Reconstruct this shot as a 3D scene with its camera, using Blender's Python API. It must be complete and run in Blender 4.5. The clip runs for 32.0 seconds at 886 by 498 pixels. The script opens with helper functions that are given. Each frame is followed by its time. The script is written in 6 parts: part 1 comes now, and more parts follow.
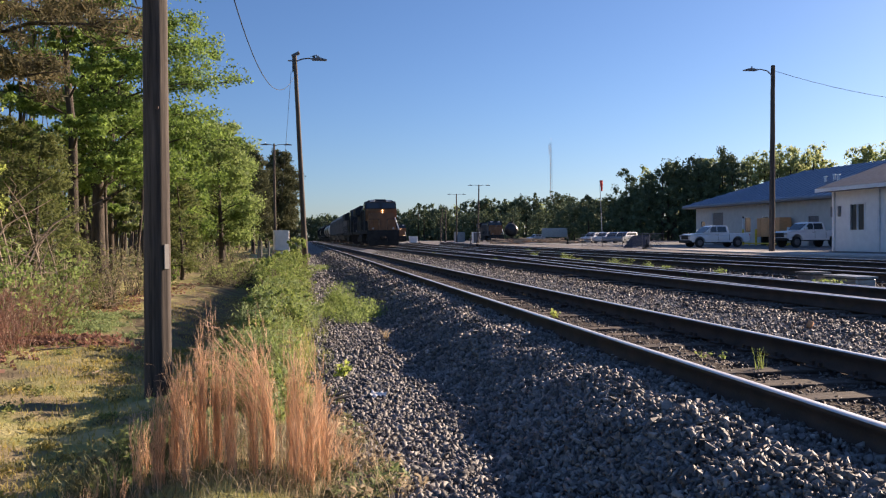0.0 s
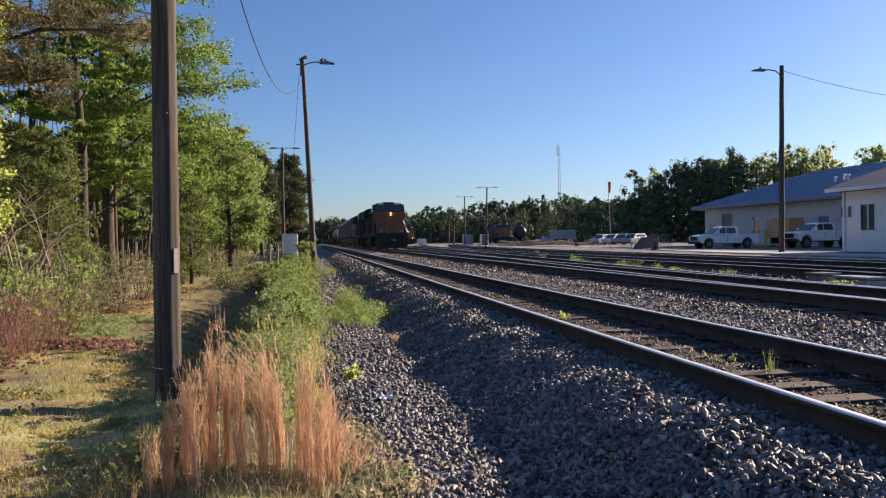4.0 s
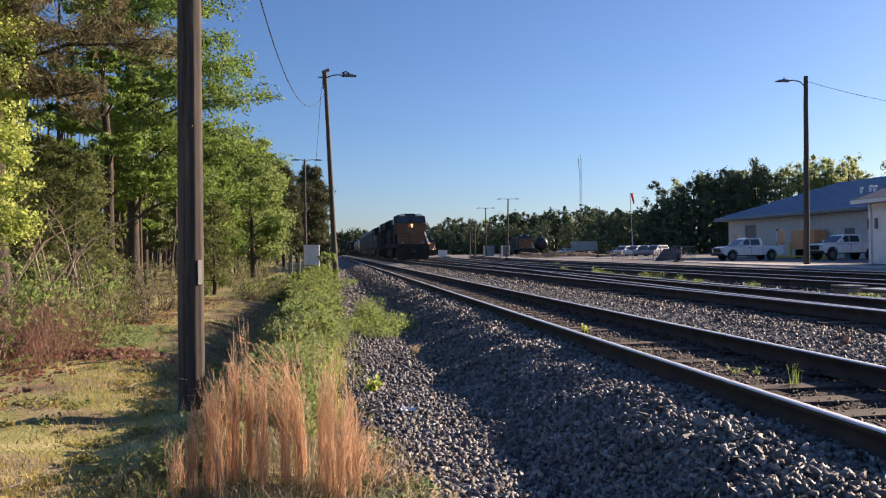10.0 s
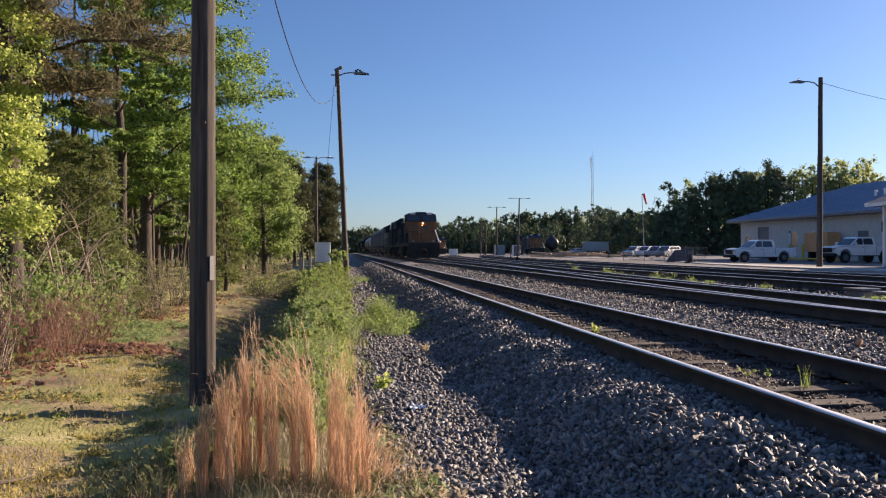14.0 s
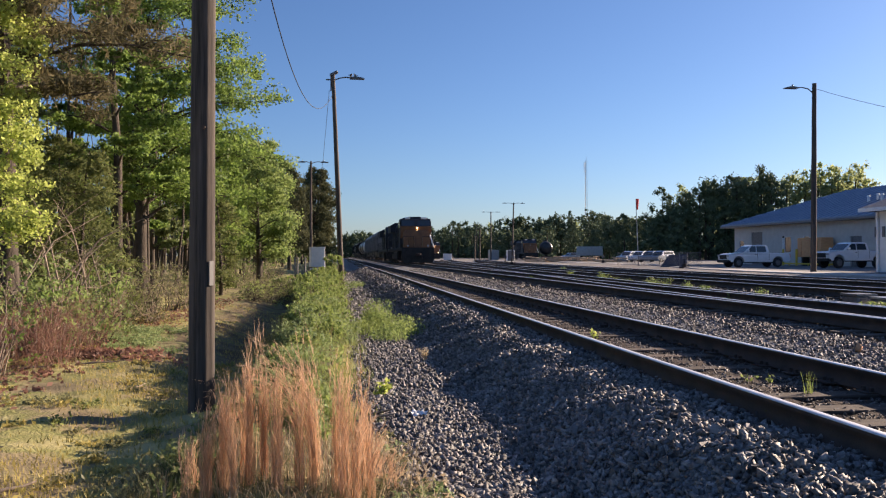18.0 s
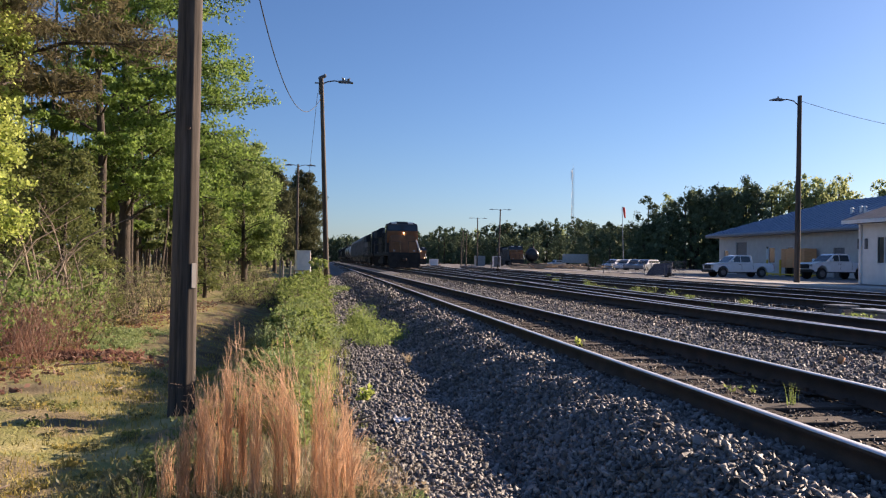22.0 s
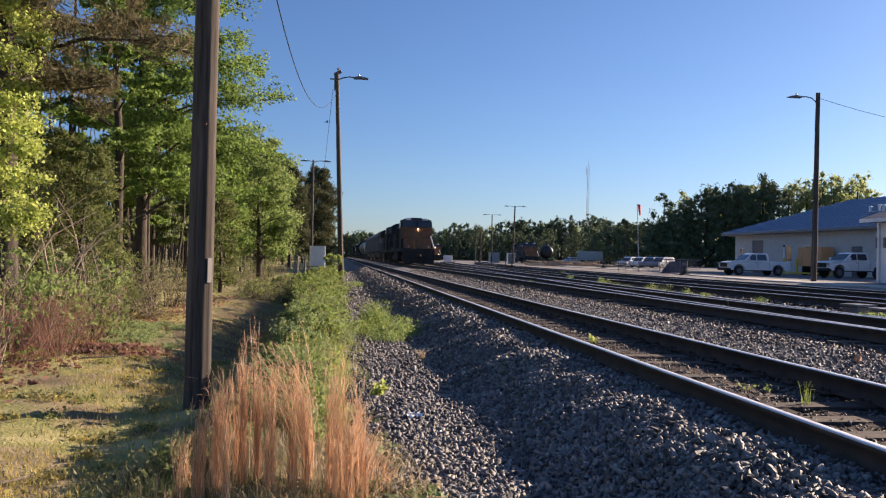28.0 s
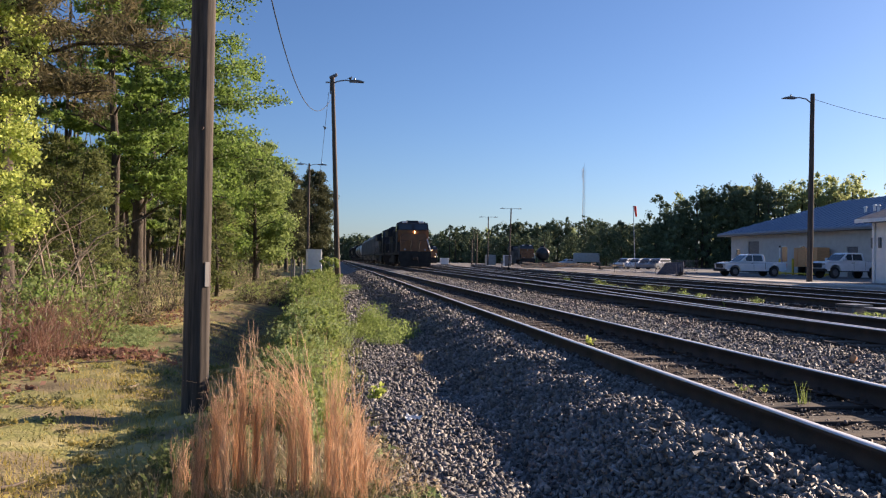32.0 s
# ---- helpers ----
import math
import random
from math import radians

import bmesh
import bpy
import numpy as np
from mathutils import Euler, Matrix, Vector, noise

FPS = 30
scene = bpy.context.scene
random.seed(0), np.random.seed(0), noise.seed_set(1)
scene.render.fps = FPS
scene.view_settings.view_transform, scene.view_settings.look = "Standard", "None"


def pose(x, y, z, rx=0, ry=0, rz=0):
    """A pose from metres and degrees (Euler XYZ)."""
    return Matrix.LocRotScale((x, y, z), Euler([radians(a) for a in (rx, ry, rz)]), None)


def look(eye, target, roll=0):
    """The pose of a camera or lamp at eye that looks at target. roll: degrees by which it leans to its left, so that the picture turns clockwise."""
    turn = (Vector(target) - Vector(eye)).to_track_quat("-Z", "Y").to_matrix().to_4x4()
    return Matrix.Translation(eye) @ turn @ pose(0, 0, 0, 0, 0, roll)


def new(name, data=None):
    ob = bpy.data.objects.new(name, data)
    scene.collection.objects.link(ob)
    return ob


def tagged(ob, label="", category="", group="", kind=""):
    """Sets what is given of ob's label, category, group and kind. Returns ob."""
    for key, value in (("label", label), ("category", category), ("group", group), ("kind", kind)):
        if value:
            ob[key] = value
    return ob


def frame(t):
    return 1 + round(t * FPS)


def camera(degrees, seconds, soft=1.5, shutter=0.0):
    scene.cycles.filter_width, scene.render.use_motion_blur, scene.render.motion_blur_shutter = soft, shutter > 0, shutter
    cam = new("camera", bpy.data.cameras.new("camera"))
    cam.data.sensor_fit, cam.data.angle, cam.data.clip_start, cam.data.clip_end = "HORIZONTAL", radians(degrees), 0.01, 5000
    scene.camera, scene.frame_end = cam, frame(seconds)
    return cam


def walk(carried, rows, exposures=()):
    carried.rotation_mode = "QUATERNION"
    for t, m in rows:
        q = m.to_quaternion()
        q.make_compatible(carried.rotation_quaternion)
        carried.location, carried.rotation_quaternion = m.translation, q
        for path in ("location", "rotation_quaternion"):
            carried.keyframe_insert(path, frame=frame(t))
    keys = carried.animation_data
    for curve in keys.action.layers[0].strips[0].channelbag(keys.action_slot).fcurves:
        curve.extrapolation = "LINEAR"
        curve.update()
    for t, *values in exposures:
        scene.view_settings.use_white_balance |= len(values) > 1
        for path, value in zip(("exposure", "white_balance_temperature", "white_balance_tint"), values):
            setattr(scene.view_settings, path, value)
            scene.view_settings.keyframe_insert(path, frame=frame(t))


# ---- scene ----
# camera: held at eye height beside the line, swaying a little
cam = camera(58.5, 32.0, soft=1.2)
PATH = [
    (0, 0.0091, 0.0294, 1.1229, 89.180, 0.532, -10.184),
    (0.5, 0.0096, 0.0286, 1.1214, 89.164, 0.462, -10.052),
    (1, 0.0019, 0.0212, 1.1262, 89.188, 0.390, -9.902),
    (1.5, 0.0015, 0.0172, 1.1234, 89.185, 0.214, -9.870),
    (2, -0.0014, 0.0189, 1.1221, 89.230, 0.149, -9.829),
    (2.5, 0.0048, 0.0219, 1.1224, 89.188, 0.564, -9.758),
    (3, 0.0048, 0.0280, 1.1271, 89.175, 0.987, -9.790),
    (3.5, 0.0091, 0.0325, 1.1266, 89.200, 0.857, -9.799),
    (5.5, 0.0099, 0.0186, 1.1275, 90.293, 1.067, -8.795),
    (6, 0.0111, 0.0234, 1.1273, 90.366, 1.113, -8.869),
    (6.5, 0.0069, 0.0238, 1.1298, 90.277, 1.117, -8.838),
    (7, 0.0034, 0.0220, 1.1305, 90.100, 1.102, -8.944),
    (7.5, 0.0016, 0.0172, 1.1289, 89.884, 0.975, -8.784),
    (8, 0.0053, 0.0173, 1.1282, 89.784, 0.947, -8.323),
    (8.5, 0.0002, 0.0127, 1.1301, 89.815, 1.059, -8.034),
    (9, 0.0011, 0.0093, 1.1303, 89.800, 0.852, -7.929),
    (9.5, 0.0063, 0.0128, 1.1333, 90.024, 0.942, -7.877),
    (10, 0.0035, 0.0040, 1.1340, 90.208, 0.749, -8.059),
    (10.5, 0.0053, 0.0103, 1.1344, 90.253, 0.738, -8.122),
    (11, 0.0011, 0.0187, 1.1314, 90.287, 0.654, -8.126),
    (11.5, 0.0023, 0.0151, 1.1363, 90.297, 0.520, -8.087),
    (12, -0.0016, 0.0008, 1.1304, 90.300, 0.515, -7.951),
    (12.5, -0.0030, -0.0092, 1.1277, 90.034, 0.134, -7.696),
    (13, 0.0000, -0.0000, 1.1300, 90.000, -0.000, -7.528),
    (13.5, -0.0001, -0.0061, 1.1341, 90.094, 0.224, -7.436),
    (14, 0.0003, -0.0023, 1.1301, 90.121, 0.167, -7.290),
    (14.5, 0.0015, -0.0035, 1.1334, 90.097, 0.205, -7.279),
    (16.5, -0.0005, -0.0122, 1.1295, 89.748, -0.460, -6.522),
    (17, -0.0178, 0.0190, 1.1394, 89.758, -0.687, -6.110),
    (17.5, -0.0673, 0.0315, 1.1419, 90.369, -0.205, -6.995),
    (18, -0.0708, 0.0264, 1.1387, 90.457, 0.103, -7.736),
    (18.5, -0.0549, 0.0501, 1.1354, 89.693, -0.115, -8.447),
    (19, -0.0435, 0.0706, 1.1369, 89.743, -0.562, -9.400),
    (19.5, -0.0489, 0.0724, 1.1404, 90.321, -0.654, -9.817),
    (20, -0.0507, 0.0838, 1.1408, 90.623, -0.678, -9.704),
    (20.5, -0.0510, 0.0849, 1.1416, 90.679, -0.704, -9.483),
    (21, -0.0553, 0.0796, 1.1469, 90.740, -0.794, -9.351),
    (21.5, -0.0503, 0.0766, 1.1434, 90.766, -0.814, -8.852),
    (22, -0.0524, 0.0661, 1.1413, 90.856, -0.754, -8.733),
    (22.5, -0.0521, 0.0525, 1.1456, 91.102, -0.769, -8.708),
    (23, -0.0522, 0.0353, 1.1433, 91.195, -0.744, -8.322),
    (23.5, -0.0351, 0.0493, 1.1413, 91.079, -0.650, -8.146),
    (24, -0.0360, 0.0413, 1.1432, 91.072, -0.766, -8.124),
    (24.5, -0.0322, 0.0394, 1.1449, 91.088, -0.777, -7.904),
    (25, -0.0355, 0.0231, 1.1433, 91.165, -0.492, -7.644),
    (25.5, -0.0334, 0.0230, 1.1460, 91.132, -0.171, -7.404),
    (27.5, -0.0490, 0.0407, 1.1424, 90.932, -0.889, -7.804),
    (28, -0.0535, 0.0484, 1.1412, 90.577, -1.101, -7.703),
    (28.5, -0.0519, 0.0581, 1.1407, 90.253, -1.105, -7.606),
    (29, -0.0602, 0.0421, 1.1421, 90.215, -0.907, -7.423),
    (29.5, -0.0665, 0.0372, 1.1419, 90.274, -0.914, -7.363),
    (30, -0.0606, 0.0344, 1.1401, 90.308, -0.646, -7.451),
    (30.5, -0.0631, 0.0230, 1.1364, 90.140, -0.617, -7.590),
    (31, -0.0599, 0.0216, 1.1427, 90.130, -0.659, -7.710),
    (31.5, -0.0579, 0.0311, 1.1437, 90.407, -0.721, -7.857),
    (32, -0.0642, 0.0283, 1.1425, 90.767, -0.770, -7.960),
]
walk(cam, [(t, pose(*p)) for t, *p in PATH], exposures=[(0, 1.15, 6450, 21), (32, 1.15, 6450, 21)])

# ---- light ----
SUN_HEADING, SUN_HEIGHT = 66.0, 18.3          # degrees clockwise from the track's direction, above the horizon
world = bpy.data.worlds.new("world")
scene.world = world
world.use_nodes = True
wn = world.node_tree.nodes
sky = wn.new("ShaderNodeTexSky")
sky.sky_type, sky.sun_disc = "NISHITA", False
sky.sun_elevation, sky.sun_rotation = radians(SUN_HEIGHT), radians(SUN_HEADING)
sky.air_density, sky.dust_density, sky.ozone_density = 1.0, 0.45, 6.0
wn["Background"].inputs["Strength"].default_value = 0.061
world.node_tree.links.new(sky.outputs[0], wn["Background"].inputs["Color"])
sun = new("sun", bpy.data.lights.new("sun", "SUN"))
sun.data.energy, sun.data.angle, sun.data.color = 5.0, radians(0.6), (1.0, 0.82, 0.58)
_h, _e = radians(SUN_HEADING), radians(SUN_HEIGHT)
SUN_WAY = Vector((math.sin(_h) * math.cos(_e), math.cos(_h) * math.cos(_e), math.sin(_e)))
sun.matrix_world = look(SUN_WAY * 300, (0, 0, 0))


# ---- materials ----
def surface(name, dark, light, scale=8.0, rough=0.8, metal=0.0, bump=0.2, fine=60.0, stains=0.0, stain=(0.05, 0.04, 0.03),
            vary=0.0, glow=None, island=0.0, stretch=(1, 1, 1), depth=0.01):
    """A weathered surface: two tones at two scales, relief, and pieces that differ."""
    m = bpy.data.materials.new(name)
    m.use_nodes = True
    nt = m.node_tree
    n, l = nt.nodes, nt.links
    b = n["Principled BSDF"]
    tc = n.new("ShaderNodeTexCoord")
    mp = n.new("ShaderNodeMapping")
    mp.inputs["Scale"].default_value = stretch
    l.new(tc.outputs["Object"], mp.inputs["Vector"])
    big = n.new("ShaderNodeTexNoise")
    big.inputs["Scale"].default_value, big.inputs["Detail"].default_value = scale, 5
    small = n.new("ShaderNodeTexNoise")
    small.inputs["Scale"].default_value, small.inputs["Detail"].default_value = fine, 3
    for t in (big, small):
        l.new(mp.outputs[0], t.inputs["Vector"])
    add = n.new("ShaderNodeMath")
    add.operation = "MULTIPLY_ADD"
    l.new(small.outputs["Fac"], add.inputs[0])
    add.inputs[1].default_value = 0.45
    l.new(big.outputs["Fac"], add.inputs[2])
    ramp = n.new("ShaderNodeValToRGB")
    ramp.color_ramp.elements[0].position, ramp.color_ramp.elements[1].position = 0.48, 0.95
    ramp.color_ramp.elements[0].color, ramp.color_ramp.elements[1].color = (*dark, 1), (*light, 1)
    l.new(add.outputs[0], ramp.inputs[0])
    out = ramp.outputs[0]
    if stains:
        st = n.new("ShaderNodeTexNoise")
        st.inputs["Scale"].default_value, st.inputs["Detail"].default_value = scale * 0.35, 7
        l.new(mp.outputs[0], st.inputs["Vector"])
        sr = n.new("ShaderNodeValToRGB")
        sr.color_ramp.elements[0].position, sr.color_ramp.elements[1].position = 0.5, 0.68
        l.new(st.outputs["Fac"], sr.inputs[0])
        fac = n.new("ShaderNodeMath")
        fac.operation = "MULTIPLY"
        fac.inputs[1].default_value = stains
        l.new(sr.outputs[0], fac.inputs[0])
        mix = n.new("ShaderNodeMix")
        mix.data_type = "RGBA"
        l.new(fac.outputs[0], mix.inputs["Factor"])
        l.new(out, mix.inputs["A"])
        mix.inputs["B"].default_value = (*stain, 1)
        out = mix.outputs["Result"]
    if vary or island:
        src = n.new("ShaderNodeNewGeometry").outputs["Random Per Island"] if island else n.new("ShaderNodeObjectInfo").outputs["Random"]
        mr = n.new("ShaderNodeMapRange")
        k = island or vary
        mr.inputs["To Min"].default_value, mr.inputs["To Max"].default_value = 1 - k, 1 + k
        l.new(src, mr.inputs["Value"])
        hsv = n.new("ShaderNodeHueSaturation")
        l.new(mr.outputs[0], hsv.inputs["Value"])
        l.new(out, hsv.inputs["Color"])
        out = hsv.outputs[0]
    l.new(out, b.inputs["Base Color"])
    b.inputs["Roughness"].default_value, b.inputs["Metallic"].default_value = rough, metal
    if bump:
        bp = n.new("ShaderNodeBump")
        bp.inputs["Strength"].default_value, bp.inputs["Distance"].default_value = bump, depth
        l.new(add.outputs[0], bp.inputs["Height"])
        l.new(bp.outputs[0], b.inputs["Normal"])
    if glow:
        b.inputs["Emission Color"].default_value, b.inputs["Emission Strength"].default_value = (*glow[:3], 1), glow[3]
    return m


def foliage(name, dark, light, through_light=0.45, gloss=0.25):
    """Leaves: each differs a little, and light shines through them."""
    m = bpy.data.materials.new(name)
    m.use_nodes = True
    nt = m.node_tree
    n, l = nt.nodes, nt.links
    n.remove(n["Principled BSDF"])
    geo = n.new("ShaderNodeNewGeometry")
    tc = n.new("ShaderNodeTexCoord")
    big = n.new("ShaderNodeTexNoise")
    big.inputs["Scale"].default_value = 0.6
    l.new(tc.outputs["Object"], big.inputs["Vector"])
    add = n.new("ShaderNodeMath")
    add.operation = "MULTIPLY_ADD"
    l.new(geo.outputs["Random Per Island"], add.inputs[0])
    add.inputs[1].default_value = 0.6
    l.new(big.outputs["Fac"], add.inputs[2])
    ramp = n.new("ShaderNodeValToRGB")
    ramp.color_ramp.elements[0].position, ramp.color_ramp.elements[1].position = 0.4, 1.05
    ramp.color_ramp.elements[0].color, ramp.color_ramp.elements[1].color = (*dark, 1), (*light, 1)
    l.new(add.outputs[0], ramp.inputs[0])
    d = n.new("ShaderNodeBsdfPrincipled")
    d.inputs["Roughness"].default_value = 0.55
    d.inputs["Specular IOR Level"].default_value = gloss
    l.new(ramp.outputs[0], d.inputs["Base Color"])
    t = n.new("ShaderNodeBsdfTranslucent")
    warm = n.new("ShaderNodeHueSaturation")
    warm.inputs["Hue"].default_value, warm.inputs["Saturation"].default_value, warm.inputs["Value"].default_value = 0.49, 1.0, 1.3
    l.new(ramp.outputs[0], warm.inputs["Color"])
    l.new(warm.outputs[0], t.inputs["Color"])
    mx = n.new("ShaderNodeMixShader")
    mx.inputs[0].default_value = through_light
    l.new(d.outputs[0], mx.inputs[1])
    l.new(t.outputs[0], mx.inputs[2])
    l.new(mx.outputs[0], n["Material Output"].inputs["Surface"])
    return m


def glass(name, tint=(0.05, 0.06, 0.07)):
    m = bpy.data.materials.new(name)
    m.use_nodes = True
    b = m.node_tree.nodes["Principled BSDF"]
    b.inputs["Base Color"].default_value = (*tint, 1)
    b.inputs["Roughness"].default_value = 0.06
    b.inputs["Specular IOR Level"].default_value = 0.8
    return m


M = dict(
    stone=surface("ballast_stone", (0.06, 0.056, 0.054), (0.27, 0.255, 0.243), 9, 0.64, bump=0.3, fine=60, island=0.6),
    stone_one=surface("ballast_stone_single", (0.06, 0.056, 0.054), (0.27, 0.255, 0.243), 9, 0.64, bump=0.3, fine=60, vary=0.6),
    # browner stone, its colour also darkened for the shade beside the main track
    stone_brown_shaded=surface("ballast_stone_brown_shaded", (0.042, 0.039, 0.037), (0.17, 0.152, 0.142), 9, 0.65, bump=0.3, fine=60, island=0.5),
    soil=surface("soil", (0.07, 0.05, 0.032), (0.20, 0.15, 0.09), 1.2, 0.95, bump=0.6, fine=25, depth=0.03),
    steel=surface("rail_steel_rust", (0.035, 0.026, 0.022), (0.09, 0.06, 0.045), 4, 0.75, 0.2, 0.3, 90),
    shine=surface("rail_head_polished", (0.6, 0.59, 0.59), (0.78, 0.77, 0.77), 3, 0.42, 0.45, 0.05, 40),
    tie=surface("tie_timber", (0.028, 0.02, 0.016), (0.105, 0.072, 0.052), 3, 0.9, 0, 0.7, 30, vary=0.4, stretch=(0.4, 4, 4)),
    wood_pole=surface("pole_timber", (0.02, 0.017, 0.015), (0.135, 0.11, 0.092), 5, 0.95, 0, 0.3, 34, stains=0.6, stain=(0.018, 0.015, 0.013), stretch=(3, 3, 0.12)),
    dark_pole=surface("lamp_pole_timber", (0.045, 0.036, 0.03), (0.14, 0.11, 0.085), 6, 0.85, 0, 0.6, 40, stretch=(3, 3, 0.15)),
    galv=surface("galvanised_metal", (0.28, 0.29, 0.30), (0.45, 0.46, 0.47), 6, 0.45, 0.7, 0.1),
    galv_dull=surface("weathered_grey_timber", (0.13, 0.125, 0.12), (0.27, 0.26, 0.25), 5, 0.85, 0, 0.4, 40, stretch=(3, 3, 0.2)),
    lampgrey=surface("lamp_housing_grey", (0.09, 0.09, 0.095), (0.2, 0.2, 0.21), 8, 0.5, 0.3, 0.1),
    cable=surface("cable_black", (0.012, 0.012, 0.012), (0.03, 0.03, 0.03), 6, 0.6, 0, 0),
    bark=surface("bark", (0.026, 0.021, 0.017), (0.105, 0.082, 0.062), 5, 0.95, 0, 1.0, 30, stretch=(2, 2, 0.4), depth=0.03),
    bark_pale=surface("bark_pale", (0.16, 0.12, 0.09), (0.36, 0.29, 0.22), 5, 0.95, 0, 0.8, 30, stretch=(2, 2, 0.4)),
    leaf=foliage("leaves_green", (0.05, 0.09, 0.02), (0.22, 0.335, 0.08), 0.48),
    leaf_bright=foliage("leaves_spring_green", (0.19, 0.25, 0.06), (0.47, 0.55, 0.16), 0.6),
    leaf_dark=foliage("leaves_dark", (0.06, 0.085, 0.035), (0.17, 0.215, 0.08), 0.45),
    needle=foliage("pine_needles", (0.055, 0.056, 0.03), (0.18, 0.158, 0.085), 0.4, 0.1),
    shrub=foliage("shrub_leaves", (0.09, 0.14, 0.038), (0.30, 0.38, 0.115), 0.45),
    grass=foliage("grass_blades", (0.14, 0.15, 0.045), (0.48, 0.40, 0.125), 0.4),
    verge=foliage("verge_grass", (0.09, 0.125, 0.035), (0.30, 0.33, 0.11), 0.45),
    leaf_mid=foliage("leaves_mid_green", (0.095, 0.145, 0.045), (0.28, 0.37, 0.125), 0.5),
    needle_dark=foliage("pine_needles_dark", (0.05, 0.06, 0.032), (0.135, 0.145, 0.075), 0.25, 0.05),
    sedge=foliage("dry_sedge", (0.28, 0.178, 0.105), (0.74, 0.52, 0.33), 0.4),
    straw=foliage("pale_straw", (0.27, 0.215, 0.13), (0.62, 0.52, 0.35), 0.4),
    bank=foliage("bank_grass", (0.105, 0.16, 0.06), (0.32, 0.40, 0.185), 0.45),
    olive=foliage("olive_weeds", (0.08, 0.09, 0.045), (0.22, 0.215, 0.11), 0.4),
    fern=foliage("dead_bracken", (0.09, 0.052, 0.04), (0.31, 0.175, 0.125), 0.35),
    far_leaf=foliage("far_woods", (0.085, 0.115, 0.07), (0.13, 0.17, 0.095), 0.12, 0.02),
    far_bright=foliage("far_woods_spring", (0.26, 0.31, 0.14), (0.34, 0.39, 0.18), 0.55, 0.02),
    cedar=foliage("cedar_sprays", (0.065, 0.085, 0.03), (0.19, 0.22, 0.08), 0.4, 0.1),
    asphalt=surface("asphalt", (0.09, 0.09, 0.092), (0.17, 0.168, 0.165), 2, 0.9, 0, 0.3, 80, stains=0.3),
    concrete=surface("concrete", (0.40, 0.375, 0.35), (0.58, 0.55, 0.52), 2, 0.85, 0, 0.2, 50, stains=0.3, stain=(0.2, 0.18, 0.16)),
    navy=surface("loco_dark_blue_paint", (0.010, 0.012, 0.017), (0.022, 0.025, 0.034), 2, 0.65, 0, 0.05, 30, stains=0.3, stain=(0.03, 0.025, 0.02)),
    orange=surface("loco_yellow_paint", (0.15, 0.066, 0.026), (0.25, 0.11, 0.04), 2, 0.6, 0, 0.05, 30, stains=0.4, stain=(0.12, 0.06, 0.03)),
    black=surface("sooty_black", (0.008, 0.008, 0.008), (0.03, 0.028, 0.026), 3, 0.7, 0.1, 0.2),
    white_paint=surface("white_paint", (0.66, 0.67, 0.68), (0.82, 0.82, 0.82), 3, 0.4, 0, 0.03, 30),
    car_white=surface("car_white_paint", (0.70, 0.71, 0.72), (0.82, 0.82, 0.83), 2, 0.22, 0, 0.0),
    car_silver=surface("car_silver_paint", (0.35, 0.36, 0.38), (0.5, 0.5, 0.52), 2, 0.25, 0.5, 0.0),
    tyre=surface("tyre_rubber", (0.012, 0.012, 0.012), (0.03, 0.03, 0.03), 9, 0.85),
    hopper=surface("hopper_grey_paint", (0.19, 0.178, 0.16), (0.30, 0.283, 0.258), 1.5, 0.7, 0, 0.1, 20, stains=0.5, stain=(0.12, 0.09, 0.07)),
    tank=surface("tank_black_paint", (0.015, 0.015, 0.016), (0.05, 0.05, 0.05), 2, 0.35, 0, 0.05, 20, stains=0.3),
    tank_white=surface("tank_white_paint", (0.45, 0.45, 0.45), (0.65, 0.65, 0.64), 2, 0.45, 0, 0.05, 20, stains=0.4),
    roof_blue=surface("blue_metal_roof", (0.10, 0.16, 0.26), (0.14, 0.205, 0.31), 1, 0.4, 0.2, 0.05, 20),
    wall_tan=surface("block_wall_tan", (0.46, 0.445, 0.42), (0.56, 0.545, 0.515), 2, 0.85, 0, 0.15, 40),
    wall_white=surface("siding_white", (0.76, 0.76, 0.76), (0.85, 0.85, 0.85), 3, 0.6, 0, 0.05, 30),
    shingle=surface("dark_shingles", (0.10, 0.11, 0.13), (0.17, 0.18, 0.21), 4, 0.9, 0, 0.4, 40),
    glass=glass("window_glass"),
    lamp_on=surface("headlight_lit", (0.9, 0.85, 0.7), (1, 0.95, 0.8), 3, 0.3, 0, 0, glow=(1.0, 0.62, 0.26, 2.8)),
    yellow=surface("safety_yellow", (0.55, 0.38, 0.02), (0.70, 0.50, 0.05), 4, 0.6, 0, 0.05),
    plywood=surface("plywood_tan", (0.58, 0.28, 0.12), (0.72, 0.38, 0.18), 3, 0.8, 0, 0.1, 30, stretch=(1, 1, 5)),
    red=surface("windsock_red", (0.62, 0.03, 0.02), (0.8, 0.07, 0.04), 3, 0.7, 0, 0.05),
    mesh_dark=surface("screen_fabric_blue", (0.05, 0.06, 0.09), (0.09, 0.10, 0.14), 3, 0.9, 0, 0.1),
    timber=surface("old_timber", (0.24, 0.17, 0.11), (0.52, 0.40, 0.28), 4, 0.9, 0, 0.4, 30, vary=0.3),
    feather=surface("dark_feathers", (0.015, 0.015, 0.017), (0.06, 0.058, 0.058), 30, 0.7, 0, 0.2, 120),
    rock_red=surface("orange_rock", (0.42, 0.19, 0.08), (0.62, 0.34, 0.18), 9, 0.8, 0, 0.4),
)


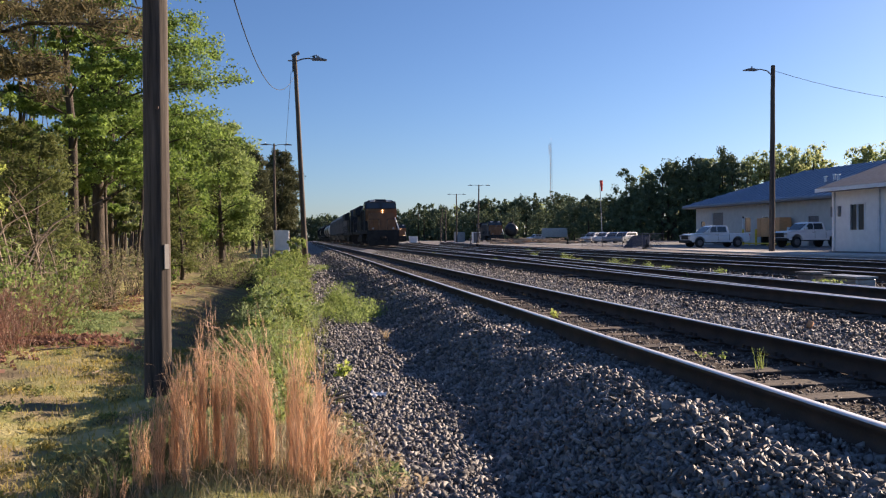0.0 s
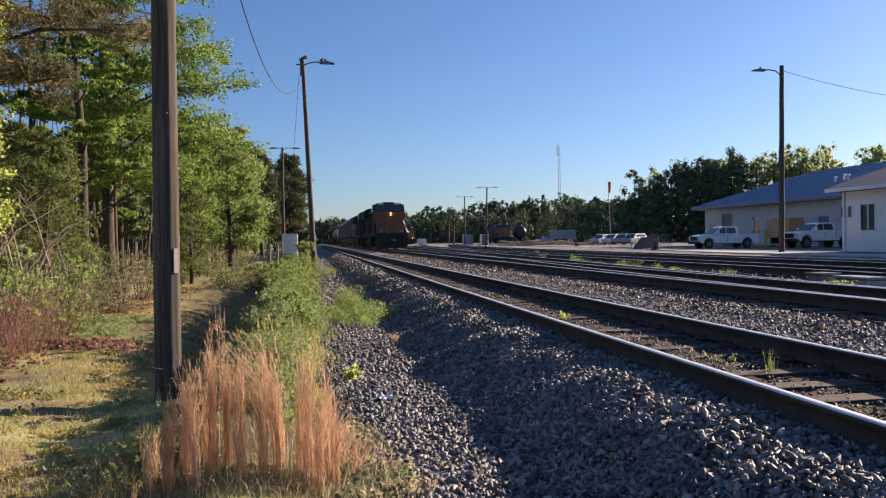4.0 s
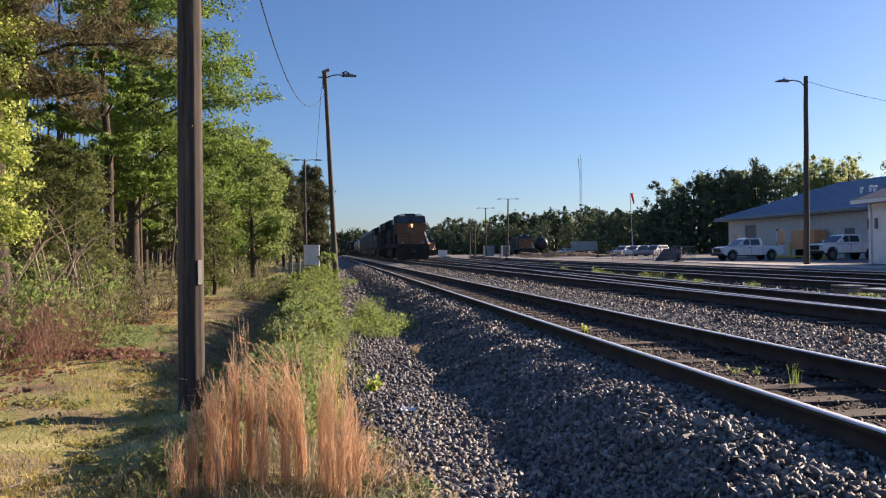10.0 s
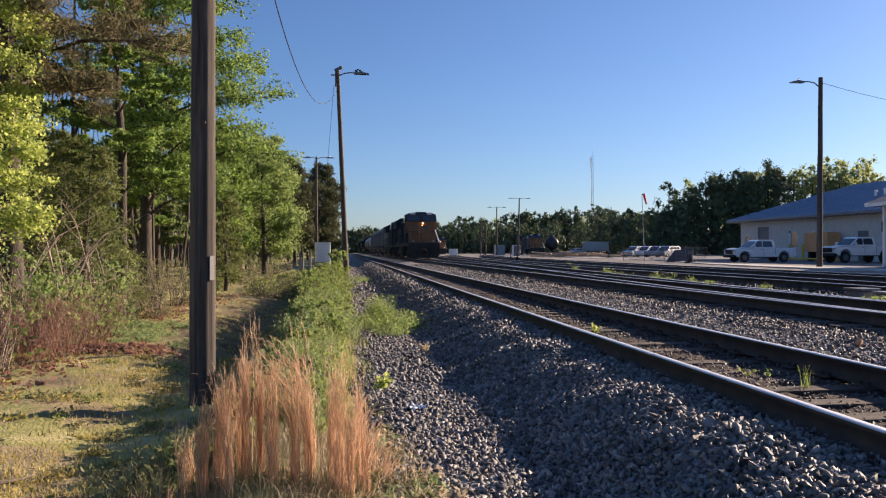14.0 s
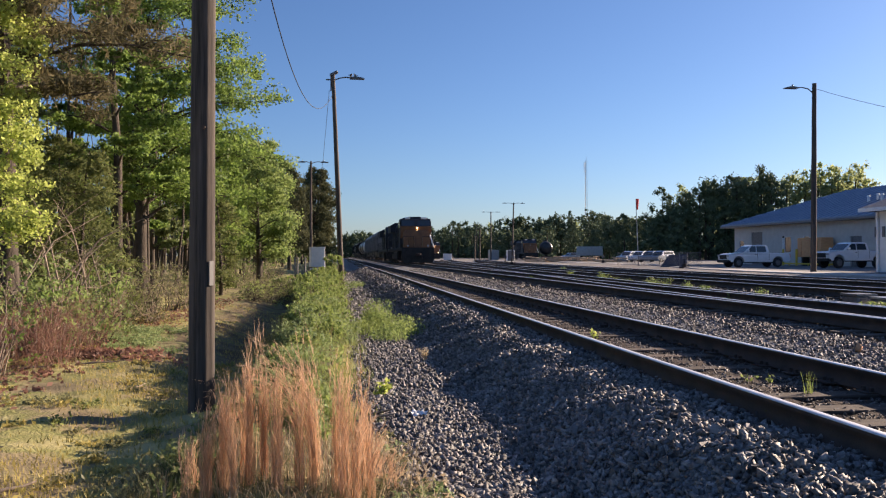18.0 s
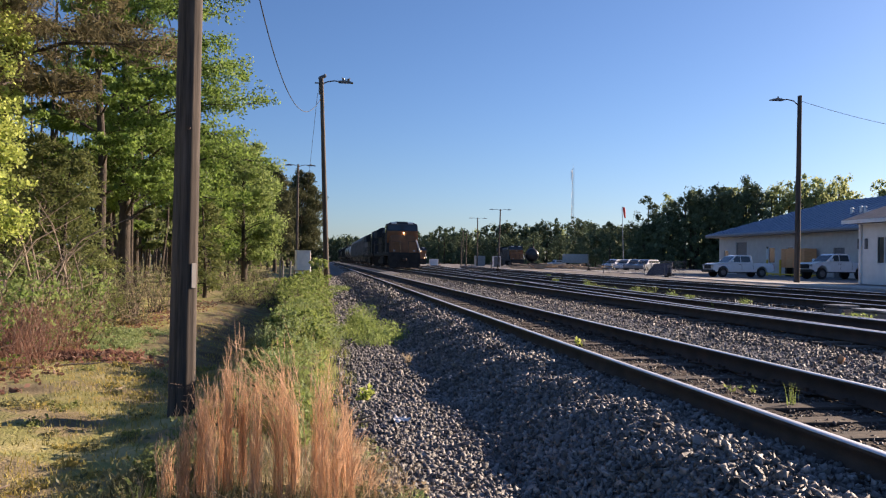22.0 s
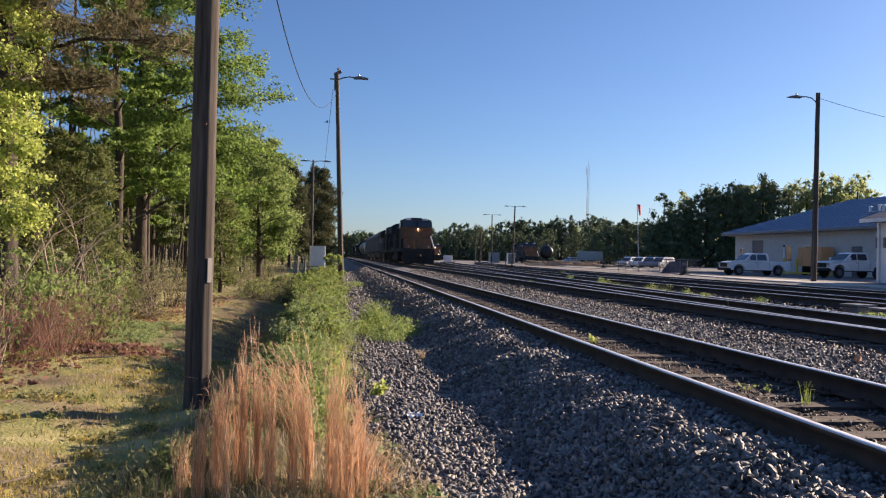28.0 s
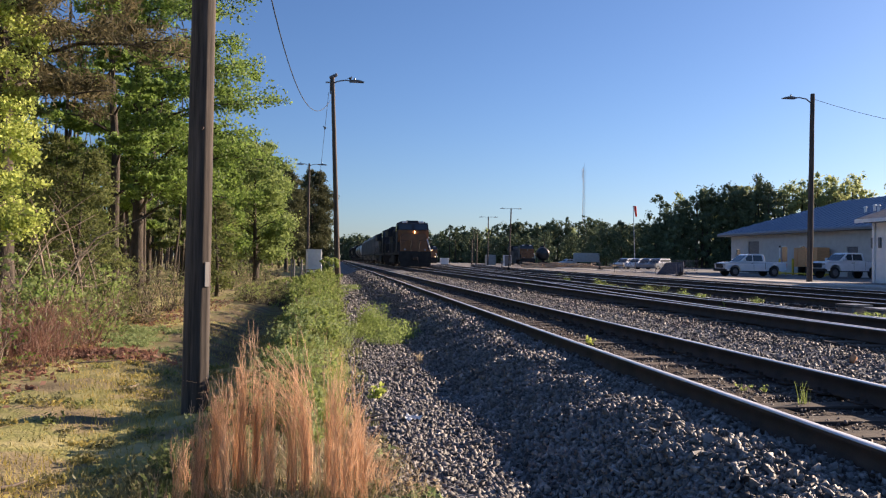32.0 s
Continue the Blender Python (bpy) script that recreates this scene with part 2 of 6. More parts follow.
# ---- building blocks ----
def mesh_from(name, v, f, mat, parent=None, label="", smooth=False):
    """One mesh object out of arrays of vertices and of faces of equal size."""
    me = bpy.data.meshes.new(name)
    v, f = np.asarray(v, np.float32), np.asarray(f, np.int32)
    k = f.shape[1]
    me.vertices.add(len(v))
    me.vertices.foreach_set("co", v.ravel())
    me.loops.add(f.size)
    me.loops.foreach_set("vertex_index", f.ravel())
    me.polygons.add(len(f))
    me.polygons.foreach_set("loop_start", np.arange(0, f.size, k, dtype=np.int32))
    if smooth:
        me.polygons.foreach_set("use_smooth", np.ones(len(f), bool))
    me.update(calc_edges=True)
    me.validate()
    me.materials.append(mat)
    ob = new(name, me)
    ob.parent = parent
    return tagged(ob, label)


def part(name, bm, mat, parent=None, label="", smooth=False):
    me = bpy.data.meshes.new(name)
    bmesh.ops.recalc_face_normals(bm, faces=bm.faces[:])
    if smooth:
        for fc in bm.faces:
            fc.smooth = True
    bm.to_mesh(me)
    bm.free()
    me.materials.append(mat)
    ob = new(name, me)
    ob.parent = parent
    return tagged(ob, label)


def thing(name, label, category, x=0, y=0, z=0, rz=0, group="", kind=""):
    ob = new(name)
    ob.empty_display_size = 0.2
    ob.matrix_world = pose(x, y, z, 0, 0, rz)
    return tagged(ob, label, category, group, kind)


def box(bm, x0, x1, y0, y1, z0, z1, bevel=0.0, m=None):
    vs = [bm.verts.new(p) for p in ((x0, y0, z0), (x1, y0, z0), (x1, y1, z0), (x0, y1, z0), (x0, y0, z1), (x1, y0, z1), (x1, y1, z1), (x0, y1, z1))]
    fs = [bm.faces.new([vs[i] for i in q]) for q in ((3, 2, 1, 0), (4, 5, 6, 7), (0, 1, 5, 4), (1, 2, 6, 5), (2, 3, 7, 6), (3, 0, 4, 7))]
    if m is not None:
        bmesh.ops.transform(bm, matrix=m, verts=vs)
    if bevel:
        es = list({e for fc in fs for e in fc.edges})
        bmesh.ops.bevel(bm, geom=es, offset=bevel, segments=1, affect="EDGES")
    return bm


def rod(bm, a, b, r0, r1=None, seg=8):
    a, b = Vector(a), Vector(b)
    d = b - a
    m = Matrix.Translation((a + b) / 2) @ d.to_track_quat("Z", "Y").to_matrix().to_4x4()
    bmesh.ops.create_cone(bm, cap_ends=True, segments=seg, radius1=r0, radius2=r0 if r1 is None else r1, depth=d.length, matrix=m)
    return bm


def loft(bm, profile, axis, lo, hi, hi_profile=None):
    """A prism: a closed outline of (a, b) pairs drawn along x, y or z."""
    place = {"x": lambda t, a, b: (t, a, b), "y": lambda t, a, b: (a, t, b), "z": lambda t, a, b: (a, b, t)}[axis]
    p0 = [bm.verts.new(place(lo, *p)) for p in profile]
    p1 = [bm.verts.new(place(hi, *p)) for p in (hi_profile or profile)]
    n = len(p0)
    for i in range(n):
        bm.faces.new((p0[i], p0[(i + 1) % n], p1[(i + 1) % n], p1[i]))
    bm.faces.new(p0[::-1])
    bm.faces.new(p1)
    return bm


def B():
    return bmesh.new()


def tube(points, radii, seg=7):
    """Rings along a line of points, as arrays."""
    pts = np.asarray(points, float)
    v, f = [], []
    ang = np.linspace(0, 2 * np.pi, seg, endpoint=False)
    for i, (p, r) in enumerate(zip(pts, radii)):
        d = pts[min(i + 1, len(pts) - 1)] - pts[max(i - 1, 0)]
        d = d / (np.linalg.norm(d) + 1e-9)
        u = np.cross(d, (1, 0, 0) if abs(d[0]) < 0.8 else (0, 1, 0))
        u /= np.linalg.norm(u)
        w = np.cross(d, u)
        v.append(p + r * (np.cos(ang)[:, None] * u + np.sin(ang)[:, None] * w))
        if i:
            a, b = (i - 1) * seg, i * seg
            k = np.arange(seg)
            f.append(np.stack([a + k, a + (k + 1) % seg, b + (k + 1) % seg, b + k], -1))
    return np.concatenate(v), np.concatenate(f)


def merge(pieces):
    v, f, o = [], [], 0
    for a, b in pieces:
        v.append(a)
        f.append(np.asarray(b) + o)
        o += len(a)
    return np.concatenate(v), np.concatenate(f)


def leaves(rng, centres, spread, count, size, flat=0.75, long=1.7):
    """Small four-sided leaves strewn round the centres. spread: a radius for each centre."""
    c = np.asarray(centres, float)
    idx = rng.integers(0, len(c), count)
    p = rng.normal(size=(count, 3))
    p *= (rng.random(count) ** 0.5 / (np.linalg.norm(p, axis=1) + 1e-9))[:, None]
    sp = np.broadcast_to(np.asarray(spread, float), (len(c),))[idx]
    odd = rng.uniform(0.55, 1.35, (len(c), 3)) * (1, 1, flat)
    p = c[idx] + p * sp[:, None] * odd[idx]
    u = rng.normal(size=(count, 3))
    u /= np.linalg.norm(u, axis=1)[:, None]
    w = np.cross(u, rng.normal(size=(count, 3)))
    w /= np.linalg.norm(w, axis=1)[:, None] + 1e-9
    s = size * (0.6 + 0.8 * rng.random(count))[:, None]
    n = np.cross(u, w) * s * 0.18
    v = np.stack([p - u * s * long / 2, p + w * s / 2 + n, p + u * s * long / 2, p - w * s / 2 + n], 1).reshape(-1, 3)
    return v, np.arange(count * 4).reshape(-1, 4)


def blades(rng, roots, height, width, lean=0.25, droop=0.2, sway=(0, 0), segs=3):
    """Grass blades or stems: narrow strips that taper and bend. roots: (n, 3); height: a number or (n,)."""
    n = len(roots)
    h = np.broadcast_to(np.asarray(height, float), (n,)) * (0.65 + 0.5 * rng.random(n))
    a = rng.random(n) * 2 * np.pi
    d = np.stack([np.cos(a), np.sin(a), np.zeros(n)], -1)
    bend = d * (lean * rng.random(n))[:, None] + np.array((*sway, 0))
    b = rng.random(n) * 2 * np.pi
    side = np.stack([np.cos(b), np.sin(b), np.zeros(n)], -1)
    rows = []
    for i in range(segs + 1):
        t = i / segs
        c = roots + bend * (h * (t ** 1.7))[:, None] + np.array((0, 0, 1)) * (h * (t - droop * t * t * 0.5))[:, None]
        w = side * (width * (1 - t * 0.85) / 2)
        rows += [c - w, c + w]
    v = np.stack(rows, 1).reshape(-1, 3)
    k = 2 * (segs + 1)
    base = np.arange(n)[:, None] * k
    f = [np.stack([base[:, 0] + 2 * i, base[:, 0] + 2 * i + 1, base[:, 0] + 2 * i + 3, base[:, 0] + 2 * i + 2], -1) for i in range(segs)]
    return v, np.concatenate(f)


def smoothstep(a, b, x):
    t = np.clip((x - a) / (b - a), 0, 1)
    return t * t * (3 - 2 * t)


# ---- the ground ----
def ground_height(x, y):
    """Path, ditch, ballast shoulder, yard."""
    x, y = np.asarray(x, float), np.asarray(y, float)
    z = -0.50 + 0.10 * smoothstep(-1.6, -0.2, x) + 0.30 * smoothstep(-4.5, -9, x) * 1.0
    z = z + 0.40 * smoothstep(1.2, 2.5, x)
    z = z + 0.11 * smoothstep(4.8, 6.2, x) - 0.06 * smoothstep(9.0, 9.6, x) + 0.06 * smoothstep(10.4, 11.0, x)
    z = z - 0.15 * smoothstep(18.0, 21.5, x)
    z = z + 0.12 * smoothstep(22, 25, x)
    z = z + (0.13 + 0.26 * smoothstep(10.0, 13.5, y)) * np.exp(-((x + 0.52) / 0.4) ** 2) - (0.12 * smoothstep(4.5, 8, y) + 0.2 * smoothstep(10, 16, y)) * np.exp(-((x + 2.0) / 0.75) ** 2)
    z = z + 0.035 * np.sin(y * 1.7 + 2 * np.sin(y * 0.6)) * np.exp(-((x - 2.1) / 0.5) ** 2) + 0.02 * np.sin(y * 4.3 + x * 3) * np.exp(-((x - 2.2) / 0.5) ** 2)
    z = z - 0.022 * smoothstep(2.75, 2.95, x) * (1 - smoothstep(4.55, 4.75, x))
    return z


def sheet(name, xs, ys, mat, label, lift=0.0, rough=0.0, seed=1):
    rng = np.random.default_rng(seed)
    X, Y = np.meshgrid(xs, ys)
    Z = ground_height(X, Y) + lift + rough * rng.normal(size=X.shape)
    n, m = X.shape
    i = np.arange(n * m).reshape(n, m)
    f = np.stack([i[:-1, :-1], i[:-1, 1:], i[1:, 1:], i[1:, :-1]], -1).reshape(-1, 4)
    ob = mesh_from(name, np.stack([X, Y, Z], -1).reshape(-1, 3), f, mat, smooth=True)
    return tagged(ob, label, name.replace("_", " "), kind="structure")


xs = np.unique(np.concatenate([np.linspace(-2500, -30, 8), np.linspace(-30, -5, 26), np.linspace(-5, 13, 120), np.linspace(13, 30, 50), np.linspace(30, 2500, 12)]))
ys = np.unique(np.concatenate([np.linspace(-2500, -20, 6), np.linspace(-20, 2, 12), np.linspace(2, 40, 150), np.linspace(40, 120, 50), np.linspace(120, 500, 40), np.linspace(500, 3000, 8)]))


def ground_material():
    """Earth and thin grass beside the line, crushed stone under it, pale dirt in the yard."""
    m = bpy.data.materials.new("ground_mixed")
    m.use_nodes = True
    n, l = m.node_tree.nodes, m.node_tree.links
    b = n["Principled BSDF"]
    b.inputs["Roughness"].default_value = 0.92
    b.inputs["Specular IOR Level"].default_value = 0.2
    tc = n.new("ShaderNodeTexCoord")
    sep = n.new("ShaderNodeSeparateXYZ")
    l.new(tc.outputs["Object"], sep.inputs[0])

    def tex(scale, detail=4):
        t = n.new("ShaderNodeTexNoise")
        t.inputs["Scale"].default_value, t.inputs["Detail"].default_value = scale, detail
        l.new(tc.outputs["Object"], t.inputs["Vector"])
        return t.outputs["Fac"]

    def ramp(src, stops):
        r = n.new("ShaderNodeValToRGB")
        e = r.color_ramp.elements
        while len(e) < len(stops):
            e.new(0.5)
        for el, (p, c) in zip(e, stops):
            el.position, el.color = p, (*c, 1)
        l.new(src, r.inputs[0])
        return r.outputs[0]

    def step(lo, hi, wobble):
        ad = n.new("ShaderNodeMath")
        ad.operation = "MULTIPLY_ADD"
        l.new(wob, ad.inputs[0])
        ad.inputs[1].default_value = wobble
        l.new(sep.outputs["X"], ad.inputs[2])
        mr = n.new("ShaderNodeMapRange")
        mr.interpolation_type = "SMOOTHSTEP"
        mr.inputs["From Min"].default_value, mr.inputs["From Max"].default_value = lo + wobble / 2, hi + wobble / 2
        l.new(ad.outputs[0], mr.inputs["Value"])
        return mr.outputs[0]

    def mix(f, a, c):
        x = n.new("ShaderNodeMix")
        x.data_type = "RGBA"
        l.new(f, x.inputs["Factor"])
        l.new(a, x.inputs["A"])
        l.new(c, x.inputs["B"])
        return x.outputs["Result"]

    def math_node(op, a, c):
        x = n.new("ShaderNodeMath")
        x.operation = op
        for i, v in enumerate((a, c)):
            if isinstance(v, float):
                x.inputs[i].default_value = v
            else:
                l.new(v, x.inputs[i])
        return x.outputs[0]

    wob = tex(1.1)
    earth = ramp(tex(0.9, 8), [(0.34, (0.19, 0.15, 0.09)), (0.45, (0.32, 0.26, 0.145)), (0.53, (0.26, 0.26, 0.09)), (0.64, (0.46, 0.40, 0.195))])
    stone = ramp(tex(30, 3), [(0.3, (0.11, 0.11, 0.112)), (0.52, (0.22, 0.215, 0.21)), (0.75, (0.36, 0.35, 0.34))])
    dirt = ramp(tex(0.25, 8), [(0.35, (0.17, 0.152, 0.135)), (0.55, (0.29, 0.268, 0.245)), (0.7, (0.24, 0.222, 0.19))])
    # rusty dirt under the tracks, darkened further to hold the rails' shade
    rust_shaded = ramp(tex(6, 5), [(0.35, (0.025, 0.018, 0.015)), (0.6, (0.065, 0.046, 0.036)), (0.8, (0.13, 0.095, 0.075))])
    # worn brown earth down the middle of the path, farther on
    bare = ramp(tex(1.6, 8), [(0.38, (0.11, 0.085, 0.055)), (0.52, (0.19, 0.155, 0.095)), (0.64, (0.19, 0.19, 0.085))])
    worn = math_node("MULTIPLY", step(-3.7, -3.1, 0.9), math_node("SUBTRACT", 1.0, step(-2.0, -1.4, 0.7)))
    far = n.new("ShaderNodeMapRange")
    far.inputs["From Min"].default_value, far.inputs["From Max"].default_value = 9.0, 15.0
    l.new(sep.outputs["Y"], far.inputs["Value"])
    earth = mix(math_node("MULTIPLY", worn, far.outputs[0]), earth, bare)
    col = mix(step(0.0, 0.35, 0.5), earth, stone)
    col = mix(step(2.75, 2.95, 0.1), col, rust_shaded)
    col = mix(step(4.5, 4.9, 0.3), col, stone)
    col = mix(step(6.3, 6.7, 0.3), col, rust_shaded)
    col = mix(step(15.5, 19.0, 3.0), col, dirt)
    l.new(col, b.inputs["Base Color"])
    bp = n.new("ShaderNodeBump")
    bp.inputs["Strength"].default_value, bp.inputs["Distance"].default_value = 0.8, 0.03
    l.new(tex(28, 4), bp.inputs["Height"])
    l.new(bp.outputs[0], b.inputs["Normal"])
    return m


sheet("ground", xs, ys, ground_material(), "grassy path, grey crushed-stone ballast and pale yard dirt", rough=0.012)

# asphalt lot with a concrete edge
bm = B()
loft(bm, [(27.5, 20), (27.5, 60), (33, 75), (33, 110), (90, 110), (90, 20)], "z", 0.0, 0.125)
tagged(part("parking_lot", bm, M["asphalt"]), "grey asphalt parking lot beside the tracks", "parking lot", kind="structure")
bm = B()
loft(bm, [(24.9, 20), (24.9, 44), (26.2, 55), (31.5, 76), (31.5, 110), (32.996, 110), (32.996, 75), (27.496, 60), (27.496, 20)], "z", 0.0, 0.15)
tagged(part("concrete_apron", bm, M["concrete"]), "pale concrete apron along the edge of the lot", "pavement", kind="structure")


# ---- the tracks ----
GAUGE = 1.505
RAIL = [(-0.07, 0), (0.07, 0), (0.07, 0.012), (0.018, 0.03), (0.012, 0.12), (0.035, 0.135), (0.036, 0.163), (0.030, 0.17),
        (-0.030, 0.17), (-0.036, 0.163), (-0.035, 0.135), (-0.012, 0.12), (-0.018, 0.03), (-0.07, 0.012)]


def sweep_rail(name, line, parent, z=0.0):
    """A rail along a line of (x, y), with a worn bright head."""
    v, f = [], []
    n = len(RAIL)
    for i, (x, y) in enumerate(line):
        a, b = line[max(i - 1, 0)], line[min(i + 1, len(line) - 1)]
        d = Vector((b[0] - a[0], b[1] - a[1])).normalized()
        v += [(x + d.y * px, y - d.x * px, z + pz) for px, pz in RAIL]
        if i:
            for k in range(n):
                f.append(((i - 1) * n + k, (i - 1) * n + (k + 1) % n, i * n + (k + 1) % n, i * n + k))
    ob = mesh_from(name, v, f, M["steel"], parent)
    ob.data.materials.append(M["shine"])
    for p in ob.data.polygons:
        if p.index % n in (7, 8):
            p.material_index = 1
    return ob


def tie_mesh():
    bm = B()
    box(bm, -1.3, 1.3, -0.115, 0.115, -0.17, 0.0, 0.012)
    me = bpy.data.meshes.new("tie")
    bm.to_mesh(me)
    bm.free()
    me.materials.append(M["tie"])
    return me


def plate_mesh():
    bm = B()
    box(bm, -0.17, 0.17, -0.09, 0.09, 0, 0.012)
    for sx in (-0.1, 0.1):
        for sy in (-0.05, 0.05):
            box(bm, sx - 0.014, sx + 0.014, sy - 0.012, sy + 0.012, 0.012, 0.045)
    me = bpy.data.meshes.new("tie_plate")
    bm.to_mesh(me)
    bm.free()
    me.materials.append(M["steel"])
    return me


TIE, PLATE = tie_mesh(), plate_mesh()


def track(label, centre, y0, y1, ties_to=0.0, plates_to=0.0, tie_y0=None, z=0.16):
    """centre: the middle line's x as a function of y. Ties are pieces up to ties_to."""
    tr = thing("railroad_track", label, "railroad track", group="yard tracks")
    ys_ = np.unique(np.concatenate([np.arange(y0, min(y1, 60), 3.0), np.arange(60, y1 + 1, 12.0)]))
    for s in (-1, 1):
        sweep_rail("rail", [(centre(y) + s * GAUGE / 2, y) for y in ys_], tr, z)
    rng = random.Random(int(centre(10) * 10))
    y = y0 if tie_y0 is None else tie_y0
    while y < ties_to:
        t = new("tie", TIE)
        t.parent = tr
        t.matrix_world = pose(centre(y) + rng.uniform(-0.03, 0.03), y + rng.uniform(-0.03, 0.03), z + rng.uniform(-0.03, 0.006), 0, rng.uniform(-0.4, 0.4), rng.uniform(-1, 1))
        if y < plates_to:
            for s in (-1, 1):
                p = new("tie_plate", PLATE)
                p.parent = tr
                p.matrix_world = pose(centre(y) + s * GAUGE / 2, y, z + 0.003)
        y += 0.53
    if y < y1:
        bm = B()
        while y < min(y1, 180):
            box(bm, centre(y) - 1.3, centre(y) + 1.3, y - 0.115, y + 0.115, z - 0.17, z)
            y += 0.53
        tagged(part("tie_stretch", bm, M["tie"], tr), kind="stuff")
    return tr


def main_line(y):
    return 7.55 + 0.0013 * y


def siding(y):
    return 7.6 + 0.0015 * y * y if y < 30 else 8.95 + 0.062 * (y - 30)


def yard_line(y):
    return 12.35 + 0.0006 * max(0, y - 30) ** 2


def lot_line(y):
    return 16.55 + 0.0007 * max(0, y - 24) ** 2


track("rusty timber-tied railroad track with bright worn rail heads", lambda y: 3.615, -12, 320, 75, 26, z=0.0)
track("main railroad track on which the freight train stands", main_line, -8, 420, 45, 0)
track("railroad siding that parts from the main track", siding, 1, 200, 0, 0, 32, z=0.152)
track("straight yard track across the ballast", yard_line, -5, 200, 0, 0)
track("rusty yard track beside the parking lot", lot_line, -5, 180, 0, 0)


# ---- ballast stones ----
def stones(rng, x0, x1, y0, y1, count, size, keep=None, coarse=False):
    """Angular crushed stones lying on the ground, as arrays of triangles."""
    ico_v = np.array([(x, y, z) for x in (-1, 1) for y in (-1, 1) for z in (-1, 1)], float) * 0.72
    ico_f = np.array([(0, 1, 3), (0, 3, 2), (4, 6, 7), (4, 7, 5), (0, 4, 5), (0, 5, 1), (2, 3, 7), (2, 7, 6), (0, 2, 6), (0, 6, 4), (1, 5, 7), (1, 7, 3)])
    if coarse:
        ico_v = np.array([(1, 0, 0), (0, 1, 0), (-1, 0, 0), (0, -1, 0), (0, 0, 1), (0, 0, -1)], float)
        ico_f = np.array([(0, 1, 4), (1, 2, 4), (2, 3, 4), (3, 0, 4), (1, 0, 5), (2, 1, 5), (3, 2, 5), (0, 3, 5)])
    nv = len(ico_v)
    x = rng.uniform(x0, x1, count)
    y = rng.uniform(y0, y1, count)
    if keep is not None:
        k = keep(x, y)
        x, y = x[k], y[k]
        count = len(x)
    s = size * (0.45 + 0.9 * rng.random(count) ** 1.6)
    v = ico_v[None] * (1 + 0.36 * rng.normal(size=(count, nv, 1)).clip(-1.5, 1.5)) * (s[:, None, None] / 2)
    v = v * np.stack([1 + 0.5 * rng.random(count), 0.7 + 0.3 * rng.random(count), 0.36 + 0.4 * rng.random(count)], -1)[:, None, :]
    q = rng.normal(size=(count, 4))
    q /= np.linalg.norm(q, axis=1)[:, None]
    w, a, b, c = q.T
    R = np.stack([1 - 2 * (b * b + c * c), 2 * (a * b - c * w), 2 * (a * c + b * w), 2 * (a * b + c * w), 1 - 2 * (a * a + c * c), 2 * (b * c - a * w),
                  2 * (a * c - b * w), 2 * (b * c + a * w), 1 - 2 * (a * a + b * b)], -1).reshape(-1, 3, 3)
    v = np.einsum("kij,knj->kni", R, v)
    z = ground_height(x, y) + s * (0.05 + 0.55 * rng.random(count))
    v = v + np.stack([x, y, z], -1)[:, None, :]
    f = ico_f[None] + (np.arange(count) * nv)[:, None, None]
    return v.reshape(-1, 3), f.reshape(-1, 3)


rng = np.random.default_rng(5)


def clear_of_grass(x, y):
    edge = 0.12 + 0.5 * np.exp(-np.maximum(y - 4.4, 0) / 1.1) + 0.06 * np.sin(y * 1.3) + 0.05 * np.sin(y * 4.1)
    return x > edge + 0.25 * rng.random(len(x))


pieces = [stones(rng, 0.0, 2.85, 2.6, 9, 33000, 0.038, clear_of_grass), stones(rng, 0.1, 1.3, 3.2, 10, 8000, 0.038, clear_of_grass),
          stones(rng, 0.0, 2.85, 9, 16, 17500, 0.054, clear_of_grass, True),
]
ballast = tagged(mesh_from("ballast", *merge(pieces), M["stone"]), "grey angular crushed-stone ballast heaped beside the rails", "ballast", kind="stuff")
SINGLE = []
for k in range(24):
    v, f = stones(np.random.default_rng(600 + k), 0, 0.001, 0, 0.001, 1, 0.052)
    v = v - v.mean(0)
    me = bpy.data.meshes.new("stone")
    me.from_pydata([tuple(p) for p in v], [], [tuple(int(i) for i in q) for q in f])
    me.materials.append(M["stone_one"])
    SINGLE.append(me)
for k in range(300):
    x, y = rng.uniform(0.55, 2.7), rng.uniform(3.6, 6.6)
    o = new("stone", SINGLE[k % 24])
    o.parent = ballast
    o.matrix_world = pose(x, y, float(ground_height(x, y)) + 0.025, rng.uniform(0, 360), rng.uniform(0, 360), rng.uniform(0, 360))
pieces = [stones(rng, 0.0, 2.85, 16, 28, 13000, 0.066, clear_of_grass, True), stones(rng, 0.2, 2.8, 28, 75, 8000, 0.105, clear_of_grass, True),
          stones(rng, 9.0, 11.5, 9, 40, 6000, 0.07, None, True), stones(rng, 4.5, 6.1, 3, 11, 7000, 0.04, None, True), stones(rng, 4.5, 6.0, 11, 24, 6000, 0.048, None, True), stones(rng, 4.5, 6.1, 24, 60, 4000, 0.075, None, True), stones(rng, 2.95, 4.28, 24, 50, 3000, 0.04, None, True)]
pieces.append(stones(rng, 0.35, 2.85, -5, 2.6, 9000, 0.055, None, True))
tagged(mesh_from("ballast", *merge(pieces), M["stone"]), "grey crushed-stone ballast between the farther tracks", "ballast", kind="stuff")
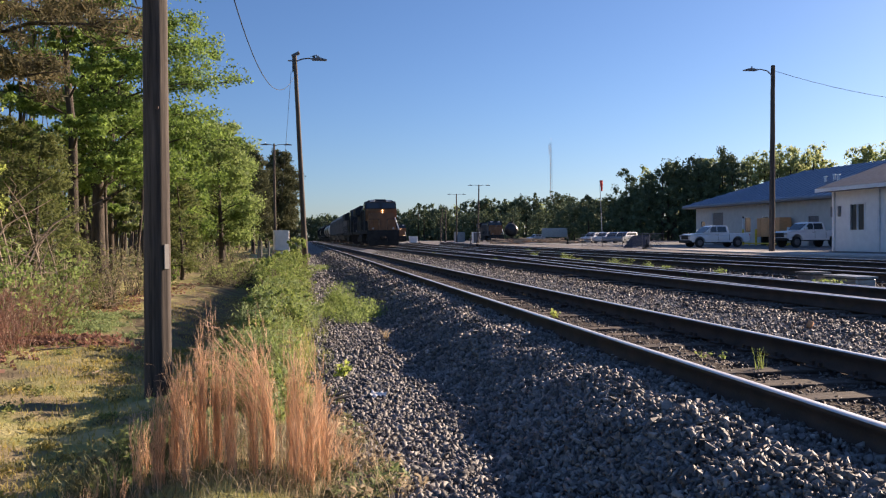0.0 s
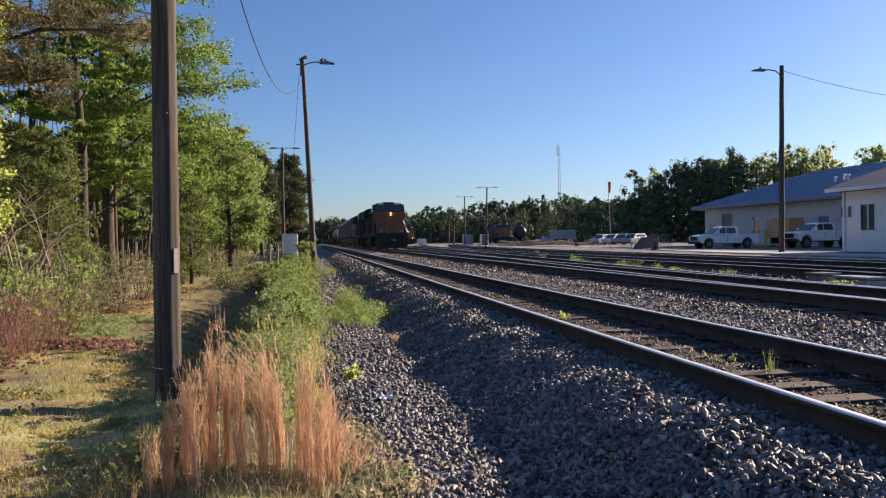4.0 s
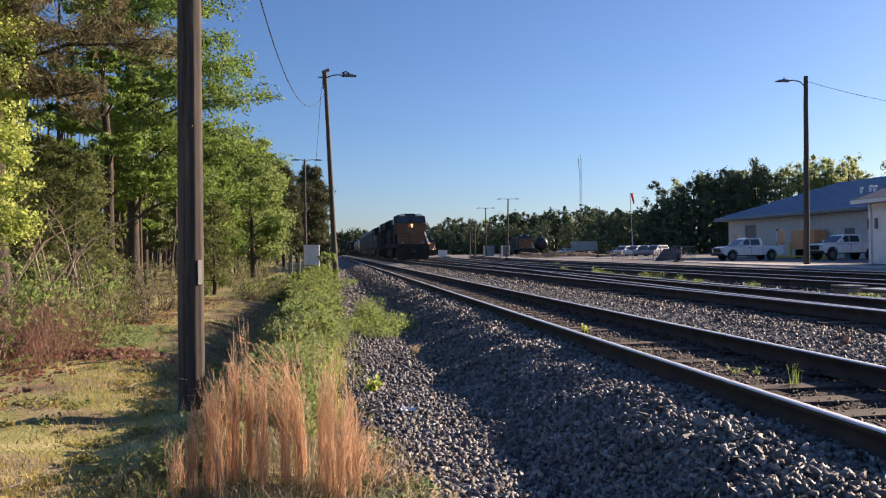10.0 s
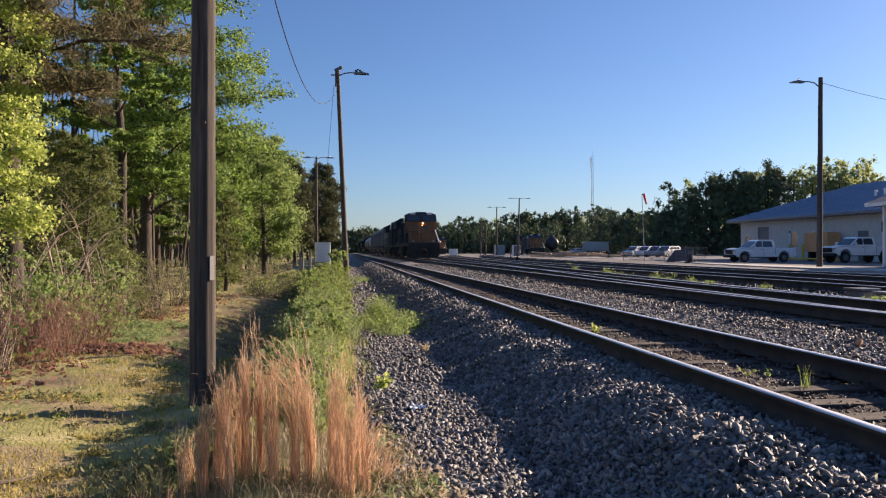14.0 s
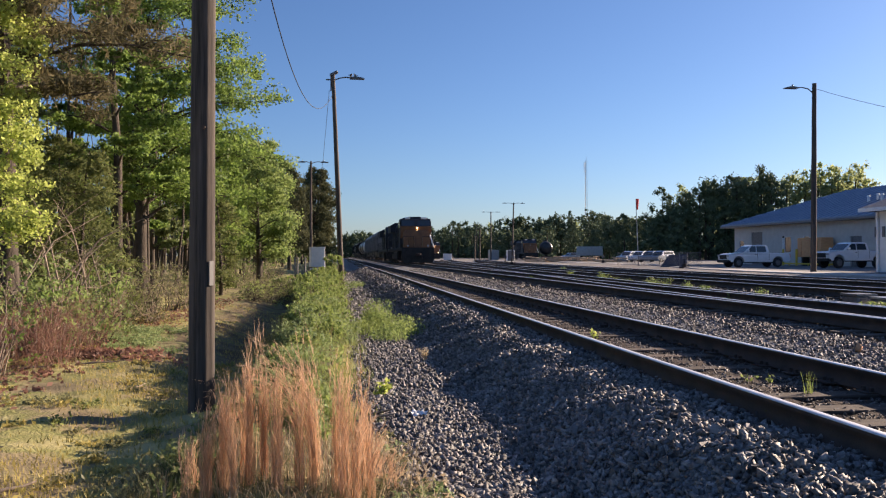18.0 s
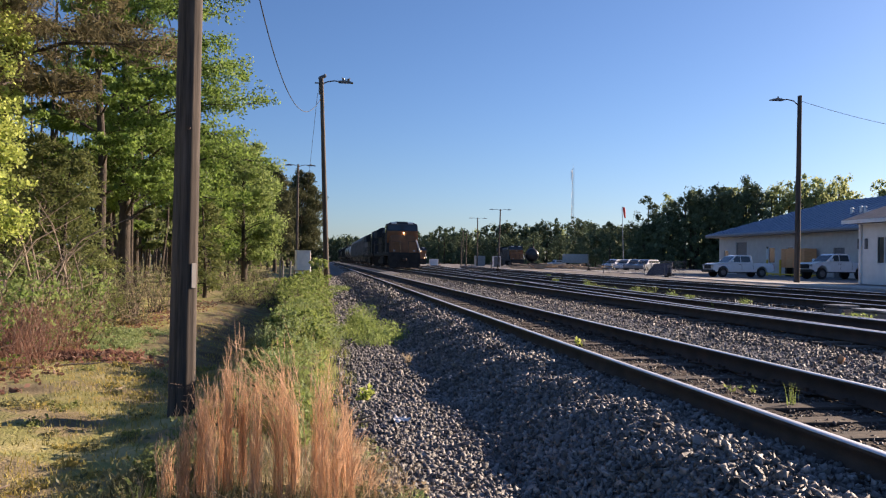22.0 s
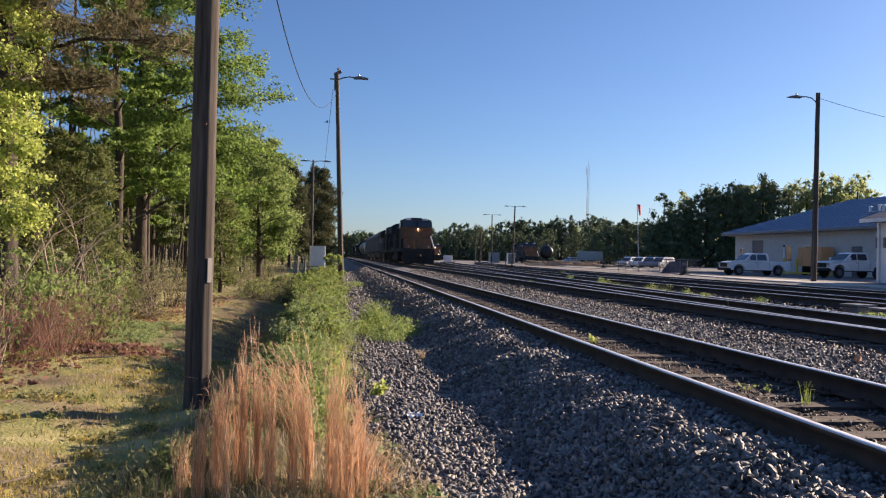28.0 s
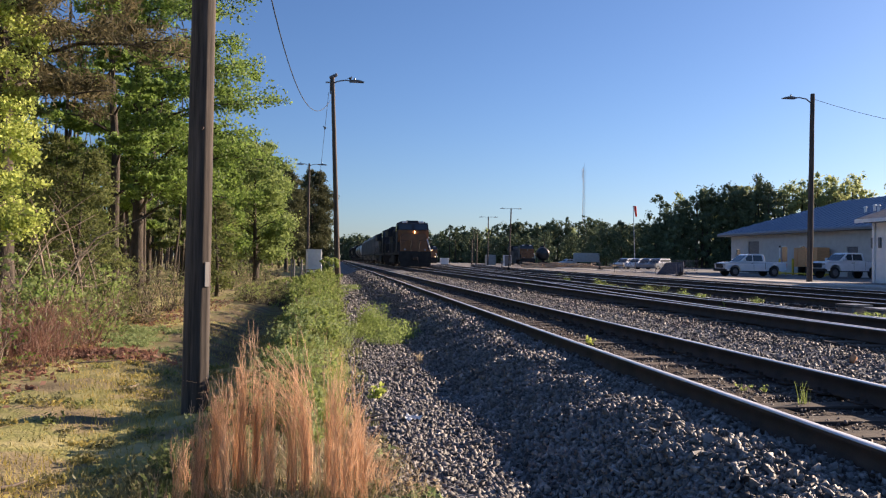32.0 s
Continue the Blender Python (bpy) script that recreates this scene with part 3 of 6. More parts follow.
# brown stones with shade in their colour, near the main track and between rails
pieces = [stones(rng, 4.5, 6.7, -5, 3, 3500, 0.05, None, True), stones(rng, 2.95, 4.28, 3, 12, 5200, 0.03, None, True), stones(rng, 2.95, 4.28, 12, 26, 3600, 0.036, None, True), stones(rng, 5.6, 6.7, 3, 11, 4500, 0.042, None, True), stones(rng, 5.7, 6.7, 11, 24, 3800, 0.05, None, True), stones(rng, 5.8, 6.7, 24, 60, 2500, 0.08, None, True)]
tagged(mesh_from("ballast", *merge(pieces), M["stone_brown_shaded"]), "brownish grey ballast between the first two tracks", "ballast", kind="stuff")


# ---- poles and lamps ----
def round_pole(name, mat, parent, a, b, r0, r1, seg=14, rings=14, seed=0, groove=0.0):
    """A tapered timber pole, not quite straight; groove: depth of the drying cracks as part of the radius."""
    rng_ = np.random.default_rng(seed)
    t = np.linspace(0, 1, rings)
    p = np.asarray(a) + (np.asarray(b) - np.asarray(a)) * t[:, None]
    p[1:-1, :2] += rng_.normal(size=(rings - 2, 2)) * 0.006 * min(1, 14 / rings) ** 1.5
    v, f = tube(p, r0 + (r1 - r0) * t, seg)
    if groove:
        v = v.reshape(rings, seg, 3)
        cut = np.where(rng_.random(seg) < 0.3, groove, 0.15 * groove) * rng_.uniform(0.4, 1.2, seg)
        k = cut[None, :] * (0.6 + 0.5 * np.sin(np.linspace(0, 9, rings)[:, None] + rng_.random(seg)[None, :] * 6.28)) + 0.006 * rng_.normal(size=(rings, seg))
        v = (p[:, None, :] + (v - p[:, None, :]) * (1 - k[:, :, None])).reshape(-1, 3)
    return mesh_from(name, v, f, mat, parent, smooth=True)


pole = thing("utility_pole", "weathered round timber utility pole standing by the path", "utility pole", -1.55, 9.1, -0.55)
round_pole("pole", M["wood_pole"], pole, (0, 0, -0.3), (0.06, 0, 11.5), 0.147, 0.10, 40, 60, 0, 0.09)
bm = B()
box(bm, -0.034, 0.034, -0.008, 0.004, 1.36, 1.63, 0.002, pose(0.122, -0.092, 0, 0, 0, 52))
part("tin_plate", bm, M["galv_dull"], pole, "small pale tin plate nailed on")
bm = B()
rod(bm, (0.05, -0.12, 3.1), (0.05, -0.16, 3.1), 0.02)
part("bolt", bm, M["steel"], pole, "rusty bolt")


def cobra_lamp(parent, x0, z, reach, side=1, mat="lampgrey", rise=0.2):
    """A curved arm with a flat luminaire."""
    pts = [(x0, 0, z - rise), (x0 + side * reach * 0.1, 0, z - rise * 0.5), (x0 + side * reach * 0.25, 0, z - rise * 0.05), (x0 + side * reach * 0.5, 0, z + 0.05), (x0 + side * reach * 0.75, 0, z)]
    v, f = tube(pts, [0.035] * 5, 7)
    mesh_from("arm", v, f, M[mat], parent, smooth=True)
    bm = B()
    loft(bm, [(-0.30, 0.04), (0.05, 0.09), (0.35, 0.04), (0.52, -0.01), (0.50, -0.05), (-0.28, -0.05)], "y", -0.13, 0.13)
    hd = part("luminaire", bm, M[mat], parent)
    hd.matrix_local = pose(x0 + side * reach * 0.85, 0, z, 0, 0, 0 if side > 0 else 180)
    bm = B()
    rod(bm, (0, 0, 0.06), (0, 0, 0.2), 0.05, 0.05, 10)
    part("photocell", bm, M["galv"], hd, "small pale photocell")
    return hd


# the tall lamp beside the line leans a little
lamp = thing("street_lamp", "tall dark timber lamp pole leaning slightly beside the track", "street lamp", 0.27, 43.5, -0.45)
round_pole("pole", M["dark_pole"], lamp, (0, 0, -0.3), (-0.47, 0, 11.5), 0.16, 0.10, 12, 20, 3)
cobra_lamp(lamp, -0.46, 11.28, 1.4)
bm = B()
box(bm, -0.28, 0.18, -0.14, 0.14, -0.075, 0.075, 0.03)
flood = part("floodlight", bm, M["lampgrey"], lamp, "tilted floodlight on the pole top")
flood.matrix_local = pose(-0.38, 0, 11.53, 0, -28, 0)
bm = B()
rod(bm, (-0.58, 0, 10.55), (-0.58, 0, 11.35), 0.035)
rod(bm, (-0.58, 0, 11.3), (-0.45, 0, 11.5), 0.03)
box(bm, -0.84, -0.46, -0.04, 0.04, 11.14, 11.2)
part("conduit", bm, M["lampgrey"], lamp)
bm = B()
box(bm, 0.2, 0.9, -0.5, 0.1, 0.0, 0.12, 0.02)
tagged(part("timber_block", bm, M["timber"]), "short weathered timber lying at the lamp pole's foot", "timber").matrix_world = pose(0.35, 43.2, -0.45)


def wire(name, label, points, r=0.012, group="overhead wires"):
    v, f = tube(points, [r] * len(points), 5)
    return tagged(mesh_from(name, v, f, M["cable"]), label, "cable", group)


def sag(a, b, drop, n=24):
    a, b = np.asarray(a, float), np.asarray(b, float)
    t = np.linspace(0, 1, n)[:, None]
    return a + (b - a) * t - np.array((0, 0, 1)) * drop * 4 * t * (1 - t)


wire("overhead_wire", "thin black wire slung between the timber pole and the lamp",
     [(-1.34 + 1.09 * ((yy - 9.1) / 34.4) ** 1.9, yy, 5.98 + 0.0067 * (yy - 19.5) ** 2) for yy in np.linspace(9.1, 43.5, 30)], 0.013)
WIRE_A, WIRE_B = Vector((-0.40, 43.4, 10.15)), Vector((-1.85, 81.85, 5.2))
wire("overhead_wire", "taut thin wire running down to the next pole", sag(WIRE_A, WIRE_B, 0.05), 0.012)

lamp2 = thing("street_lamp", "far timber lamp pole with two small lamps by the woods", "street lamp", -2.55, 82, -0.4)
round_pole("pole", M["dark_pole"], lamp2, (0, 0, -0.3), (0, 0, 11.2), 0.15, 0.10, 10, 8, 4)
cobra_lamp(lamp2, 0, 11.1, 1.5)
cobra_lamp(lamp2, 0, 11.1, 1.0, -1)

lamp3 = thing("street_lamp", "grey timber lamp pole at the edge of the parking lot", "street lamp", 27.26, 42.4, 0.14)
round_pole("pole", M["wood_pole"], lamp3, (0, 0, -0.3), (0.12, 0, 10.9), 0.17, 0.12, 12, 14, 5)
cobra_lamp(lamp3, 0.12, 10.6, 1.6, -1, rise=0.4)
wire("overhead_wire", "thin black wire running off over the lot", sag((27.4, 42.4, 10.75), (52, 36, 10.2), 2.1), 0.013)


def far_lamp(x, y, h, label, arms=2, tilt=0.0):
    q = thing("street_lamp", label, "street lamp", x, y, 0.0, group="yard lamps")
    round_pole("pole", M["dark_pole"], q, (0, 0, -0.3), (tilt, 0, h), 0.17, 0.12, 9, 6, int(x))
    if arms:
        cobra_lamp(q, tilt, h - 0.1, 1.9, 1, rise=0.1)
        cobra_lamp(q, tilt, h - 0.1, 1.9, -1, rise=0.1)
    return q


far_lamp(32.8, 145.5, 11.0, "double-armed timber yard lamp beside the parked locomotive", tilt=0.3)
far_lamp(34.8, 176, 11.0, "double-armed timber yard lamp far across the yard")
far_lamp(45.9, 256, 11.0, "double-armed yard lamp at the far end of the yard")
far_lamp(35.2, 192, 8.0, "plain timber pole far across the yard", 0)
far_lamp(33.6, 190, 6.0, "short plain timber pole far across the yard", 0)


# ---- rolling stock ----
def bogie(parent, y, wheels=2, wb=1.8):
    """A truck: side frames and wheels."""
    bm = B()
    for s in (-1, 1):
        loft(bm, [(y - wb * 0.75, 0.55), (y - wb * 0.3, 0.40), (y + wb * 0.3, 0.40), (y + wb * 0.75, 0.55), (y + wb * 0.75, 0.75), (y + wb * 0.3, 0.95), (y - wb * 0.3, 0.95), (y - wb * 0.75, 0.75)],
             "x", s * 1.02 - 0.08, s * 1.02 + 0.08)
    box(bm, -1.0, 1.0, y - 0.25, y + 0.25, 0.55, 0.9)
    tr = part("bogie", bm, M["black"], parent)
    for k in range(wheels):
        yy = y + (k - (wheels - 1) / 2) * wb / max(1, (wheels - 1)) * (1 if wheels == 2 else 1)
        bm = B()
        for s in (-1, 1):
            rod(bm, (s * 0.68, yy, 0.48), (s * 0.82, yy, 0.48), 0.48, 0.48, 20)
        rod(bm, (-0.7, yy, 0.48), (0.7, yy, 0.48), 0.09)
        part("wheelset", bm, M["steel"], tr)
    return tr


def locomotive(label, x, y, rz, nose="orange", body="navy", lit=True, z=0.33, ditch=False):
    """A six-axle wide-nose diesel, its nose towards -y, rails at z 0."""
    q = thing("locomotive", label, "locomotive", x, y, z, rz, group="locomotives")
    bm = B()
    box(bm, -1.5, 1.5, 0.6, 21.8, 1.25, 1.55, 0.03)
    part("frame", bm, M["black"], q)
    # nose: tapered wide hood
    bm = B()
    loft(bm, [(-1.28, 1.55), (1.28, 1.55), (1.28, 2.95), (1.05, 3.22), (-1.05, 3.22), (-1.28, 2.95)], "y", 1.35, 2.9)
    bmesh.ops.bevel(bm, geom=bm.edges[:], offset=0.05, segments=2, affect="EDGES")
    for v in bm.verts:
        if v.co.y < 1.9 and v.co.z > 2.2:
            v.co.y += 0.28 * (v.co.z - 2.2)
    ns = part("nose", bm, M[nose], q, "yellow painted nose")
    bm = B()
    box(bm, -0.3, 0.3, -0.02, 0.05, 0, 0.95, 0.02)
    part("nose_door", bm, M[nose], ns).matrix_local = pose(-0.55, 1.36, 1.65)
    # cab with slanted windscreen
    bm = B()
    loft(bm, [(2.72, 1.55), (2.62, 3.6), (2.85, 4.26), (3.1, 4.48), (5.2, 4.48), (5.2, 1.55)], "x", -1.52, 1.52)
    bmesh.ops.bevel(bm, geom=[e for e in bm.edges if abs(e.verts[0].co.z - e.verts[1].co.z) < 0.01 and e.verts[0].co.z > 4.4], offset=0.14, segments=2, affect="EDGES")
    for v in bm.verts:
        if v.co.z > 4.2:
            v.co.x *= 0.84 if v.co.z > 4.4 else 0.95
    cab = part("cab", bm, M[body], q)
    bm = B()
    loft(bm, [(2.54, 2.5), (2.5, 3.6), (2.66, 3.66), (2.7, 2.5)], "x", -1.5, 1.5)
    part("cab_front", bm, M[nose], cab)
    for sx in (-1, 1):
        bm = B()
        loft(bm, [(2.58, 3.68), (2.76, 4.2), (2.84, 4.2), (2.68, 3.68)], "x", min(sx * 0.12, sx * 1.38), max(sx * 0.12, sx * 1.38))
        part("windscreen", bm, M["glass"], cab, "dark slanted windscreen")
        bm = B()
        box(bm, sx * 1.53 - 0.015, sx * 1.53 + 0.015, 3.2, 4.6, 3.5, 4.15)
        part("side_window", bm, M["glass"], cab)
        bm = B()
        box(bm, min(sx * 0.55, sx * 1.05), max(sx * 0.55, sx * 1.05), 2.78, 2.9, 4.32, 4.5, 0.01)
        part("number_board", bm, M["white_paint"], cab, "pale lit number board with no readable marks")
    # headlights
    for dz in (0, 0.24):
        bm = B()
        rod(bm, (0.12, 2.36, 3.22 + dz), (0.12, 2.58, 3.22 + dz), 0.065, 0.065, 16)
        part("headlight", bm, M["lamp_on"] if lit else M["galv"], cab, "round headlight")
    for sx in (-1, 1):
        bm = B()
        rod(bm, (sx * 0.95, 0.55, 1.72), (sx * 0.95, 0.7, 1.72), 0.09, 0.09, 14)
        part("ditch_light", bm, M["lamp_on" if ditch else "galv"], q)
    # white rod paints in the sun's glint on the nose and handrail edge
    bm = B()
    rod(bm, (1.12, 0.6, 2.75), (1.5, 0.58, 1.6), 0.055)
    part("grab_rail", bm, M["white_paint"], q, "white diagonal rod standing in for the sunlit nose and handrail edge")
    # long hood, radiators and roof gear
    bm = B()
    loft(bm, [(-1.0, 1.55), (1.0, 1.55), (1.0, 3.9), (0.8, 4.25), (-0.8, 4.25), (-1.0, 3.9)], "y", 5.2, 21.2)
    hood = part("long_hood", bm, M[body], q)
    bm = B()
    loft(bm, [(-1.5, 3.4), (1.5, 3.4), (1.55, 4.2), (1.0, 4.5), (-1.0, 4.5), (-1.55, 4.2)], "y", 16.2, 20.9)
    part("radiator", bm, M[body], hood)
    bm = B()
    for k in range(11):
        box(bm, -1.04, 1.04, 6.0 + k * 0.9, 6.06 + k * 0.9, 1.7, 3.8)
    part("door_seams", bm, M["black"], hood)
    for yy in (8.4, 11.0):
        bm = B()
        rod(bm, (0, yy, 4.25), (0, yy, 4.5), 0.5, 0.45, 16)
        part("roof_fan", bm, M["black"], hood)
    bm = B()
    box(bm, -0.6, 0.6, 3.5, 4.6, 4.46, 4.6, 0.05)
    part("air_conditioner", bm, M[body], cab)
    bm = B()
    for k in range(3):
        rod(bm, (-0.15 + k * 0.15, 5.3, 4.5), (-0.15 + k * 0.15, 5.9, 4.52), 0.05, 0.09)
    part("horn", bm, M["galv"], hood)
    # pilot, steps, rails
    bm = B()
    loft(bm, [(-1.5, 0.55), (1.5, 0.55), (1.5, 1.5), (-1.5, 1.5)], "y", 0.55, 0.75)
    loft(bm, [(-1.35, 0.12), (1.35, 0.12), (1.45, 0.6), (-1.45, 0.6)], "y", 0.4, 0.6)
    part("pilot", bm, M["black"], q, "black pilot with snow plough")
    bm = B()
    box(bm, -0.18, 0.18, -0.15, 0.6, 0.75, 1.02, 0.03)
    rod(bm, (0.3, 0.55, 0.95), (0.35, 0.3, 0.5), 0.04)
    part("coupler", bm, M["steel"], q)
    for sx in (-1, 1):
        bm = B()
        for k in range(4):
            box(bm, min(sx * 1.05, sx * 1.5), max(sx * 1.05, sx * 1.5), 0.62, 1.0, 0.35 + k * 0.3, 0.38 + k * 0.3)
        box(bm, sx * 1.5 - 0.02, sx * 1.5 + 0.02, 0.6, 1.02, 0.3, 1.4)
        part("step", bm, M["black"], q)
        bm = B()
        rod(bm, (sx * 1.45, 0.62, 1.5), (sx * 1.45, 0.62, 2.6), 0.025)
        rod(bm, (sx * 1.45, 0.62, 2.6), (sx * 0.4, 0.62, 2.6), 0.022)
        rod(bm, (sx * 0.4, 0.62, 1.5), (sx * 0.4, 0.62, 2.6), 0.022)
        for k in range(8):
            rod(bm, (sx * 1.5, 5.6 + k * 2.1, 1.5), (sx * 1.5, 5.6 + k * 2.1, 2.55), 0.02)
        rod(bm, (sx * 1.5, 5.6, 2.55), (sx * 1.5, 20.3, 2.55), 0.022)
        part("handrail", bm, M["black"], q)
    bm = B()
    box(bm, -1.4, 1.4, 8.6, 13.4, 0.35, 1.25, 0.15)
    part("fuel_tank", bm, M["black"], q)
    bogie(q, 4.3, 3, 3.4)
    bogie(q, 17.6, 3, 3.4)
    return q


def hopper_car(label, x, y, rz, mat="hopper"):
    q = thing("hopper_car", label, "freight car", x, y, 0.33, rz, group="freight train")
    bm = B()
    loft(bm, [(-1.55, 1.55), (1.55, 1.55), (1.6, 3.9), (1.15, 4.5), (-1.15, 4.5), (-1.6, 3.9)], "y", 1.2, 15.8)
    bd = part("body", bm, M[mat], q)
    for k in range(14):
        for s in (-1, 1):
            bm = B()
            box(bm, s * 1.62 - 0.05, s * 1.62 + 0.05, 1.4 + k * 1.09, 1.5 + k * 1.09, 1.6, 3.85)
            part("rib", bm, M[mat], bd)
    for k in range(3):
        bm = B()
        loft(bm, [(2.3 + k * 4.3, 1.6), (6.1 + k * 4.3, 1.6), (4.7 + k * 4.3, 0.6), (3.7 + k * 4.3, 0.6)], "x", -1.2, 1.2)
        part("hopper", bm, M[mat], bd)
    bm = B()
    box(bm, -0.5, 0.5, 1.4, 15.6, 4.5, 4.62, 0.03)
    box(bm, -1.0, 1.0, 1.0, 16.0, 4.5, 4.54)
    part("roof_walk", bm, M["galv"], q)
    bm = B()
    box(bm, -0.2, 0.2, 0.0, 17, 0.8, 1.15)
    for s in (-1, 1):
        for yy in (0.9, 16.1):
            rod(bm, (s * 1.45, yy, 0.9), (s * 1.45, yy, 4.0), 0.03)
        box(bm, s * 1.5 - 0.1, s * 1.5 + 0.1, 0.8, 16.2, 1.3, 1.58)
    part("underframe", bm, M["black"], q)
    bogie(q, 2.2)
    bogie(q, 14.8)
    return q


def tank_car(label, x, y, rz, mat="tank", z=0.33):
    q = thing("tank_car", label, "freight car", x, y, z, rz, group="freight train")
    bm = B()
    prof = [(0.8, 0.0), (0.9, 0.8), (1.15, 1.3), (1.6, 1.55), (14.4, 1.55), (14.85, 1.3), (15.1, 0.8), (15.2, 0.0)]
    rings = []
    for yy, r in prof:
        rings.append([bm.verts.new((max(r, 0.01) * math.cos(a), yy, 2.75 + max(r, 0.01) * math.sin(a))) for a in np.linspace(0, 2 * math.pi, 24, endpoint=False)])
    for a, b in zip(rings, rings[1:]):
        for k in range(24):
            bm.faces.new((a[k], a[(k + 1) % 24], b[(k + 1) % 24], b[k]))
    part("tank", bm, M[mat], q, smooth=True)
    bm = B()
    rod(bm, (0, 8, 4.2), (0, 8, 4.75), 0.6, 0.6, 16)
    part("dome", bm, M[mat], q)
    bm = B()
    box(bm, -0.25, 0.25, 0, 16, 0.8, 1.2)
    for s in (-1, 1):
        rod(bm, (s * 1.3, 5.5, 4.1), (s * 1.3, 10.5, 4.1), 0.03)
        for yy in (1.0, 15.0):
            rod(bm, (s * 1.4, yy, 0.9), (s * 1.4, yy, 2.6), 0.03)
    part("underframe", bm, M["black"], q)
    bogie(q, 2.2)
    bogie(q, 13.8)
    return q


TURN = math.degrees(math.atan(-0.0013))
y = 73.7
locomotive("dark blue diesel locomotive with yellow nose and lit headlights", main_line(y), y, TURN)
y += 22.6
locomotive("second dark blue locomotive coupled behind the first", main_line(y), y, TURN, "navy", lit=False)
y += 22.6
for k in range(11):
    if k in (0, 1, 2):
        hopper_car("pale grey covered hopper car in the freight train", main_line(y), y, TURN)
        y += 17.6
    elif k in (4, 5, 8):
        tank_car("black tank car in the freight train", main_line(y), y, TURN, "tank")
        y += 16.6
    elif k == 3:
        tank_car("pale tank car in the freight train", main_line(y), y, TURN, "tank_white")
        y += 16.6
    else:
        hopper_car("dark grey hopper car far back in the freight train", main_line(y), y, TURN, "black")
        y += 17.6
locomotive("dark blue and yellow locomotive parked across the yard", 41.8, 166, -4, lit=False, z=0.1)
locomotive("locomotive with a lit headlight half hidden behind the train", 25.4, 203.4, -5, z=0.1, ditch=True)
tank_car("black tank car parked beside the yard locomotive", 47.3, 175, -14.5, "tank", 0.0)


# ---- buildings ----
def wall_panel(bm, x, y0, y1, z0, z1, holes, t=0.2):
    """A wall along y at x with rectangular openings (y0, y1, z0, z1), t thick towards +x."""
    cuts = sorted({y0, y1, *[h[0] for h in holes], *[h[1] for h in holes]})
    for a, b in zip(cuts, cuts[1:]):
        zs = [(z0, z1)]
        for h in holes:
            if h[0] <= a and h[1] >= b:
                zs = [w for lo, hi in zs for w in ((lo, min(hi, h[2])), (max(lo, h[3]), hi)) if w[1] - w[0] > 1e-4]
        for lo, hi in zs:
            box(bm, x, x + t, a, b, lo, hi)
    bmesh.ops.remove_doubles(bm, verts=bm.verts[:], dist=1e-5)
    return bm


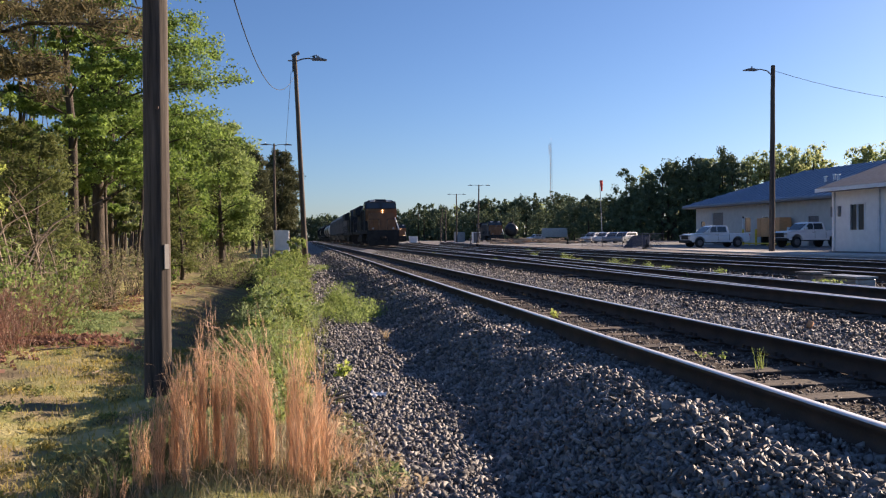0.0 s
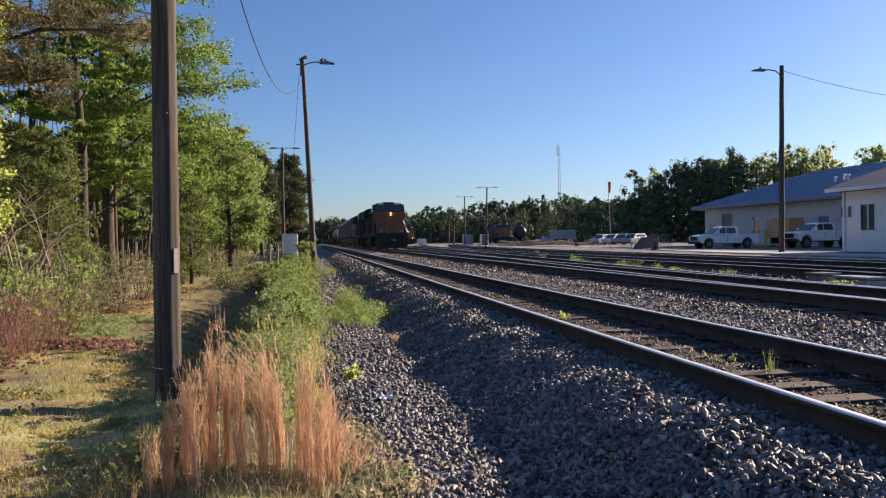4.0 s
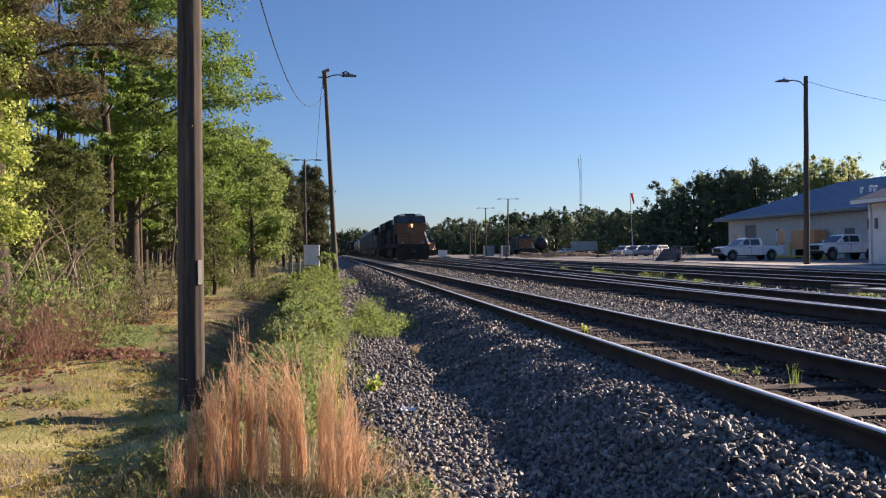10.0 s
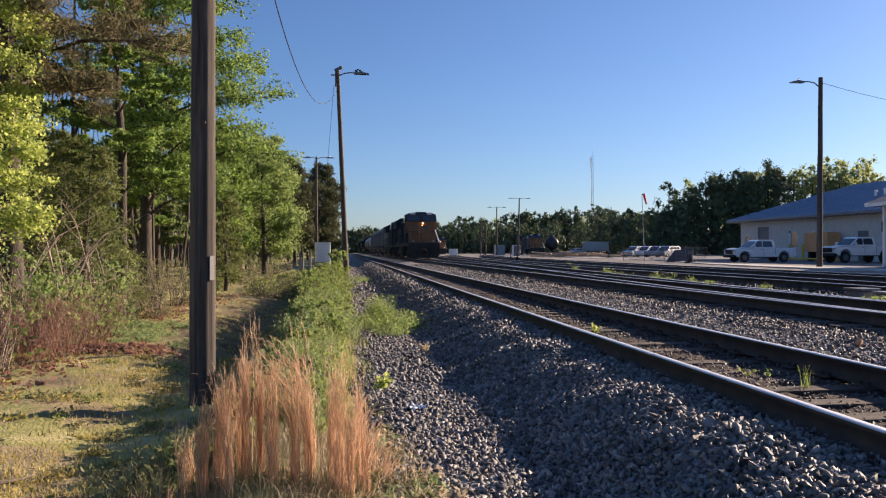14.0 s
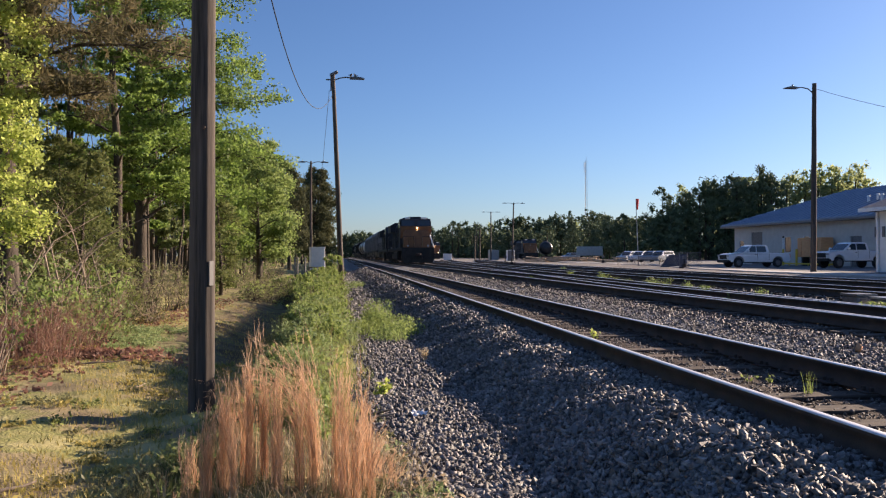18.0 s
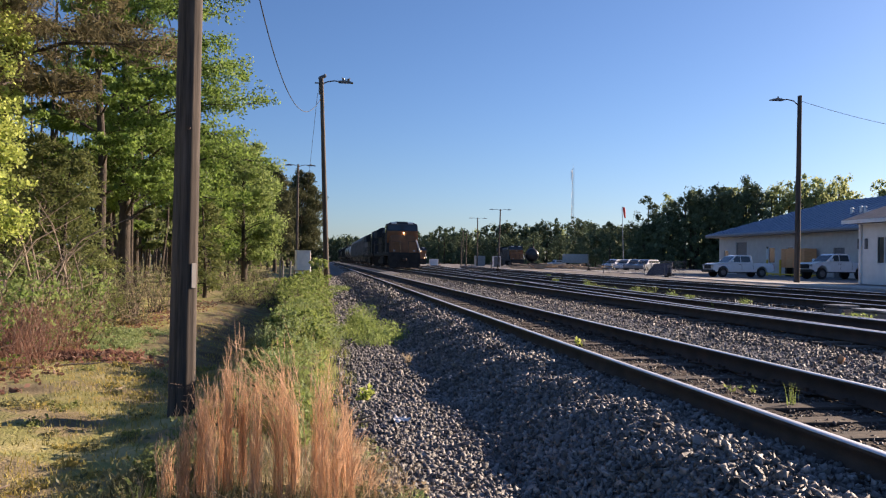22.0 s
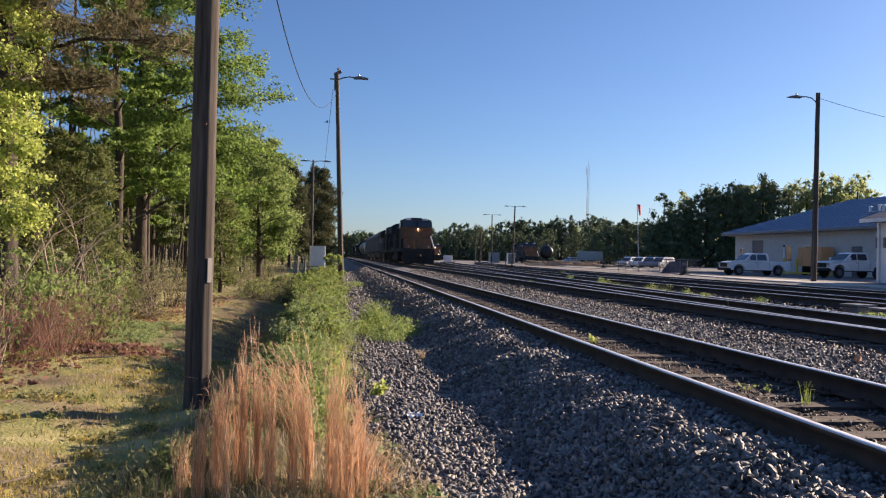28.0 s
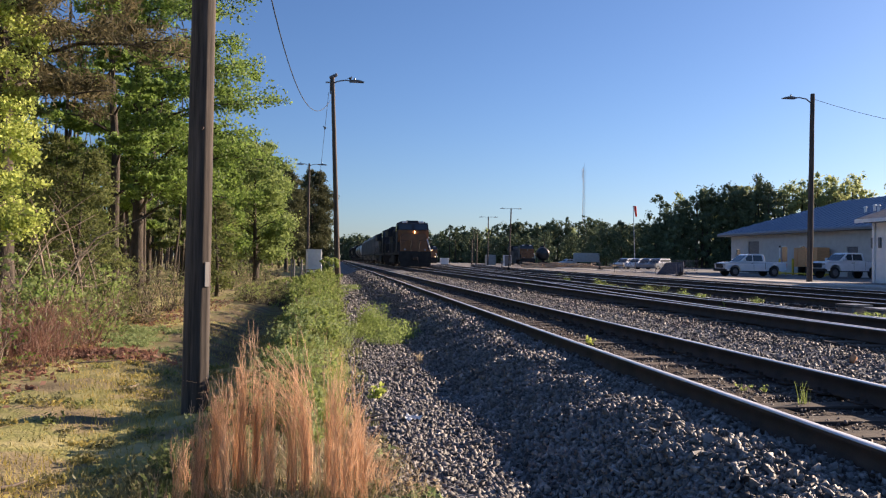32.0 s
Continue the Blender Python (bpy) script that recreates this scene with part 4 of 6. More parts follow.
def office(x0=44.0, y0=34.0, y1=83.0, w=16.0, eave=4.15, ridge=7.5):
    """A long single-storey block building under a blue hipped metal roof."""
    q = thing("office_building", "long tan block building with a blue metal hip roof", "building", 0, 0, 0.12)
    doors = [(77.2, 79.4, 0.0, 3.4), (61.5, 63.0, 0, 2.6)]
    wins = [(81.0, 82.0, 1.4, 2.6), (72.0, 73.2, 1.2, 2.8), (69.0, 70.0, 1.2, 2.8)]
    bm = wall_panel(B(), x0, y0, y1, 0, eave, doors + wins)
    part("front_wall", bm, M["wall_tan"], q)
    bm = B()
    box(bm, x0 + 0.2, x0 + w, y1 - 0.2, y1 - 0.002, 0, eave)
    box(bm, x0 + 0.2, x0 + w, y0 + 0.002, y0 + 0.2, 0, eave)
    box(bm, x0 + w - 0.2, x0 + w - 0.002, y0 + 0.2, y1 - 0.2, 0, eave)
    part("other_walls", bm, M["wall_tan"], q)
    for a, b, lo, hi in doors:
        bm = B()
        box(bm, x0 + 0.13, x0 + 0.15, a, b, lo, hi)
        dr = part("overhead_door", bm, M["lampgrey"], q, "dark grey panelled door")
        for k in range(6):
            bm = B()
            box(bm, x0 + 0.1, x0 + 0.128, a, b, lo + (hi - lo) * k / 6 + 0.01, lo + (hi - lo) * (k + 1) / 6 - 0.01)
            part("panel", bm, M["lampgrey"], dr)
    for a, b, lo, hi in wins:
        bm = B()
        box(bm, x0 + 0.08, x0 + 0.1, a, b, lo, hi)
        wn_ = part("window", bm, M["glass"], q)
        bm = B()
        for u0, u1, v0, v1 in ((a, b, hi - 0.06, hi), (a, b, lo, lo + 0.06), (a, a + 0.06, lo + 0.06, hi - 0.06), (b - 0.06, b, lo + 0.06, hi - 0.06)):
            box(bm, x0 + 0.03, x0 + 0.08, u0, u1, v0, v1)
        part("window_frame", bm, M["white_paint"], wn_)
    o = 1.1
    a, b, c, d = x0 - o, x0 + w + o, y0 - o, y1 + o
    h = (b - a) / 2
    xm = (a + b) / 2
    P = [Vector(p) for p in ((a, c, eave), (b, c, eave), (b, d, eave), (a, d, eave), (xm, c + h, ridge), (xm, d - h, ridge))]
    for idx, nm in (((3, 0, 4, 5), "roof_slope"), ((1, 2, 5, 4), "roof_slope"), ((2, 3, 5), "roof_hip"), ((0, 1, 4), "roof_hip")):
        bm = B()
        lo = [bm.verts.new(P[i]) for i in idx]
        up = [bm.verts.new(P[i] + Vector((0, 0, 0.14))) for i in idx]
        n = len(idx)
        bm.faces.new(lo[::-1])
        bm.faces.new(up)
        for i in range(n):
            bm.faces.new((lo[i], lo[(i + 1) % n], up[(i + 1) % n], up[i]))
        part(nm, bm, M["roof_blue"], q)
    # standing seams on the slope that faces the yard
    k = 0
    yy = c + 0.6
    while yy < d - 0.3:
        run = min(h, yy - c, d - yy)
        top = Vector((a + run, yy, eave + (ridge - eave) * run / h))
        bm = B()
        box(bm, -0.02, 0.02, 0, (top - Vector((a, yy, eave))).length, 0, 0.05)
        s_ = part("roof_seam", bm, M["roof_blue"], q)
        s_.matrix_local = Matrix.Translation((a, yy, eave + 0.15)) @ Matrix.Rotation(-math.pi / 2, 4, "Z") @ Matrix.Rotation(math.atan2(ridge - eave, h), 4, "X")
        yy += 0.9
    bm = B()
    box(bm, a - 0.02, b + 0.02, c - 0.02, d + 0.02, eave - 0.16, eave - 0.004)
    part("fascia", bm, M["lampgrey"], q, "dark grey fascia board")
    for xx, yy in ((46.67, 64.26), (47.0, 63.5), (46.8, 62.7)):
        bm = B()
        rod(bm, (0, 0, 0), (0, 0, 0.5), 0.12, 0.12, 10)
        rod(bm, (0, 0, 0.5), (0, 0, 0.62), 0.2, 0.12, 10)
        part("roof_vent", bm, M["white_paint"], q, "pale metal roof vent").matrix_local = pose(xx, yy, eave + (ridge - eave) * (xx - a) / h + 0.1)
    return q


def white_office(x0=30.7, y0=28.0, y1=41.72, eave=3.45, w=9.0):
    """A small white sided building with a dark shingled roof and a deep overhang."""
    q = thing("site_office", "small white sided office with dark shingles beside the lot", "building", 0, 0, 0.13)
    win = (39.0, 40.1, 1.22, 2.65)
    bm = wall_panel(B(), x0, y0, y1, 0, eave, [win])
    part("front_wall", bm, M["wall_white"], q)
    bm = B()
    box(bm, x0 + 0.2, x0 + w, y1 - 0.2, y1 - 0.002, 0, eave)
    box(bm, x0 + 0.2, x0 + w, y0 + 0.002, y0 + 0.2, 0, eave)
    box(bm, x0 + w - 0.2, x0 + w, y0 + 0.2, y1 - 0.2, 0, eave)
    part("other_walls", bm, M["wall_white"], q)
    for k in range(17):
        bm = B()
        for a, b in (((y0, y1),) if not 1.05 < 0.1 + k * 0.2 < 2.8 else ((y0, win[0] - 0.1), (win[1] + 0.1, y1))):
            box(bm, x0 - 0.012, x0 - 0.002, a, b, 0.1 + k * 0.2, 0.12 + k * 0.2)
        part("siding_lap", bm, M["wall_white"], q)
    bm = B()
    box(bm, x0 + 0.06, x0 + 0.08, win[0], win[1], win[2], win[3])
    wn_ = part("window", bm, M["glass"], q, "dark window with a white frame")
    bm = B()
    a, b, lo, hi = win
    for u0, u1, v0, v1 in ((a - 0.1, b + 0.1, hi, hi + 0.1), (a - 0.1, b + 0.1, lo - 0.1, lo), (a - 0.1, a, lo, hi), (b, b + 0.1, lo, hi), ((a + b) / 2 - 0.03, (a + b) / 2 + 0.03, lo, hi)):
        box(bm, x0 - 0.03, x0 + 0.05, u0, u1, v0, v1)
    part("window_frame", bm, M["white_paint"], wn_)
    for yy in (37.8, 41.45):
        bm = B()
        box(bm, x0 - 0.12, x0 - 0.02, yy - 0.06, yy + 0.06, 0, eave)
        part("downpipe", bm, M["white_paint"], q)
    for yy in (41.0, 41.62):
        bm = B()
        box(bm, x0 - 0.1, x0 - 0.016, yy - 0.1, yy + 0.1, 2.0, 2.6, 0.02)
        part("meter_box", bm, M["lampgrey"], q, "small grey meter box")
    bm = B()
    o = 1.0
    loft(bm, [(x0 - o, eave), (x0 - o, eave + 0.2), (x0 + w / 2, eave + 2.0), (x0 + w + o, eave + 0.2), (x0 + w + o, eave)], "y", y0 - o, y1 + 0.12)
    part("roof", bm, M["shingle"], q, "dark shingled roof")
    bm = B()
    box(bm, x0 - o - 0.03, x0 - o - 0.002, y0 - o, y1 + 0.12, eave - 0.02, eave + 0.19)
    part("fascia", bm, M["white_paint"], q)
    return q


office()
white_office()


# ---- vehicles ----
def wheel(parent, x, y, r=0.41, w=0.27):
    bm = B()
    rod(bm, (-w / 2, 0, 0), (w / 2, 0, 0), r, r, 24)
    bmesh.ops.bevel(bm, geom=[e for e in bm.edges if abs(e.verts[0].co.x - e.verts[1].co.x) < 1e-4], offset=0.03, segments=1, affect="EDGES")
    t = part("wheel", bm, M["tyre"], parent)
    t.matrix_local = pose(x, y, r)
    bm = B()
    sx = 1 if x > 0 else -1
    rod(bm, (sx * (w / 2 - 0.02), 0, 0), (sx * (w / 2 + 0.012), 0, 0), r * 0.62, r * 0.55, 18)
    part("rim", bm, M["lampgrey"], t)
    return t


def pickup(label, x, y, rz, lift=0.0, mat="car_white", z=0.125):
    """A crew-cab pickup, nose towards -y."""
    q = thing("pickup_truck", label, "pickup truck", x, y, z, rz, group="parked pickups")
    q.matrix_world = pose(x, y, z, 0, 0, rz) @ Matrix.Diagonal((0.95, 0.89, 0.95, 1))
    L, W = 5.9, 0.99
    zl = 0.48 + lift
    bm = B()
    side = [(0.05, zl + 0.1), (0.0, zl + 0.52), (0.1, zl + 0.64), (0.5, zl + 0.70), (1.5, zl + 0.76), (5.8, zl + 0.74), (5.88, zl + 0.66), (5.9, zl + 0.1)]
    arch = lambda c: [(c + 0.52 * math.cos(a), zl - 0.02 + 0.5 * math.sin(a)) for a in np.linspace(0, math.pi, 9)]
    outline = side + [(5.6, zl - 0.02)] + arch(4.72) + arch(0.98) + [(0.3, zl - 0.02)]
    loft(bm, outline, "x", -W, W)
    bmesh.ops.bevel(bm, geom=[e for e in bm.edges if min(e.verts[0].co.z, e.verts[1].co.z) > zl + 0.5], offset=0.09, segments=3, affect="EDGES")
    for v in bm.verts:
        v.co.x *= 1 - 0.07 * max(0, v.co.z - zl - 0.35) - 0.10 * max(0, 0.5 - v.co.y)
    bd = part("body", bm, M[mat], q)
    bm = B()
    loft(bm, [(1.4, zl + 0.7), (2.2, zl + 1.33), (2.5, zl + 1.41), (3.1, zl + 1.43), (3.6, zl + 1.41), (3.82, zl + 1.34), (3.94, zl + 0.7)], "x", -0.9, 0.9)
    for v in bm.verts:
        if v.co.z > zl + 1.2:
            v.co.x *= 0.86
    bmesh.ops.bevel(bm, geom=bm.edges[:], offset=0.035, segments=1, affect="EDGES")
    cb = part("cab", bm, M[mat], q)
    bm = B()
    loft(bm, [(1.52, zl + 0.8), (2.14, zl + 1.29), (2.19, zl + 1.27), (1.59, zl + 0.79)], "x", -0.74, 0.74)
    for v in bm.verts:
        v.co.y -= 0.035
    part("windscreen", bm, M["glass"], cb)
    for s in (-1, 1):
        for a, b, c, d in ((1.78, 2.66, 2.3, 2.66), (2.76, 3.66, 2.76, 3.58)):
            bm = B()
            vs = [bm.verts.new(p) for p in ((s * 0.908, a, zl + 0.82), (s * 0.908, b, zl + 0.82), (s * 0.815, d, zl + 1.3), (s * 0.815, c, zl + 1.3))]
            vi = [bm.verts.new(v.co + Vector((-s * 0.03, 0, 0))) for v in vs]
            bm.faces.new(vs)
            bm.faces.new(vi[::-1])
            for i in range(4):
                bm.faces.new((vs[i], vs[(i + 1) % 4], vi[(i + 1) % 4], vi[i]))
            part("side_window", bm, M["glass"], cb)
        bm = B()
        box(bm, min(s * 0.97, s * 1.2), max(s * 0.97, s * 1.2), 1.75, 1.9, zl + 0.82, zl + 1.02, 0.03)
        part("mirror", bm, M[mat], cb)
        bm = B()
        box(bm, min(s * 0.62, s * 0.95), max(s * 0.62, s * 0.95), -0.035, 0.05, zl + 0.42, zl + 0.58, 0.015)
        part("headlamp", bm, M["galv"], bd)
        bm = B()
        box(bm, s * 0.992 - 0.008, s * 0.992 + 0.008, 2.75, 2.77, zl + 0.12, zl + 0.7)
        box(bm, s * 0.992 - 0.008, s * 0.992 + 0.008, 3.86, 3.88, zl + 0.12, zl + 0.7)
        box(bm, s * 1.0 - 0.012, s * 1.0 + 0.012, 2.5, 2.68, zl + 0.58, zl + 0.62)
        part("door_seam", bm, M["black"], bd)
    bm = B()
    box(bm, -0.6, 0.6, -0.03, 0.06, zl + 0.22, zl + 0.58, 0.02)
    for k in range(3):
        box(bm, -0.58, 0.58, -0.05, -0.03, zl + 0.27 + k * 0.11, zl + 0.30 + k * 0.11)
    part("grille", bm, M["black"], bd)
    bm = B()
    box(bm, -0.96, 0.96, -0.1, 0.25, zl - 0.08, zl + 0.16, 0.05)
    part("bumper", bm, M["black"], q)
    bm = B()
    box(bm, -0.72, 0.72, 4.05, 5.7, zl + 0.735, zl + 0.755)
    part("bed_cover", bm, M["black"], q)
    for s in (-1, 1):
        bm = B()
        box(bm, min(s * 0.86, s * 0.97), max(s * 0.86, s * 0.97), 5.86, 5.925, zl + 0.3, zl + 0.62, 0.01)
        part("tail_lamp", bm, M["red"], q)
        bm = B()
        box(bm, s * 0.955 - 0.03, s * 0.955 + 0.03, 1.52, 4.2, zl - 0.1, zl + 0.03, 0.015)
        part("sill", bm, M["black"], q, "black sill step")
    for yy in (0.98, 4.72):
        for s in (-1, 1):
            wheel(q, s * 0.86, yy, 0.41 + lift * 0.3)
    return q


def suv(label, x, y, rz, mat="car_white"):
    q = thing("parked_car", label, "car", x, y, 0.02, rz, group="cars parked in a row")
    bm = B()
    arch = lambda c: [(c + 0.40 * math.cos(a), 0.33 + 0.38 * math.sin(a)) for a in np.linspace(0, math.pi, 7)]
    loft(bm, [(0.05, 0.45), (0.0, 0.8), (0.15, 0.95), (1.1, 1.05), (4.6, 1.05), (4.72, 0.95), (4.75, 0.4), (4.5, 0.33)] + arch(3.75) + arch(0.9) + [(0.3, 0.33)], "x", -0.92, 0.92)
    bd = part("body", bm, M[mat], q)
    bm = B()
    loft(bm, [(1.05, 1.03), (1.75, 1.62), (2.1, 1.72), (4.2, 1.70), (4.45, 1.62), (4.68, 1.03)], "x", -0.86, 0.86)
    for v in bm.verts:
        if v.co.z > 1.5:
            v.co.x *= 0.84
    cb = part("cabin", bm, M[mat], q)
    for s in (-1, 1):
        for a, b in ((1.6, 2.5), (2.6, 3.5), (3.6, 4.35)):
            bm = B()
            loft(bm, [(a, 1.1), (b, 1.1), (b - 0.02, 1.55), (a + (0.35 if a < 2 else 0.0), 1.55)], "x", 0.0, 0.02)
            w_ = part("side_window", bm, M["glass"], cb)
            w_.matrix_local = pose(s * (0.80 if s > 0 else 0.82), 0, 0)
    bm = B()
    loft(bm, [(1.12, 1.1), (1.68, 1.58), (1.72, 1.56), (1.2, 1.08)], "x", -0.68, 0.68)
    for v in bm.verts:
        v.co.y -= 0.05
    part("windscreen", bm, M["glass"], cb)
    for yy in (0.9, 3.75):
        for s in (-1, 1):
            wheel(q, s * 0.8, yy, 0.35, 0.23)
    return q


pickup("white crew-cab pickup parked on the asphalt lot", 31.1, 60.6, -91)
pickup("white raised pickup with dark wheels parked by the building", 35.9, 54.9, -86, 0.14)
for k, (mt, nm) in enumerate((("car_white", "white"), ("car_white", "white"), ("car_silver", "silver"), ("car_silver", "silver grey"))):
    px, d = ((0.228, 124), (0.243, 121), (0.256, 118), (0.268, 115))[k]
    suv(nm + " car parked in a row beyond the fence", d * (px * 0.991 + 0.131), d * (0.991 - px * 0.131), -55, mt)

# yellow guard posts and a plywood crate by the wall
for x, y in ((42.05, 70.1), (42.1, 68.0)):
    q = thing("bollard", "yellow steel guard post in front of the wall", "bollard", x, y, 0.125, group="guard posts")
    bm = B()
    rod(bm, (0, 0, 0), (0, 0, 1.45), 0.1, 0.1, 12)
    bmesh.ops.create_uvsphere(bm, u_segments=12, v_segments=6, radius=0.1, matrix=Matrix.Translation((0, 0, 1.45)))
    part("post", bm, M["yellow"], q)
q = thing("guard_rail", "low yellow steel guard rail between the posts", "guard rail", 0, 0, 0.125)
bm = B()
rod(bm, (42.0, 69.9, 0.18), (42.0, 62.5, 0.18), 0.07)
for u in (69.0, 66.0, 63.0):
    box(bm, 41.95, 42.05, u - 0.05, u + 0.05, 0, 0.14)
part("rail", bm, M["yellow"], q)
q = thing("wooden_crate", "tan plywood crate standing against the building", "crate", 43.1, 66.7, 0.125)
bm = B()
box(bm, -0.6, 0.6, -1.8, 1.8, 0.8, 2.55, 0.02)
part("panel", bm, M["plywood"], q)
for yy in (-1.2, 0, 1.2):
    bm = B()
    box(bm, -0.63, -0.602, yy - 0.06, yy + 0.06, 0.82, 2.53)
    part("batten", bm, M["plywood"], q)
    bm = B()
    box(bm, -0.5, 0.5, yy - 0.12, yy + 0.12, 0, 0.798)
    part("stand", bm, M["black"], q, "dark stand under the crate")
q = thing("sign_post", "slim white and black marker post behind the guard post", "sign post", 42.3, 70.5, 0.125)
bm = B()
rod(bm, (0, 0, 0), (0, 0, 2.75), 0.07, 0.07, 10)
part("post", bm, M["white_paint"], q)
bm = B()
rod(bm, (0, 0, 2.6), (0, 0, 2.78), 0.085, 0.085, 10)
part("cap", bm, M["black"], q)


# ---- yard furniture ----
def fence(points, h, label, screen=None):
    q = thing("chain_link_fence", label, "fence", 0, 0, 0.1)
    for (x, y), (x2, y2) in zip(points, points[1:]):
        a, b = Vector((x, y, 0)), Vector((x2, y2, 0))
        bm = B()
        rod(bm, a, a + Vector((0, 0, h)), 0.035)
        bmesh.ops.create_uvsphere(bm, u_segments=8, v_segments=5, radius=0.055, matrix=Matrix.Translation(a + Vector((0, 0, h))))
        part("post", bm, M["lampgrey"], q)
        bm = B()
        rod(bm, a + Vector((0, 0, h - 0.05)), b + Vector((0, 0, h - 0.05)), 0.02)
        part("top_rail", bm, M["lampgrey"], q)
        bm = B()
        n = int((b - a).length / 0.12)
        for i in range(n):
            t0, t1 = i / n, min(1, (i + h / 0.12) / n)
            fr = (t1 - t0) * n * 0.12 / h
            rod(bm, a.lerp(b, t0), a.lerp(b, t1) + Vector((0, 0, (h - 0.06) * fr)), 0.004, seg=3)
            rod(bm, a.lerp(b, t1), a.lerp(b, t0) + Vector((0, 0, (h - 0.06) * fr)), 0.004, seg=3)
        part("wire_mesh", bm, M["lampgrey"], q)
    return q


def seen_from_path(p, d):
    """A place d metres ahead and p * d to the side of the standpoint's view line."""
    return d * (p * 0.991 + 0.131), d * (0.991 - p * 0.131)


fence([seen_from_path(p, d) for p, d in ((0.224, 78), (0.25, 74), (0.276, 70), (0.302, 66), (0.33, 62))], 1.25, "low galvanised chain-link fence at the lot's corner")
q = thing("screen_panel", "dark blue sloping screen panel beside the fence", "screen", *seen_from_path(0.294, 69.5), 0.05, -22)
bm = B()
loft(bm, [(-1.15, 0), (1.1, 0), (1.1, 1.15), (-0.35, 1.1)], "y", -0.03, 0.03)
part("panel", bm, M["mesh_dark"], q)
for sx in (-0.6, 1.15):
    bm = B()
    rod(bm, (sx, 0.06, 0), (sx, 0.06, 1.2), 0.03)
    part("post", bm, M["galv"], q)


def switch_stand(x, y):
    q = thing("switch_stand", "low black hand-thrown switch stand by the rails", "switch stand", x, y, float(ground_height(x, y)), group="switch stands")
    bm = B()
    box(bm, -0.35, 0.35, -0.2, 0.2, -0.05, 0.12, 0.02)
    part("base", bm, M["tie"], q)
    bm = B()
    rod(bm, (0, 0, 0.1), (0, 0, 0.75), 0.06, 0.04)
    box(bm, -0.14, 0.14, -0.12, 0.12, 0.12, 0.35, 0.02)
    part("stand", bm, M["black"], q)
    bm = B()
    rod(bm, (0, 0, 0.3), (0.55, 0.1, 0.16), 0.03)
    part("lever", bm, M["black"], q)
    bm = B()
    box(bm, -0.16, 0.16, -0.01, 0.01, 0.72, 0.98, 0.005)
    part("target", bm, M["lampgrey"], q)


for x, y in ((19.0, 88), (17.5, 78), (34.0, 98), (27.5, 60)):
    switch_stand(x, y)


def metal_box(name, label, cat, x, y, z, sx, sy, sz, mat, rz=0, door=""):
    q = thing(name, label, cat, x, y, z, rz)
    bm = B()
    box(bm, -sx / 2, sx / 2, -sy / 2, sy / 2, 0.0, sz, min(0.03, sx * 0.1))
    part("housing", bm, M[mat], q)
    bm = B()
    box(bm, -sx / 2 - 0.02, sx / 2 + 0.02, -sy / 2 - 0.02, sy / 2 + 0.02, sz, sz + 0.04)
    part("lid", bm, M[mat], q)
    bm = B()
    box(bm, -sx / 2 + 0.06, sx / 2 - 0.06, -sy / 2 - 0.015, -sy / 2 - 0.003, 0.08, sz - 0.06)
    part("door", bm, M[door or mat], q)
    return q


# the signal cabinet by the path, with its stand and two old posts
q = metal_box("signal_cabinet", "pale grey metal signal cabinet among the bushes", "cabinet", -1.55, 65, -0.35, 1.15, 0.8, 2.15, "white_paint", 12)
q = thing("timber_stand", "small weathered timber stand before the cabinet", "timber stand", -1.6, 62, -0.38)
bm = B()
box(bm, -0.6, 0.6, -0.1, 0.1, 0.55, 0.65)
for sx in (-0.5, 0.5):
    box(bm, sx - 0.05, sx + 0.05, -0.05, 0.05, 0, 0.55)
part("stand_frame", bm, M["timber"], q)
for x, y in ((-3.0, 62), (-2.35, 60), (-3.3, 64)):
    q = thing("wooden_post", "short grey weathered timber post in the bushes", "post", x, y, -0.45, group="old posts")
    bm = B()
    rod(bm, (0, 0, 0), (0.03, 0, 1.45), 0.075, 0.07, 10)
    part("post", bm, M["galv_dull"], q)
metal_box("switch_machine", "long pale grey switch machine beside the rail", "switch machine", 10.45, 13.7, 0.08, 0.42, 0.95, 0.2, "galv")
metal_box("junction_box", "small grey junction box beside the switch machine", "junction box", 10.3, 14.6, 0.08, 0.4, 0.5, 0.24, "lampgrey")
metal_box("relay_box", "white signal bungalow beyond the train", "relay box", 23.3, 165, 0, 1.7, 1.6, 1.45, "white_paint")
metal_box("relay_box", "white hut beside the yard lamp", "relay box", 33.0, 148, 0, 1.35, 1.4, 2.1, "white_paint", 0, "lampgrey")
metal_box("relay_box", "grey hut far across the yard", "relay box", 37.0, 184, 0, 2.2, 2.2, 2.4, "galv")


def trailer(x, y, rz, L, label):
    q = thing("box_trailer", label, "trailer", x, y, 0.0, rz, group="trailers")
    bm = B()
    box(bm, -L / 2, L / 2, -1.25, 1.25, 1.0, 3.3, 0.04)
    bx_ = part("box", bm, M["galv"], q)
    for k in range(int(L / 0.8)):
        bm = B()
        box(bm, -L / 2 + 0.4 + k * 0.8, -L / 2 + 0.46 + k * 0.8, -1.29, -1.252, 1.1, 3.2)
        part("rib", bm, M["galv"], bx_)
    for sx in (-0.3, 0.35):
        bm = B()
        for sy in (-1, 1):
            rod(bm, (L * sx, sy * 0.9, 0.5), (L * sx, sy * 1.2, 0.5), 0.5, 0.5, 16)
        box(bm, L * sx - 0.1, L * sx + 0.1, -0.9, 0.9, 0.4, 1.0)
        part("axle", bm, M["tyre"], q)


trailer(63.5, 193, -18, 6.5, "pale grey box trailer parked by the trees")
